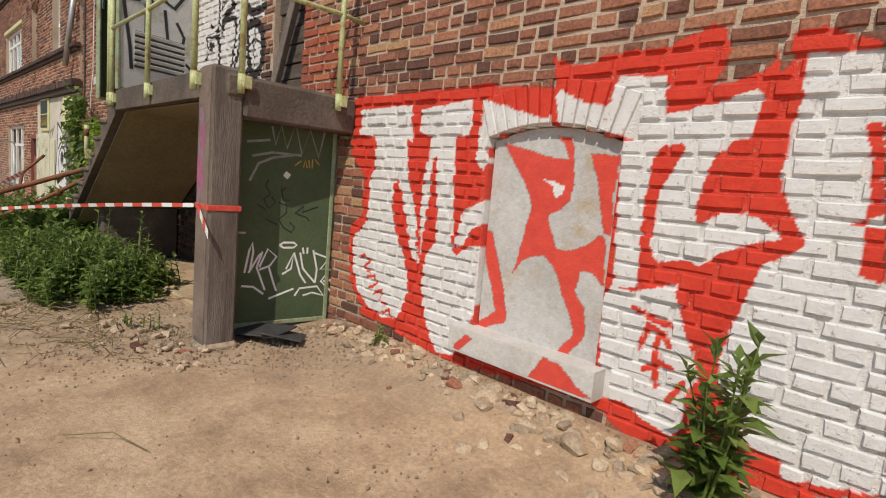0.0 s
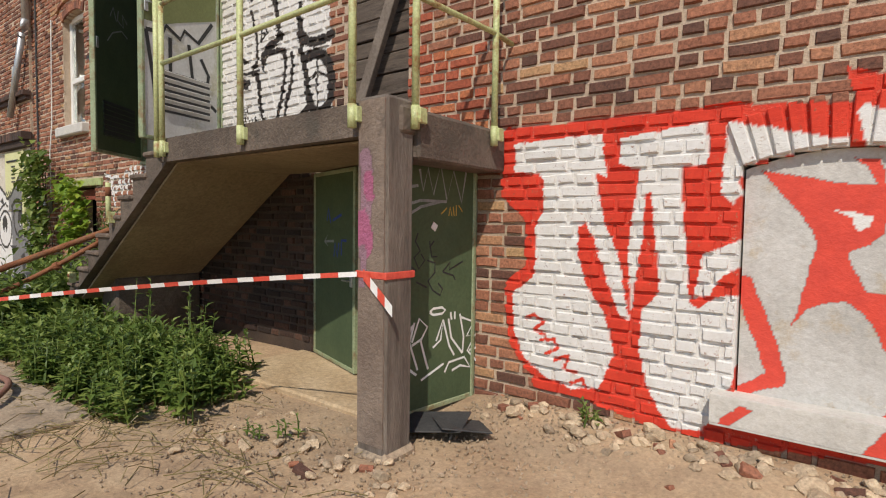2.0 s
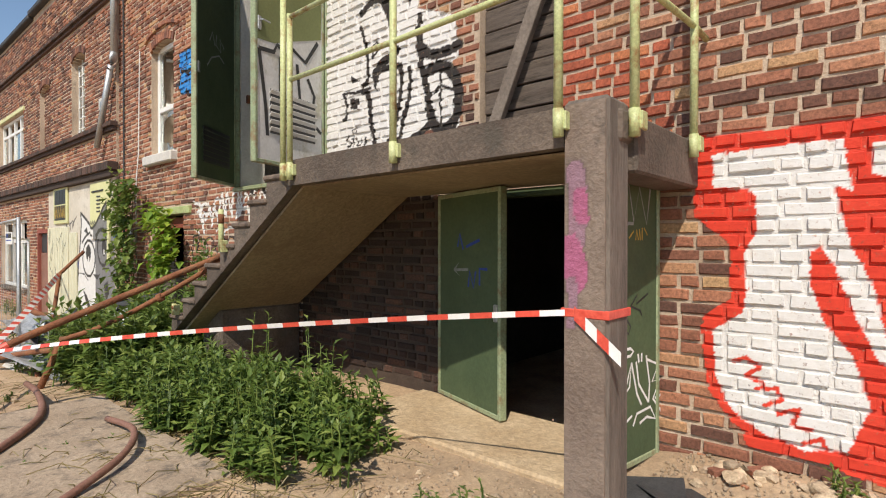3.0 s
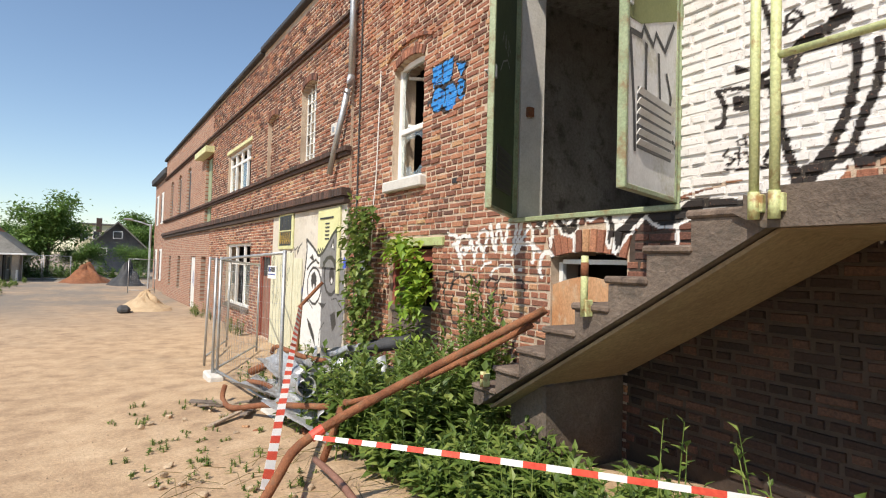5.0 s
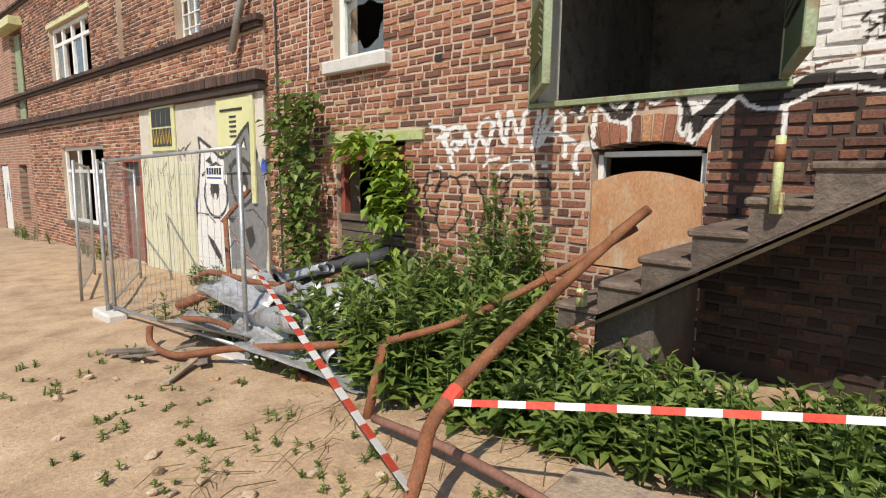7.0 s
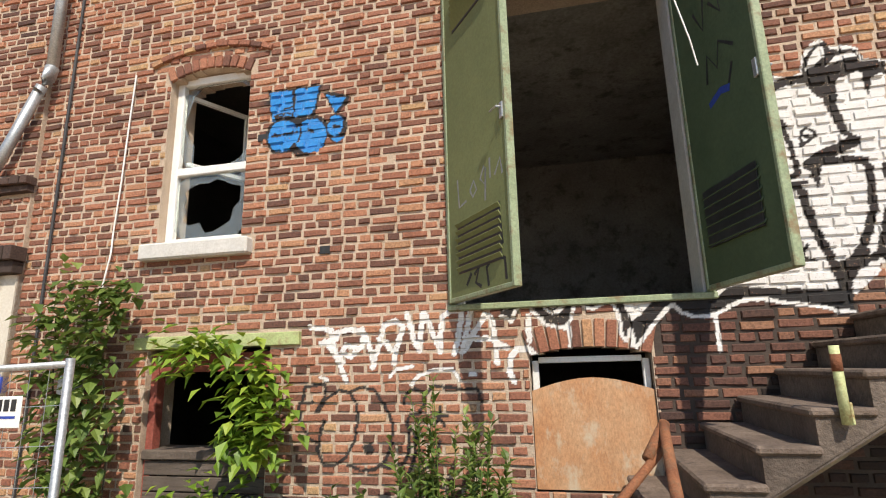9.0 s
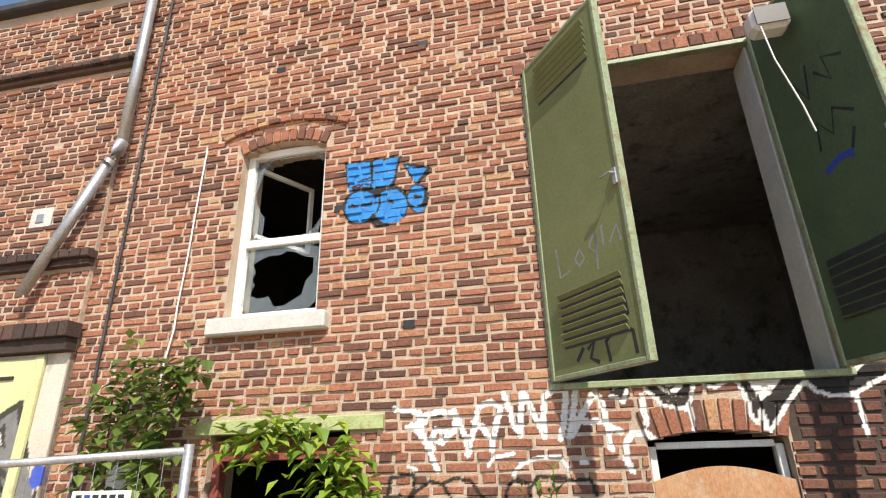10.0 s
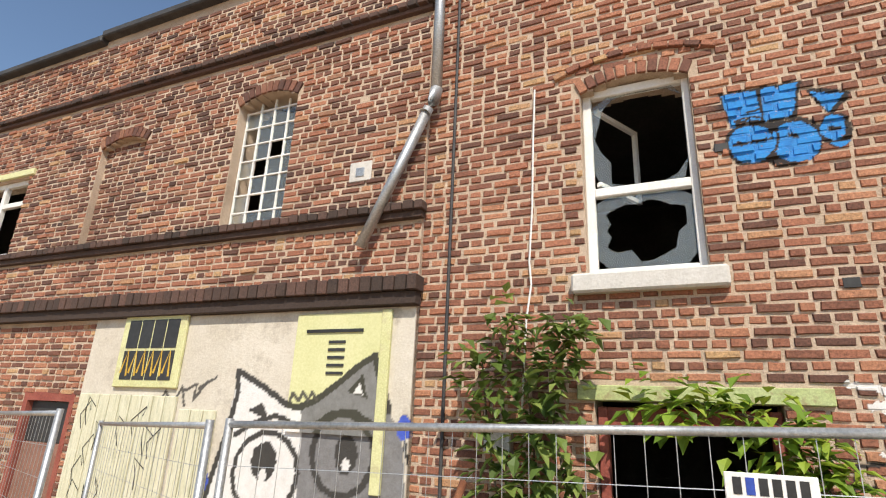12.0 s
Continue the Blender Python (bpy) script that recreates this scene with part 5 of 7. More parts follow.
# ---- steel railing of the platform ----
rail = thing("stair_railing", "yellow-green painted tubular steel railing on the platform", "railing")


def rail_post(x, y, z0, z1, mat=RAIL_GREEN):
    p = part("post", Shape().tube([(x, y, z0), (x, y, z1)], 0.021, 10), mat, rail, smooth=True)
    part("sleeve", Shape().tube([(x, y, z0 - 0.08), (x, y, z0 + 0.04)], 0.0245, 10), mat, rail, smooth=True)
    part("bracket", Shape().box(x + 0.018, x + 0.035, y, y + 0.06, z0 - 0.05, z0 + 0.03, None, 0.004), mat, rail)
    return p


YR = YF - 0.06
rail_post(5.955, YR, 1.78, 3.0)
rail_post(6.04, YR, 1.78, 2.86)
rail_post(7.1, YR, 1.79, 2.86)
rail_post(8.175, YR - 0.03, 1.79, 2.84)
rail_post(8.425, -1.03, 1.79, 2.84)
rail_post(8.45, -0.3, 1.79, 2.84)
for z in (2.84, 2.4):
    path = [(6.04, YR, z), (7.1, YR, z), (8.15, YR - 0.03, z), (8.3, YR - 0.02, z), (8.39, -1.14, z), (8.425, -1.03, z - 0.01), (8.45, -0.3, z), (8.46, -0.12, z - 0.02)]
    part("top_rail" if z > 2.6 else "middle_rail", Shape().tube(path, 0.017, 8), RAIL_GREEN, rail, smooth=True)
for x, z in ((4.98, 1.24), (4.02, 0.63)):
    st = thing("railing_stub", "cut-off rusty yellow-green railing stub on the stair", "railing stub", group="railing stubs")
    part("tube", Shape().tube([(x, YF - 0.045, z - 0.06), (x, YF - 0.045, z + (0.3 if x > 4.5 else 0.05))], 0.022, 10), RAIL_GREEN, st, smooth=True)
    part("socket", Shape().box(x + 0.016, x + 0.03, YF - 0.06, YF + 0.0, z - 0.06, z + 0.04, None, 0.004), RAIL_GREEN, st)
    part("rusty_end", Shape().tube([(x, YF - 0.045, z + (0.18 if x > 4.5 else 0.0)), (x, YF - 0.045, z + (0.26 if x > 4.5 else 0.03))], 0.0235, 10), RUST, st, smooth=True)

# ---- double steel doors ----


def louvres(parent, x0, x1, z0, z1, y, n, mat):
    # black sheet painted as the shade between the slats
    g = part("louvre_panel", Shape().box(x0, x1, y - 0.004, y + 0.006, z0, z1), DARK_OPENING, parent, "louvred vent backed by a sheet in the colour of shade")
    for k in range(n):
        z = z0 + (k + 0.5) * (z1 - z0) / n
        part("slat", Shape().box(x0 - 0.01, x1 + 0.01, -0.004, 0.004, -0.03, 0.03, Matrix.Translation((0, y - 0.008, z)) @ Matrix.Rotation(radians(38), 4, "X") @ Matrix.Diagonal((1, 1, (z1 - z0) / n / 0.075, 1))), mat, g)


def door_leaf(name, label, hinge, angle, w, h, outer, inner, vents, group="", mirror=1):
    """A sheet-steel leaf: local x runs from the hinge, local -y is its outer face."""
    d = thing(name, label, "door", Matrix.Translation(hinge) @ Matrix.Rotation(radians(angle), 4, "Z"), group)
    a, b = (0, w) if mirror > 0 else (-w, 0)
    part("outer_sheet", Shape().box(a + 0.02, b - 0.02, -0.022, -0.002, 0.02, h - 0.02), outer, d)
    part("inner_sheet", Shape().box(a + 0.02, b - 0.02, 0.002, 0.022, 0.02, h - 0.02), inner, d)
    for q in ((a, a + 0.035), (b - 0.035, b)):
        part("stile", Shape().box(q[0], q[1], -0.03, 0.03, 0, h, None, 0.006), GREEN_EDGE, d)
    for q in ((0, 0.035), (h - 0.035, h)):
        part("rail", Shape().box(a + 0.035, b - 0.035, -0.028, 0.028, q[0], q[1], None, 0.005), GREEN_EDGE, d)
    for z0, z1, n in vents:
        louvres(d, a + 0.2 * w, b - 0.15 * w, z0, z1, -0.024, n, outer)
        louvres(d, a + 0.2 * w, b - 0.15 * w, z0, z1, 0.034, n, inner)
    free = b - 0.05 if mirror > 0 else a + 0.05
    lk = part("lock", Shape().box(free - 0.02, free + 0.02, -0.04, 0.04, h * 0.42, h * 0.42 + 0.12, None, 0.004), GALV, d)
    part("handle", Shape().tube([(free, -0.04, h * 0.45), (free, -0.07, h * 0.45), (free - 0.09 * mirror, -0.07, h * 0.45)], 0.008, 6), GALV, lk)
    for z in (0.25, h - 0.3):
        x = 0.0
        part("hinge", Shape().tube([(x, 0.0, z), (x, 0.0, z + 0.12)], 0.018, 8), GREEN_EDGE, d)
    return d


HL = 2.76
left_leaf = door_leaf("steel_door", "open olive-green sheet steel door with louvred vents", (2.9, -0.03, 1.97), -52, 0.95, HL, GREEN_OLIVE, GREEN_DARK, [(0.2, 0.6, 7), (HL - 0.5, HL - 0.12, 6)], "loading doors")
right_leaf = door_leaf("steel_door", "open steel door, silver graffiti outside and dark green inside", (4.77, -0.03, 1.97), 105, 0.93, HL, SILVER, GREEN_DARK, [(0.28, 0.68, 6)], "loading doors", -1)
tag = Shape()
for line in ([(-0.88, 1.0), (-0.8, 0.5), (-0.78, 0.25)], [(-0.88, 1.0), (-0.7, 1.02), (-0.66, 1.1), (-0.5, 1.02), (-0.45, 1.12), (-0.28, 1.05), (-0.1, 1.3)], [(-0.62, 1.0), (-0.62, 0.62)], [(-0.4, 1.0), (-0.35, 0.6), (-0.55, 0.6)], [(-0.25, 0.9), (-0.15, 0.75), (-0.2, 0.5), (-0.05, 0.4)]):
    tag.ribbon(line, 0.04, -0.0262)
part("graffiti_lines", tag, SPRAY_BLACK, right_leaf, "black sprayed outlines")
tag = Shape()
tag.prism([(-0.9, 1.08), (-0.7, 1.1), (-0.45, 1.2), (-0.05, 1.35), (-0.03, HL - 0.05), (-0.9, HL - 0.05)], -0.0255, -0.0225)
part("olive_field", tag, GREEN_OLIVE, right_leaf, "bare olive paint above the silver spray")
tag = Shape()
for k, line in enumerate(([(-0.75, 1.9), (-0.6, 2.0), (-0.62, 1.8), (-0.5, 1.95)], [(-0.45, 2.05), (-0.4, 1.8), (-0.3, 2.0)], [(-0.7, 1.5), (-0.55, 1.62), (-0.5, 1.45), (-0.4, 1.6), (-0.36, 1.4)], [(-0.66, 1.4), (-0.6, 1.28)])):
    tag.ribbon(line, 0.025, 0.0235)
part("marker_tag", tag, SPRAY_BLACK, right_leaf, "black marker tags")
part("blue_tag", Shape().ribbon([(-0.6, 1.25), (-0.5, 1.28), (-0.35, 1.24)], 0.05, 0.0235), SPRAY_BLUE, right_leaf)
tag = Shape()
for line in ([(0.2, 0.95), (0.22, 0.72), (0.34, 0.74)], [(0.4, 0.8), (0.46, 0.86), (0.5, 0.78), (0.44, 0.74), (0.4, 0.8)], [(0.62, 0.92), (0.56, 0.84), (0.62, 0.78), (0.64, 0.9), (0.62, 0.66)], [(0.7, 0.8), (0.7, 0.95)], [(0.76, 0.8), (0.84, 0.9), (0.86, 0.78)]):
    tag.ribbon(line, 0.022, -0.0232)
part("chrome_tag", tag, SPRAY_GREY, left_leaf, "thin silver tag")
tag = Shape()
for line in ([(0.42, 0.16), (0.5, 0.22), (0.44, 0.1), (0.52, 0.06)], [(0.62, 0.05), (0.6, 0.18), (0.72, 0.26), (0.84, 0.2), (0.85, 0.06)], [(0.8, 0.5), (0.82, 0.3)], [(0.3, 0.1), (0.38, 0.18)]):
    tag.ribbon(line, 0.03, -0.0232)
part("black_doodle", tag, SPRAY_BLACK, left_leaf)
tag = Shape()
for line in ([(0.3, 1.62), (0.4, 1.7), (0.38, 1.55), (0.5, 1.6), (0.48, 1.72)], [(0.52, 1.58), (0.58, 1.72), (0.64, 1.6)], [(0.3, 1.45), (0.42, 1.5), (0.6, 1.42), (0.7, 1.3)]):
    tag.ribbon(line, 0.018, 0.0235)
part("pale_tag", tag, SPRAY_GREY, left_leaf)
fr = thing("door_frame", "painted steel frame and threshold of the loading door", "door frame")
part("threshold", Shape().box(2.86, 4.82, -0.03, 0.36, 1.915, 1.965, None, 0.008), GREEN_EDGE, fr)
for x in (2.865, 4.765):
    part("jamb", Shape().box(x, x + 0.045, -0.015, 0.05, 1.965, 4.72, None, 0.005), GREEN_EDGE, fr)
part("head", Shape().box(2.865, 4.81, -0.015, 0.05, 4.675, 4.72, None, 0.005), GREEN_EDGE, fr)
part("reveal", Shape().box(2.912, 2.93, 0.052, 0.38, 1.97, 4.67), SILL_MAT, fr, "white plastered reveal")
part("reveal", Shape().box(4.745, 4.763, 0.052, 0.38, 1.97, 4.67), SILL_MAT, fr)
part("bolt_box", Shape().box(2.93, 2.98, 0.12, 0.2, 3.05, 3.15, None, 0.006), RUST, fr)
lin = Shape()
x = 2.8
while x < 4.85:
    lin.box(x, x + 0.105, -0.012, 0.03, 4.73, 4.85, None, 0.006)
    x += 0.117
solid("door_lintel", lin, BRICK, "flat row of upright bricks over the loading door", "lintel", kind="structure")
lamp = thing("wall_floodlight", "broken white floodlight hanging from the green door", "lamp")
part("housing", Shape().box(4.56, 4.82, -0.62, -0.44, 4.3, 4.5, pose(0, 0, 0), 0.04), WHITE_FRAME, lamp)
part("glass_front", Shape().box(4.58, 4.8, -0.628, -0.62, 4.32, 4.48, None, 0.003), DARK_OPENING, lamp)
part("arm", Shape().tube([(4.69, -0.4, 4.45), (4.8, -0.3, 4.6), (4.86, -0.2, 4.68)], 0.012, 6), GALV, lamp)
part("cable", Shape().tube([(4.6, -0.62, 4.3), (4.62, -0.63, 4.0), (4.7, -0.63, 3.6), (4.73, -0.62, 3.4)], 0.006, 5), WHITE_FRAME, lamp)

# cellar double door under the platform
HC = 1.62
cl = door_leaf("cellar_door", "dull green steel cellar door standing ajar", (6.4, -0.02, 0.03), -18, 0.86, HC, GREEN_DARK, GREEN_DARK, [], "cellar doors")
for pth, mat in (([(0.3, 1.2), (0.33, 1.3), (0.38, 1.18)], SPRAY_BLUE), ([(0.42, 1.2), (0.6, 1.25)], SPRAY_BLUE), ([(0.45, 0.9), (0.47, 1.02), (0.52, 0.9), (0.55, 1.02)], SPRAY_BLUE), ([(0.6, 0.92), (0.6, 1.04), (0.7, 1.04)], SPRAY_BLUE), ([(0.25, 1.02), (0.32, 1.08), (0.25, 1.02), (0.34, 0.97), (0.25, 1.02), (0.45, 1.03)], SPRAY_GREY)):
    part("tag", Shape().ribbon(pth, 0.022, -0.0235), mat, cl)
cr = door_leaf("cellar_door", "open green steel door with a white sprayed tag", (8.19, -0.13, 0.03), 83, 0.85, HC, GREEN_DARK, GREEN_DARK, [], "cellar doors", -1)
WHITE_TAG = [
    [(-0.69, 0.42), (-0.66, 0.59), (-0.64, 0.65), (-0.63, 0.58), (-0.65, 0.44)],
    [(-0.66, 0.42), (-0.58, 0.56), (-0.56, 0.58), (-0.60, 0.46), (-0.53, 0.28)],
    [(-0.58, 0.46), (-0.52, 0.60), (-0.45, 0.54), (-0.50, 0.47), (-0.58, 0.44)],
    [(-0.51, 0.47), (-0.46, 0.32), (-0.44, 0.27)],
    [(-0.37, 0.44), (-0.31, 0.57), (-0.33, 0.44), (-0.40, 0.40)],
    [(-0.31, 0.57), (-0.25, 0.39), (-0.20, 0.32)],
    [(-0.26, 0.57), (-0.23, 0.44), (-0.12, 0.32)],
    [(-0.23, 0.56), (-0.24, 0.61)],
    [(-0.20, 0.56), (-0.20, 0.61)],
    [(-0.15, 0.59), (-0.11, 0.43), (-0.12, 0.32)],
    [(-0.15, 0.57), (-0.01, 0.52), (-0.08, 0.43), (0.01, 0.43), (-0.07, 0.33), (0.04, 0.23)],
    [(-0.05, 0.33), (0.09, 0.34)],
    [(-0.71, 0.32), (-0.62, 0.31), (-0.54, 0.25)],
    [(-0.29, 0.22), (-0.25, 0.28), (-0.10, 0.29), (-0.04, 0.21), (-0.14, 0.24), (-0.22, 0.22)],
    [(-0.50, 0.21), (-0.30, 0.28)],
    [(-0.43, 0.63), (-0.40, 0.65), (-0.32, 0.65), (-0.29, 0.63), (-0.32, 0.61), (-0.40, 0.61), (-0.43, 0.63)],
]
BLACK_TAG = [
    [(-0.54, 1.13), (-0.56, 1.08), (-0.52, 1.02), (-0.57, 0.98), (-0.53, 0.91), (-0.48, 0.96), (-0.51, 1.00)],
    [(-0.46, 0.96), (-0.39, 0.94), (-0.39, 0.88), (-0.45, 0.83), (-0.41, 0.77), (-0.34, 0.73), (-0.32, 0.77), (-0.36, 0.81)],
    [(-0.44, 1.08), (-0.42, 0.98), (-0.37, 0.98)],
    [(-0.44, 1.04), (-0.40, 1.08)],
    [(-0.32, 0.88), (-0.25, 0.94), (-0.26, 0.89), (-0.13, 0.94)],
    [(-0.32, 0.88), (-0.22, 0.85), (-0.20, 0.82)],
    [(-0.62, 0.94), (-0.55, 0.90)],
    [(-0.55, 0.83), (-0.46, 0.79)],
]
GREY_TAG = [
    [(-0.67, 1.29), (-0.52, 1.33), (-0.29, 1.33)],
    [(-0.68, 1.11), (-0.62, 1.24), (-0.52, 1.29), (-0.34, 1.33)],
    [(-0.71, 1.39), (-0.54, 1.42)],
    [(-0.53, 1.52), (-0.50, 1.39), (-0.46, 1.53), (-0.41, 1.37), (-0.35, 1.56), (-0.29, 1.34), (-0.23, 1.53), (-0.15, 1.33), (-0.11, 1.53)],
]
YELLOW_TAG = [
    [(-0.34, 1.25), (-0.29, 1.29)],
    [(-0.27, 1.24), (-0.26, 1.30), (-0.24, 1.24)],
    [(-0.23, 1.30), (-0.22, 1.24)],
    [(-0.20, 1.31), (-0.20, 1.24)],
    [(-0.18, 1.31), (-0.14, 1.27)],
]
for name, mat, width, lines in (("white_tag", SPRAY_WHITE, 0.016, WHITE_TAG), ("black_tag", SPRAY_BLACK, 0.011, BLACK_TAG), ("grey_tag", SPRAY_GREY, 0.018, GREY_TAG), ("yellow_tag", SPRAY_YELLOW, 0.009, YELLOW_TAG)):
    for line in lines:
        part(name, Shape().ribbon(line, width, -0.0235), mat, cr)
for x, z in ((-0.78, 1.22), (-0.4, 1.17)):
    part("sticker", Shape().box(-0.022, 0.022, -0.002, 0.002, -0.022, 0.022, Matrix.Translation((x, -0.024, z)) @ Matrix.Rotation(0.6, 4, "Y")), SPRAY_WHITE, cr)
cf = thing("door_frame", "steel frame of the cellar doors under the platform", "door frame")
part("jamb", Shape().box(6.352, 6.4, -0.01, 0.1, -0.05, 1.66, None, 0.006), POST_MAT, cf)
part("jamb", Shape().box(8.15, 8.198, -0.105, 0.02, -0.05, 1.66, None, 0.006), GREEN_EDGE, cf)
part("head", Shape().box(6.4, 8.15, 0.02, 0.1, 1.6, 1.66, None, 0.006), GREEN_DARK, cf)

# timber screen beside the white wall
scr = thing("timber_screen", "dark weathered boards closing an old opening", "boards")
z = 1.8
while z < 4.3:
    h = random.uniform(0.13, 0.18)
    part("board", Shape().box(6.79, 7.555, 0.05 + random.uniform(0, 0.02), 0.09, z, z + h - 0.012, None, 0.006), OLD_WOOD, scr)
    z += h
brace = thing("timber_prop", "grey diagonal timber prop leaning on the boards", "prop")
part("beam", Shape().box(-0.05, 0.05, -0.03, 0.03, 0, 1.75, Matrix.Translation((6.82, -0.03, 1.84)) @ Matrix.Rotation(radians(24), 4, "Y"), 0.006), PLANK_WOOD, brace)

# ---- windows of the main wall ----
w1 = thing("window_1", "broken white window with jagged glass and a pale stone sill", "window", kind="structure")
a, b, z0, z1 = WIN[0], WIN[1], 2.66, 4.36
for q in ((a, a + 0.075), (b - 0.06, b)):
    part("frame_post", Shape().box(q[0], q[1], 0.1, 0.17, z0, z1, None, 0.008), WHITE_FRAME, w1)
for q in ((z0, z0 + 0.07), (3.36, 3.44), (z1 - 0.04, z1 + 0.04)):
    part("frame_bar", Shape().box(a + 0.075, b - 0.06, 0.1, 0.17, q[0], q[1], None, 0.008), WHITE_FRAME, w1)
part("sill", Shape().box(-0.01, 1.1, -0.1, 0.2, 2.5, 2.655, None, 0.018), SILL_MAT, w1, "pale stone sill")
part("sash", Shape().box(0, 0.62, -0.02, 0.02, 0, 0.04, Matrix.Translation((0.2, 0.2, 3.5)) @ Matrix.Rotation(radians(62), 4, "Z")).box(0, 0.62, -0.02, 0.02, 0.72, 0.76, Matrix.Translation((0.2, 0.2, 3.5)) @ Matrix.Rotation(radians(62), 4, "Z")).box(0.58, 0.62, -0.02, 0.02, 0, 0.76, Matrix.Translation((0.2, 0.2, 3.5)) @ Matrix.Rotation(radians(62), 4, "Z")), WHITE_FRAME, w1, "tilted inner sash")


def broken_glass(x0, x1, z0, z1, cx, cz, rx, rz, y, parent, n=22):
    """A pane with a jagged hole, 4 mm thick."""
    s = Shape()
    rim, hole = [], []
    for k in range(n):
        t = 2 * math.pi * k / n
        c, d = math.cos(t), math.sin(t)
        f = min((x1 - cx if c > 0 else cx - x0) / max(abs(c), 1e-6), (z1 - cz if d > 0 else cz - z0) / max(abs(d), 1e-6))
        rim.append((cx + c * f, cz + d * f))
        j = rng2.uniform(0.72, 1.05)
        hole.append((cx + c * min(rx * j, f * 0.985), cz + d * min(rz * j, f * 0.985)))
    for k in range(n):
        q = (k + 1) % n
        s.prism([rim[k], rim[q], hole[q], hole[k]], y, y + 0.004)
    ob = part("pane", s, GLASS, parent, "jagged broken glass")
    ob.visible_shadow = False
    return ob


rng2 = random.Random(11)
broken_glass(a + 0.075, b - 0.06, 2.73, 3.36, 0.55, 3.06, 0.36, 0.27, 0.13, w1)
broken_glass(a + 0.075, b - 0.06, 3.44, 4.32, 0.66, 3.92, 0.5, 0.56, 0.13, w1)

lo = thing("window_2", "boarded low opening with a green steel lintel and red timber", "window", kind="structure")
part("lintel", Shape().box(0.0, 1.6, -0.035, 0.2, 1.7, 1.81, None, 0.006), LINTEL_GREEN, lo, "yellow-green steel lintel")
part("red_board", Shape().box(0.16, 1.28, 0.08, 0.12, 1.5, 1.66, None, 0.006), RED_WOOD, lo, "faded red board")
for x in (0.13, 1.24):
    part("jamb", Shape().box(x, x + 0.07, 0.06, 0.16, 0.3, 1.66, None, 0.006), RED_WOOD, lo)
part("ledge", Shape().box(0.13, 1.31, 0.02, 0.36, 0.78, 0.86, None, 0.01), CONCRETE, lo)
for k in range(4):
    part("board", Shape().box(0.15, 1.3, 0.05, 0.08, 0.28 + 0.125 * k, 0.395 + 0.125 * k, None, 0.006), OLD_WOOD, lo)

ni = thing("window_3", "cellar window with a white frame, boarded with an orange sheet", "window", kind="structure")
for q in ((3.48, 3.53), (4.28, 4.33)):
    part("frame_post", Shape().box(q[0], q[1], 0.1, 0.16, 0.62, 1.52, None, 0.006), WHITE_FRAME, ni)
part("frame_head", Shape().box(3.53, 4.28, 0.1, 0.16, 1.5, 1.545, None, 0.006), WHITE_FRAME, ni)
sheet = Shape()
poly = [(3.475, 0.62), (4.335, 0.62)] + [(4.335 - 0.86 * k / 10, 1.3 + 0.09 * math.sin(math.pi * k / 10)) for k in range(11)]
sheet.prism(poly, 0.03, 0.045)
part("sheet", sheet, PLYWOOD, ni, "bleached orange board")

# blocked window of the painted wall
blk = thing("window_4", "blocked window with a painted concrete board and stone sill", "window", kind="structure")


def painted_panel(name, x0, x1, y0, y1, z0, top, mat, layer, parent, step=0.015, arch=0.0):
    """A flat slab split finely enough to carry spray paint."""
    nx, nz = int((x1 - x0) / step) + 1, int((top - z0) / step) + 1
    pts, fs = [], []
    for i in range(nx + 1):
        u = i / nx
        t = top - arch * (2 * u - 1) ** 2
        for j in range(nz + 1):
            pts.append((x0 + u * (x1 - x0), y0, z0 + j / nz * (t - z0)))
    for i in range(nx):
        for j in range(nz):
            q = i * (nz + 1) + j
            fs.append((q, q + nz + 1, q + nz + 2, q + 1))
    ring = [i * (nz + 1) for i in range(nx + 1)] + [nx * (nz + 1) + j for j in range(1, nz + 1)] + [i * (nz + 1) + nz for i in range(nx - 1, -1, -1)] + [j for j in range(nz - 1, 0, -1)]
    o = len(pts)
    pts += [(pts[r][0], y1, pts[r][2]) for r in ring]
    k = len(ring)
    fs += [(ring[i], o + i, o + (i + 1) % k, ring[(i + 1) % k]) for i in range(k)]
    me = bpy.data.meshes.new(name)
    me.from_pydata(pts, [], fs)
    me.materials.append(mat)
    apply_paint(me, layer)
    ob = new(name, me)
    ob.parent = parent
    return ob


painted_panel("board", 9.81, 10.64, -0.06, 0.02, 0.36, 1.595, BOARD_MAT, BOARD, blk, 0.009, 0.08)
painted_panel("sill", 9.71, 10.71, -0.215, 0.0, 0.235, 0.375, SILL_MAT, SILL, blk, 0.009)
part("sill_bed", Shape().box(9.71, 10.71, -0.213, -0.1, 0.22, 0.236, None, 0.003).box(9.71, 10.71, -0.212, -0.1, 0.374, 0.378), SILL_MAT, blk)

tagged(painted_panel("sprayed_face", 8.187, 8.373, -1.2035, -1.19, 0.05, 1.85, POST_FRONT, POST_FACE, post, 0.012), "weathered concrete face with faded pink spray")

# ---- annex: windows, doors, plastered panel ----
an = thing("window_5", "tall steel-framed workshop window with small panes", "window", ANNEX, kind="structure")
x0, x1, z0, z1 = -2.58, -1.7, 3.45, 5.14
for k in range(5):
    x = x0 + 0.02 + k * (x1 - x0 - 0.04) / 4
    part("glazing_bar", Shape().box(x - 0.011, x + 0.011, 0.13, 0.16, z0, z1 - 0.12 * ((x - x0) / (x1 - x0) * 2 - 1) ** 2, None, 0.003), WHITE_FRAME, an)
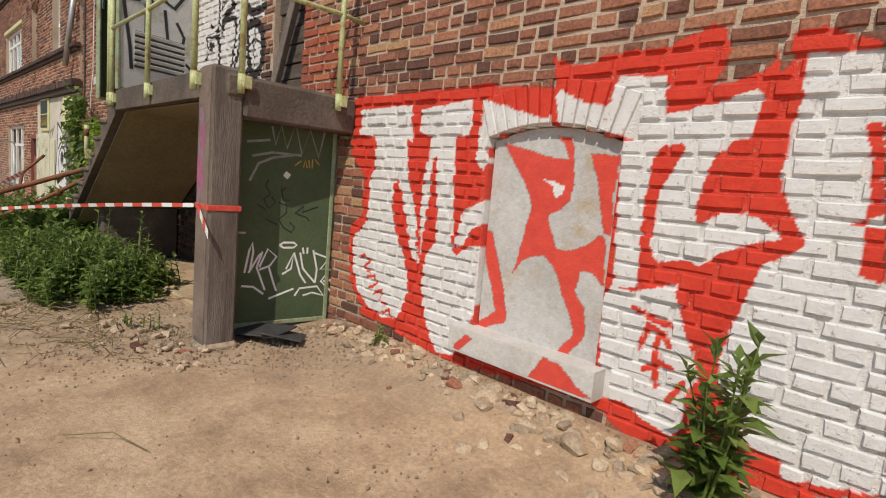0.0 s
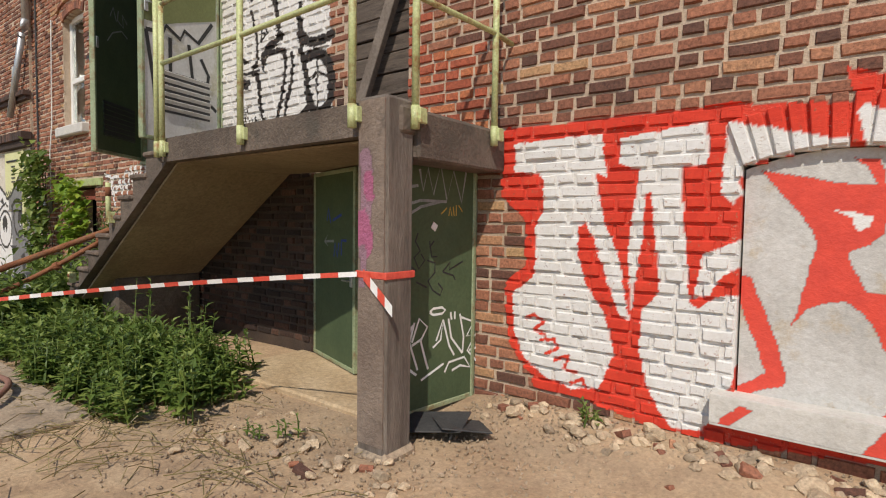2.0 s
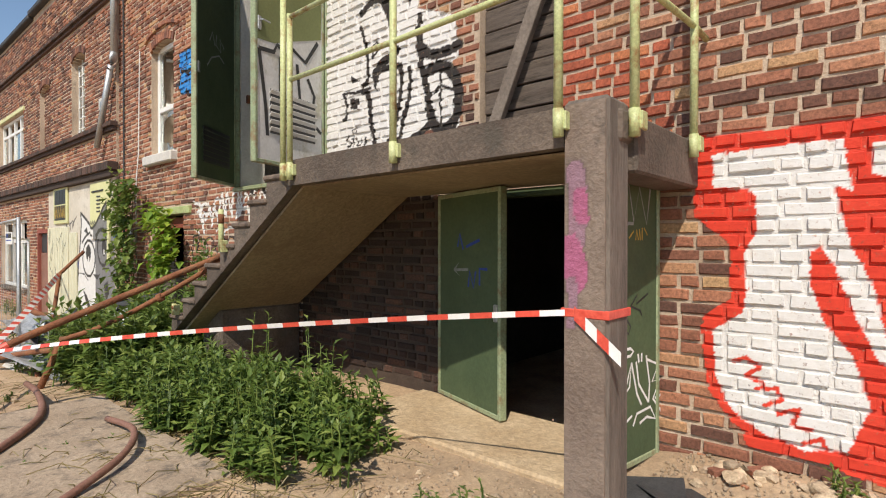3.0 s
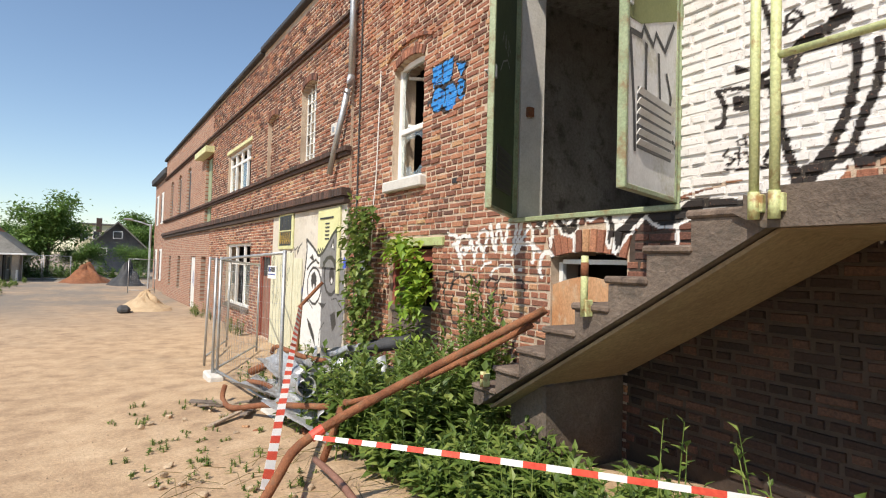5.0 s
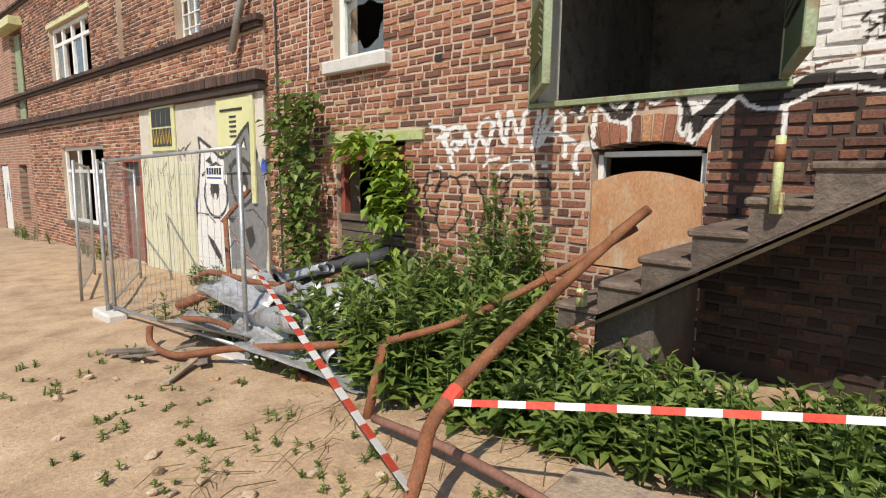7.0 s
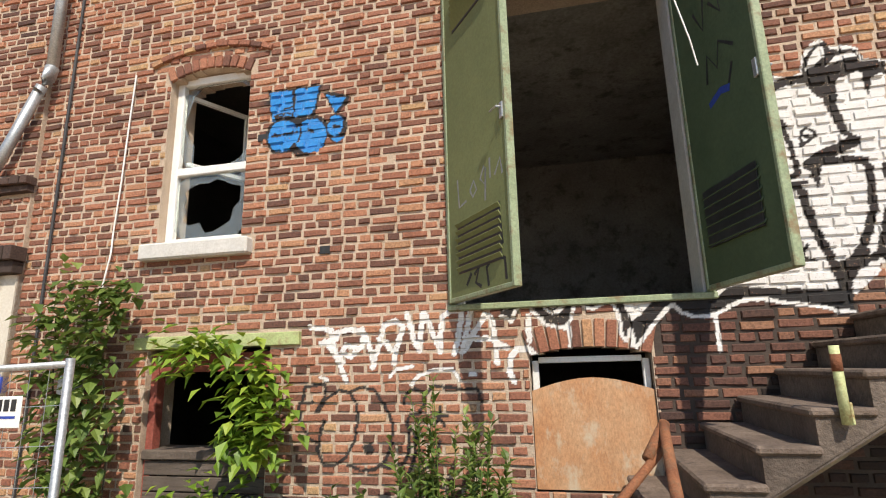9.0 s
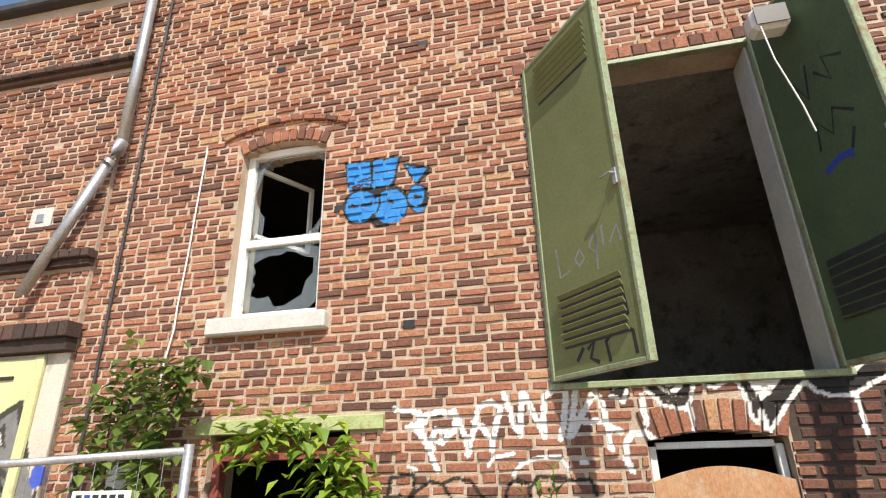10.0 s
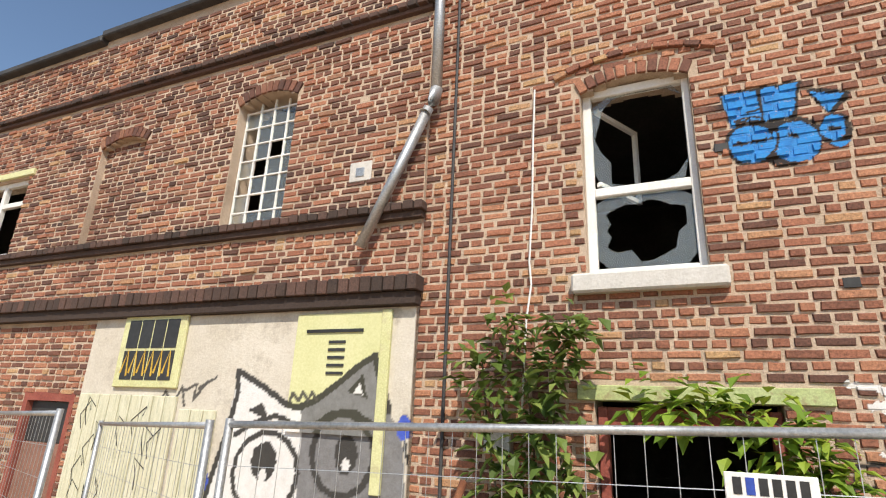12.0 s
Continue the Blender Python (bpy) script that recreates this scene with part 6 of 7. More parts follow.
for k in range(8):
    z = z0 + 0.012 + k * (z1 - z0 - 0.14) / 7
    part("glazing_bar", Shape().box(x0, x1, 0.132, 0.158, z - 0.01, z + 0.01, None, 0.003), WHITE_FRAME, an)
for i in range(4):
    for j in range(7):
        if rng2.random() < 0.82:
            xa, za = x0 + 0.03 + i * 0.21, z0 + 0.03 + j * 0.22
            p = part("pane", Shape().box(xa, xa + 0.19, 0.143, 0.147, za, za + 0.19), GLASS, an)
            p.visible_shadow = False
vent = thing("wall_vent", "small square vent set in white plaster", "vent", ANNEX)
part("plaster_patch", Shape().box(-0.86, -0.6, -0.012, 0.01, 3.78, 4.0, None, 0.006), SILL_MAT, vent)
part("grille", Shape().box(-0.78, -0.68, -0.02, 0.0, 3.83, 3.93, None, 0.004), GALV, vent)

panel = thing("plaster_front", "patched plaster front with a sprayed cat, doors and a yellow window", "plaster panel", ANNEX)
painted_panel("plaster", -4.25, 0.0, -0.01, 0.1, -0.6, 2.46, PLASTER, CAT, panel, 0.017)
tagged(painted_panel("yellow_door", -1.25, -0.32, -0.045, -0.012, 1.35, 2.42, YELLOW_DOOR, CAT, panel, 0.015), "yellow painted door head")
part("yellow_strip", Shape().box(-0.32, -0.22, -0.05, -0.012, 0.9, 2.44, None, 0.006), YELLOW_PAINT, panel)
part("door_top_bar", Shape().box(-1.12, -0.5, -0.06, -0.045, 2.24, 2.27), SPRAY_BLACK, panel)
for k in range(5):
    # slits are near-black strips, their shade only coloured on
    part("vent_slit", Shape().box(-0.86, -0.68, -0.056, -0.044, 1.86 + 0.07 * k, 1.885 + 0.07 * k), DARK_OPENING, panel)
yw = part("yellow_window", Shape().box(-3.7, -2.72, -0.05, -0.012, 1.7, 2.5, None, 0.008), YELLOW_PAINT, panel, "yellow wooden window")
for i in range(4):
    for j in range(2):
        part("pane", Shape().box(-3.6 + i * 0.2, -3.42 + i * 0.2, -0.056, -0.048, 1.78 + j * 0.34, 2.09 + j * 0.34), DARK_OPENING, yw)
gt = Shape()
for k in range(6):
    gt.ribbon([(-3.6 + 0.13 * k, 1.85), (-3.53 + 0.13 * k, 2.1), (-3.5 + 0.13 * k, 1.82)], 0.03, -0.058)
part("yellow_tag", gt, SPRAY_YELLOW, yw)
for k in range(9):
    x = -4.2 + 0.17 * k
    part("door_board", Shape().box(x, x + 0.155, -0.045, -0.012, -0.5, 1.62, None, 0.006), CREAM, panel)
for k in range(3):
    x = -2.62 + 0.17 * k
    part("door_board", Shape().box(x, x + 0.155, -0.04, -0.012, -0.5, 1.5, None, 0.006), CREAM, panel)
for k in range(14):
    x, z = -4.1 + rng2.random() * 1.2, -0.2 + rng2.random() * 1.5
    part("scribble", Shape().ribbon([(x, z), (x + rng2.uniform(-0.1, 0.1), z + 0.15), (x + rng2.uniform(-0.1, 0.15), z + 0.3), (x + 0.1, z + 0.2)], 0.012, -0.049), SPRAY_BLACK, panel)

bd = thing("door_1", "brown wooden workshop door", "door", ANNEX, kind="structure")
part("door_frame", Shape().box(-5.3, -5.22, 0.0, 0.12, -0.45, 1.62).box(-4.43, -4.35, 0.0, 0.12, -0.45, 1.62).box(-5.22, -4.43, 0.0, 0.12, 1.52, 1.62), RED_WOOD, bd)
part("door_leaf", Shape().box(-5.21, -4.44, 0.06, 0.1, -0.45, 1.05, None, 0.006), BROWN_DOOR, bd)
# flat sheet coloured as the dark inside above the leaf
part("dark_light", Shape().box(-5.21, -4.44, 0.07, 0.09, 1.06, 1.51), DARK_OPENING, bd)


def light_window(name, x0, x1, z0, z1, n, label):
    w = thing(name, label, "window", ANNEX, kind="structure")
    for k in range(n + 1):
        x = x0 + k * (x1 - x0 - 0.08) / n
        part("frame_post", Shape().box(x, x + 0.08, 0.08, 0.15, z0, z1, None, 0.006), WHITE_FRAME, w)
    for z in (z0, z0 + (z1 - z0) * 0.66, z1 - 0.08):
        part("frame_bar", Shape().box(x0, x1, 0.085, 0.148, z, z + 0.08, None, 0.006), WHITE_FRAME, w)
    for k in range(n):
        x = x0 + k * (x1 - x0 - 0.08) / n
        if k % 2 == 0:
            p = part("pane", Shape().box(x + 0.08, x + (x1 - x0) / n, 0.11, 0.114, z0 + 0.08, z0 + (z1 - z0) * 0.66), GLASS, w)
            p.visible_shadow = False
    part("sill", Shape().box(x0 - 0.05, x1 + 0.05, -0.06, 0.1, z0 - 0.09, z0 - 0.004, None, 0.01), CONCRETE, w)
    return w


light_window("window_6", -9.4, -6.6, 3.46, 4.72, 4, "white four-light window on the upper floor")
light_window("window_7", -9.2, -6.3, 0.1, 1.9, 3, "white ground-floor window with broken panes")
ylt = Shape().box(-9.5, -6.5, -0.03, 0.02, 4.73, 4.83, ANNEX, 0.006)
solid("window_lintel", ylt, YELLOW_PAINT, "yellow steel lintel over the upper window", "lintel", kind="structure")
hd = thing("door_2", "green loading hatch under a yellow beam on the upper floor", "door", ANNEX, kind="structure")
part("door_leaf", Shape().box(-13.15, -12.6, 0.1, 0.15, 2.72, 5.15, None, 0.01), GREEN_EDGE, hd)
part("beam", Shape().box(-13.9, -11.7, -0.3, 0.02, 5.2, 5.42, None, 0.01), YELLOW_PAINT, hd)
part("sill", Shape().box(-13.3, -11.8, -0.15, 0.3, 2.64, 2.7, None, 0.01), CONCRETE, hd)
wd = thing("door_3", "white painted door standing in the workshop wall", "door", ANNEX, kind="structure")
part("door_leaf", Shape().box(-15.85, -14.85, 0.05, 0.1, -0.6, 1.48, None, 0.01), WHITE_FRAME, wd)
part("blue_tag", Shape().ribbon([(-15.5, 0.4), (-15.3, 0.9), (-15.1, 0.3)], 0.08, 0.045), SPRAY_BLUE, wd)
for k in range(3):
    sl = thing("window_8", "slender arched white window of the workshop", "window", ANNEX, kind="structure")
    part("frame", Shape().box(-22.95 + 2.7 * k, -22.05 + 2.7 * k, 0.1, 0.16, 3.42, 5.28, None, 0.01), WHITE_FRAME, sl)
    part("pane", Shape().box(-22.85 + 2.7 * k, -22.4 + 2.7 * k, 0.085, 0.1, 3.5, 5.2, None, 0.004), DARK_OPENING, sl)

# ---- rainwater pipe and wires ----
dp = thing("downpipe", "broken galvanised rainwater pipe leaning across the wall", "pipe")
part("upper_pipe", Shape().tube([(-1.3, -0.12, 7.1), (-1.27, -0.12, 4.6)], 0.055, 12), GALV, dp, smooth=True)
part("elbow", Shape().tube([(-1.27, -0.12, 4.64), (-1.29, -0.13, 4.5), (-1.36, -0.16, 4.36)], 0.062, 12), GALV, dp, smooth=True)
part("lower_pipe", Shape().tube([(-1.33, -0.15, 4.42), (-1.95, -0.2, 3.03)], 0.052, 12), GALV, dp, smooth=True)
wire = solid("wall_cable", Shape().tube([(-0.3, -0.03, 4.45), (-0.32, -0.03, 3.9), (-0.33, -0.035, 3.3), (-0.36, -0.03, 2.8), (-0.34, -0.05, 2.6), (-0.38, -0.06, 2.3), (-0.42, -0.05, 1.6)], 0.009, 5), WHITE_FRAME, "thin white cable running down the bricks", "cable")
vp = solid("drain_line", Shape().tube([(-1.1, -0.02, 7.0), (-1.1, -0.02, -0.3)], 0.015, 6), BLACK_SHEET, "thin dark conductor running down the wall joint", "cable")
mb = thing("meter_box", "small grey box on the brick wall", "box")
part("case", Shape().box(-0.72, -0.5, -0.09, 0.0, 1.28, 1.5, None, 0.01), GALV, mb)
# missing bricks: shade of each hole painted as a thin black block
for x, z in ((1.8, 2.49), (1.15, 3.6), (0.42, 5.3), (1.95, 5.3)):
    solid("hole_shade", Shape().box(x - 0.05, x + 0.05, -0.009, 0.0, z - 0.035, z + 0.035, None, 0.004), SPRAY_BLACK, "flat black patch for the shade of a missing brick", "hole", kind="structure")

# ---- rusty fallen handrail ----
hr = thing("rusty_handrail", "bent rusty handrail pipes fallen against the stair", "pipe")


def curve_path(pts, n=5):
    """A smooth line through the points."""
    p = [Vector(q) for q in pts]
    out = []
    for i in range(len(p) - 1):
        a, b, c, d = p[max(i - 1, 0)], p[i], p[i + 1], p[min(i + 2, len(p) - 1)]
        for k in range(n):
            t = k / n
            out.append(0.5 * ((2 * b) + (c - a) * t + (2 * a - 5 * b + 4 * c - d) * t * t + (3 * b - a - 3 * c + d) * t ** 3))
    return out + [p[-1]]


part("long_pipe", Shape().tube(curve_path([(4.24, -0.82, 1.14), (4.16, -1.6, 0.82), (4.12, -2.5, 0.45), (4.17, -2.74, 0.24), (4.21, -2.94, -0.09)]), 0.029, 10), RUST, hr, smooth=True)
part("short_pipe", Shape().tube(curve_path([(4.22, -0.9, 1.04), (3.85, -1.25, 0.74), (3.45, -1.62, 0.46), (3.08, -1.89, 0.31)], 4), 0.024, 10), RUST, hr, smooth=True)
part("bent_leg", Shape().tube([(3.1, -1.88, 0.32), (3.05, -1.9, 0.28), (3.05, -1.96, 0.08), (3.09, -2.09, -0.2)], 0.031, 10), RUST, hr, smooth=True)
part("upper_sleeve", Shape().tube([(4.25, -0.8, 1.15), (4.12, -0.98, 0.99)], 0.031, 10), RUST, hr, smooth=True)
part("clamp", Shape().tube([(3.86, -1.24, 0.74), (3.83, -1.27, 0.72)], 0.042, 10), RUST, hr)
lp = thing("rusty_pipe", "long rusty pipe lying bent on the dirt", "pipe")
part("tube", Shape().tube(curve_path([(3.3, -2.2, -0.02), (4.0, -2.25, 0.03), (4.8, -2.4, 0.05), (5.4, -2.75, 0.04), (5.8, -3.1, 0.01)]), 0.024, 9), BROWN_DOOR, lp, smooth=True)
mh = thing("rusty_plate", "curved rusty iron rim lying in the dirt", "scrap iron")
part("rim", Shape().tube(curve_path([(6.4, -2.7, 0.03), (6.1, -2.3, 0.08), (5.7, -2.1, 0.09), (5.2, -2.1, 0.05)]), 0.02, 8), BROWN_DOOR, mh, smooth=True)

# ---- barrier tapes ----


def tape(name, label, a, b, sag, width=0.048, stripe=0.12, twist=0.3, lean0=0.1):
    t = thing(name, label, "barrier tape", group="barrier tapes")
    a, b = Vector(a), Vector(b)
    L = (b - a).length
    n = int(L / stripe)
    for k in range(n):
        pts = []
        for u in (k / n, (k + 0.5) / n, (k + 1) / n):
            p = a.lerp(b, u) - Vector((0, 0, sag * 4 * u * (1 - u)))
            lean = twist * math.sin(u * 5.0) + lean0
            s = Vector((0.5 * math.sin(lean), -math.sin(lean), math.cos(lean))) * width / 2
            pts.append((p + s, p - s))
        sh = Shape()
        d = Vector((0, 0.0015, 0))
        vs = [q for pr in pts for q in pr] + [q + d for pr in pts for q in pr]
        fs = [(0, 1, 3, 2), (2, 3, 5, 4), (6, 8, 9, 7), (8, 10, 11, 9), (0, 2, 8, 6), (2, 4, 10, 8), (1, 7, 9, 3), (3, 9, 11, 5)]
        sh.quad_faces(vs, fs)
        part("stripe", sh, TAPE_RED if k % 2 else TAPE_WHITE, t)
    return t


tape("barrier_tape", "red and white barrier tape tied to the post", (8.2, -1.225, 0.95), (4.12, -2.53, 0.43), -0.04, 0.027, 0.11, 0.3, 0.0)
tape("barrier_tape", "red and white tape slanting to the scrap heap", (4.18, -2.8, 0.2), (-0.55, -1.1, 0.78), 0.03, 0.075, 0.12, 0.3, 1.1)
kn = thing("tape_knot", "wrapped end of barrier tape round the post", "barrier tape")
part("band", Shape().box(8.168, 8.392, -1.207, -0.978, 0.93, 0.968, None, 0.004), TAPE_RED, kn)
for k in range(4):
    a = Vector((8.24, -1.215, 0.95)).lerp(Vector((8.45, -1.22, 0.78)), k / 4)
    b = Vector((8.24, -1.215, 0.95)).lerp(Vector((8.45, -1.22, 0.78)), (k + 1) / 4)
    part("loose_end", Shape().quad_faces([a + Vector((0, 0, 0.03)), b + Vector((0, 0, 0.03)), b - Vector((0, 0, 0.03)), a - Vector((0, 0, 0.03))], [(0, 1, 2, 3)]), TAPE_WHITE if k % 2 else TAPE_RED, kn)
part("pipe_wrap", Shape().tube([(4.121, -2.46, 0.466), (4.122, -2.53, 0.43)], 0.034, 10), TAPE_RED, kn)

# ---- site fence ----


def fence_panel(p, q, h, lean=0.0, wires=True, label="galvanised mesh site fence panel on concrete feet"):
    f = thing("site_fence", label, "fence", group="site fences")
    p, q = Vector(p), Vector(q)
    up = Vector((0, lean, h))
    for e in (p, q):
        part("post", Shape().tube([e - Vector((0, 0, 0.05)), e + up], 0.021, 10), GALV, f, smooth=True)
    part("top_rail", Shape().tube([p + up * 0.985, q + up * 0.985], 0.018, 8), GALV, f, smooth=True)
    part("bottom_rail", Shape().tube([p + up * 0.08, q + up * 0.08], 0.018, 8), GALV, f, smooth=True)
    w = Shape()
    n = int((q - p).length / 0.105)
    for k in range(1, n):
        a = p.lerp(q, k / n)
        w.tube([a + up * 0.08, a + up * 0.985], 0.0018, 3, False)
    for k in range(1, 9):
        w.tube([p + up * (0.08 + 0.1 * k), q + up * (0.08 + 0.1 * k)], 0.0018, 3, False)
    tagged(part("wire_mesh", w, GALV, f), kind="stuff")
    return f


fence_panel((1.38, -1.92, -0.27), (-1.34, -2.07, -0.36), 1.84)
fence_panel((-2.9, -2.0, -0.42), (-5.2, -1.2, -0.48), 1.9, 0.03)
fence_panel((-1.42, -2.12, -0.37), (-4.2, -0.8, -0.47), 1.84)
for x, y in ((-1.35, -2.1), (1.32, -1.91)):
    ft = thing("concrete_block", "concrete foot block of the site fence", "concrete block")
    part("block", Shape().box(x - 0.35, x + 0.2, y - 0.11, y + 0.11, ground_z(x) - 0.04, ground_z(x) + (0.09 if x < 0 else 0.02), None, 0.025), SILL_MAT, ft)
sg = thing("fence_sign", "small white company sign wired to the fence", "sign")
m = Matrix.Translation((1.01, -1.95, 1.32)) @ Matrix.Rotation(radians(3.4), 4, "Z")
part("plate", Shape().box(-0.14, 0.14, -0.004, 0.004, -0.075, 0.075, m, 0.003), WHITE_FRAME, sg)
for k in range(6):
    part("lettering_bar", Shape().box(-0.115 + 0.04 * k, -0.088 + 0.04 * k, -0.0065, -0.004, 0.005, 0.06, m), SPRAY_BLUE if k == 1 else SPRAY_BLACK, sg)
part("subline_bar", Shape().box(-0.115, 0.115, -0.0065, -0.004, -0.03, -0.018, m), SPRAY_BLUE, sg)

# ---- heap of scrap metal ----


def bent_sheet(c, length, width, curl, rz, ry, mat, name, label):
    """A rolled or crumpled length of sheet metal, 3 mm thick."""
    t = thing(name, label, "scrap metal", Matrix.Translation(c) @ Euler((rng2.uniform(-0.4, 0.4), ry, rz)).to_matrix().to_4x4(), "scrap metal")
    n, mseg = 14, 7
    outer, fs = [], []
    for lay in (0.0, 0.004):
        for i in range(mseg + 1):
            for k in range(n + 1):
                a = (k / n - 0.5) * curl
                r = width / max(curl, 0.4) * (1 + 0.16 * noise.noise((i * 0.7 + c[0] * 9, k * 0.5, lay + c[1] * 7))) - lay
                outer.append((i / mseg * length - length / 2, r * math.sin(a), r * (1 - math.cos(a)) + 0.04 * noise.noise((i * 0.6, k * 0.4, c[0] * 5))))
    o = (mseg + 1) * (n + 1)
    for lay in (0, 1):
        for i in range(mseg):
            for k in range(n):
                q = lay * o + i * (n + 1) + k
                fs.append((q, q + n + 1, q + n + 2, q + 1))
    for k in range(n):
        fs += [(k, k + 1, o + k + 1, o + k), (mseg * (n + 1) + k, mseg * (n + 1) + k + 1, o + mseg * (n + 1) + k + 1, o + mseg * (n + 1) + k)]
    part("sheet", Shape().quad_faces(outer, fs), mat, t, smooth=True)
    return t


for k in range(30):
    x = rng2.uniform(-0.1, 2.2)
    y = -1.25 + rng2.uniform(-0.6, 0.55)
    near = 1 - min(1, abs(x - 0.95) / 1.5)
    z = ground_z(x) + 0.1 + rng2.uniform(0.0, 0.5) * near
    curl = rng2.choice([1.2, 2.6, 4.5, 5.8])
    bent_sheet((x, y, z), rng2.uniform(0.5, 1.3), rng2.uniform(0.3, 0.6), curl, rng2.uniform(-0.8, 0.8), rng2.uniform(-0.3, 0.3), SHEET if k % 7 else BLACK_SHEET, "scrap_sheet", "crumpled grey sheet metal duct on the scrap heap" if k % 7 else "torn black roofing felt on the scrap heap")
for k, (pts, r) in enumerate([
    ([(0.2, -2.25, -0.1), (0.35, -2.3, -0.22), (0.9, -2.3, -0.2), (1.5, -2.1, -0.05), (2.2, -1.9, 0.08), (2.5, -1.7, 0.12)], 0.03),
    ([(0.55, -1.45, -0.25), (0.2, -1.4, -0.05), (-0.2, -1.25, 0.16), (-0.58, -1.08, 0.8)], 0.028),
    ([(-0.62, -1.1, 0.76), (-0.6, -0.75, 1.14)], 0.026),
    ([(-0.5, -1.5, 0.15), (0.1, -1.6, 0.32), (0.8, -1.5, 0.3), (1.2, -1.35, 0.3)], 0.032),
    ([(0.3, -2.0, -0.05), (0.9, -1.9, 0.0), (1.6, -1.8, -0.15), (2.2, -1.9, -0.18)], 0.028),
    ([(0.0, -1.9, 0.0), (0.5, -1.6, 0.25)], 0.05)]):
    t = thing("rusty_pipe", "bent rusty pipe in the scrap heap", "pipe", group="scrap pipes")
    part("tube", Shape().tube(curve_path(pts, 4), r, 9), RUST, t, smooth=True)
for k in range(7):
    x, y = rng2.uniform(0.4, 1.4), rng2.uniform(-2.55, -2.1)
    t = thing("lumber_scrap", "splintered pale board on the dirt", "board", Matrix.Translation((x, y, ground_z(x) + 0.04)) @ Euler((rng2.uniform(-0.2, 0.2), rng2.uniform(-0.25, 0.1), rng2.uniform(-1.2, 1.2))).to_matrix().to_4x4(), "board scraps")
    part("plank", Shape().box(-0.22, 0.22, -0.04, 0.04, -0.012, 0.012, None, 0.004), TREAD if k % 2 else PLANK_WOOD, t)

# ---- rubble ----


def stone_mesh(seed, flat=0.7):
    r = random.Random(seed)
    bm = bmesh.new()
    bmesh.ops.create_icosphere(bm, subdivisions=2, radius=1.0)
    cuts = [Vector((r.uniform(-1, 1), r.uniform(-1, 1), r.uniform(-1, 1))).normalized() for _ in range(7)]
    for v in bm.verts:
        p = v.co.copy()
        for c in cuts:
            d = p.dot(c) - r.uniform(0.55, 0.6)
            if d > 0:
                p -= c * d
        p *= 1 + 0.12 * noise.noise(p * 2.3 + Vector((seed, 0, 0)))
        v.co = (p.x, p.y * 0.8, p.z * flat)
    me = bpy.data.meshes.new("stone")
    bm.to_mesh(me)
    bm.free()
    me.materials.append(STONE)
    return me


STONES = [stone_mesh(k, 0.5 + 0.05 * (k % 5)) for k in range(8)]
bchunk = Shape().box(-1.0, 1.0, -0.5, 0.5, -0.3, 0.3, None, 0.06).mesh("brick_chunk", BRICK)
apply_paint(bchunk, [])


def heap_z(x, y):
    return ground_z(x) + (0.12 * max(0, 1 - abs(y + 0.15) / 0.55) * min(1, (x - 7.9) * 1.5) if x > 7.9 else 0)


rk = random.Random(21)
for k in range(430):
    if k < 310:
        x = rk.uniform(8.45, 12.2)
        y = -0.2 - abs(rk.gauss(0, 0.2)) * (0.6 + 0.25 * (x - 8.4) / 2)
        s = rk.uniform(0.02, 0.07) * (1.25 if rk.random() < 0.15 else 0.85)
    elif k < 380:
        x, y, s = rk.uniform(7.2, 8.7), -1.3 + rk.gauss(0, 0.2), rk.uniform(0.018, 0.055)
    else:
        x, y, s = rk.uniform(0.5, 6), rk.uniform(-3.4, -2.2), rk.uniform(0.015, 0.05)
    brick = rk.random() < 0.07
    ob = new("brick_chunk" if brick else "stone", bchunk if brick else rk.choice(STONES))
    ob.matrix_world = Matrix.LocRotScale((x, y, heap_z(x, y) + s * 0.25), Euler((rk.uniform(-0.5, 0.5), rk.uniform(-0.5, 0.5), rk.uniform(0, 6.3))), (s, s, s))
    tagged(ob, "broken piece of red brick on the dirt" if brick else "loose broken stone lying on the dirt", "brick" if brick else "stone", "rubble")
gv = Shape()
for k in range(6500):
    u = rk.random()
    if u < 0.5:
        x, y = rk.uniform(8.3, 12.2), -0.15 - abs(rk.gauss(0, 0.5))
    elif u < 0.75:
        x, y = rk.gauss(7.8, 0.8), rk.gauss(-1.4, 0.45)
    else:
        x, y = rk.uniform(-1, 12), rk.uniform(-4.2, -1.6)
    s = rk.uniform(0.003, 0.008) if u >= 0.75 else rk.uniform(0.004, 0.015)
    z = heap_z(x, y) + s * 0.4
    m = Matrix.LocRotScale((x, y, z), Euler((rk.uniform(0, 6), rk.uniform(0, 6), rk.uniform(0, 6))), (s, s * rk.uniform(0.6, 1), s * rk.uniform(0.4, 0.8)))
    gv.quad_faces([m @ Vector(p) for p in ((1, 0, 0), (-1, 0, 0), (0, 1, 0), (0, -1, 0), (0, 0, 1), (0, 0, -1))], [(0, 2, 4), (2, 1, 4), (1, 3, 4), (3, 0, 4), (2, 0, 5), (1, 2, 5), (3, 1, 5), (0, 3, 5)])
me = bpy.data.meshes.new("gravel")
me.from_pydata(gv.v, [], gv.f)
me.materials.append(STONE)
tagged(new("gravel", me), "loose gravel and grit scattered on the dirt", "gravel", kind="stuff")
fl = thing("torn_felt", "torn piece of black roofing felt by the door", "felt", Matrix.Translation((8.35, -0.75, 0.05)))
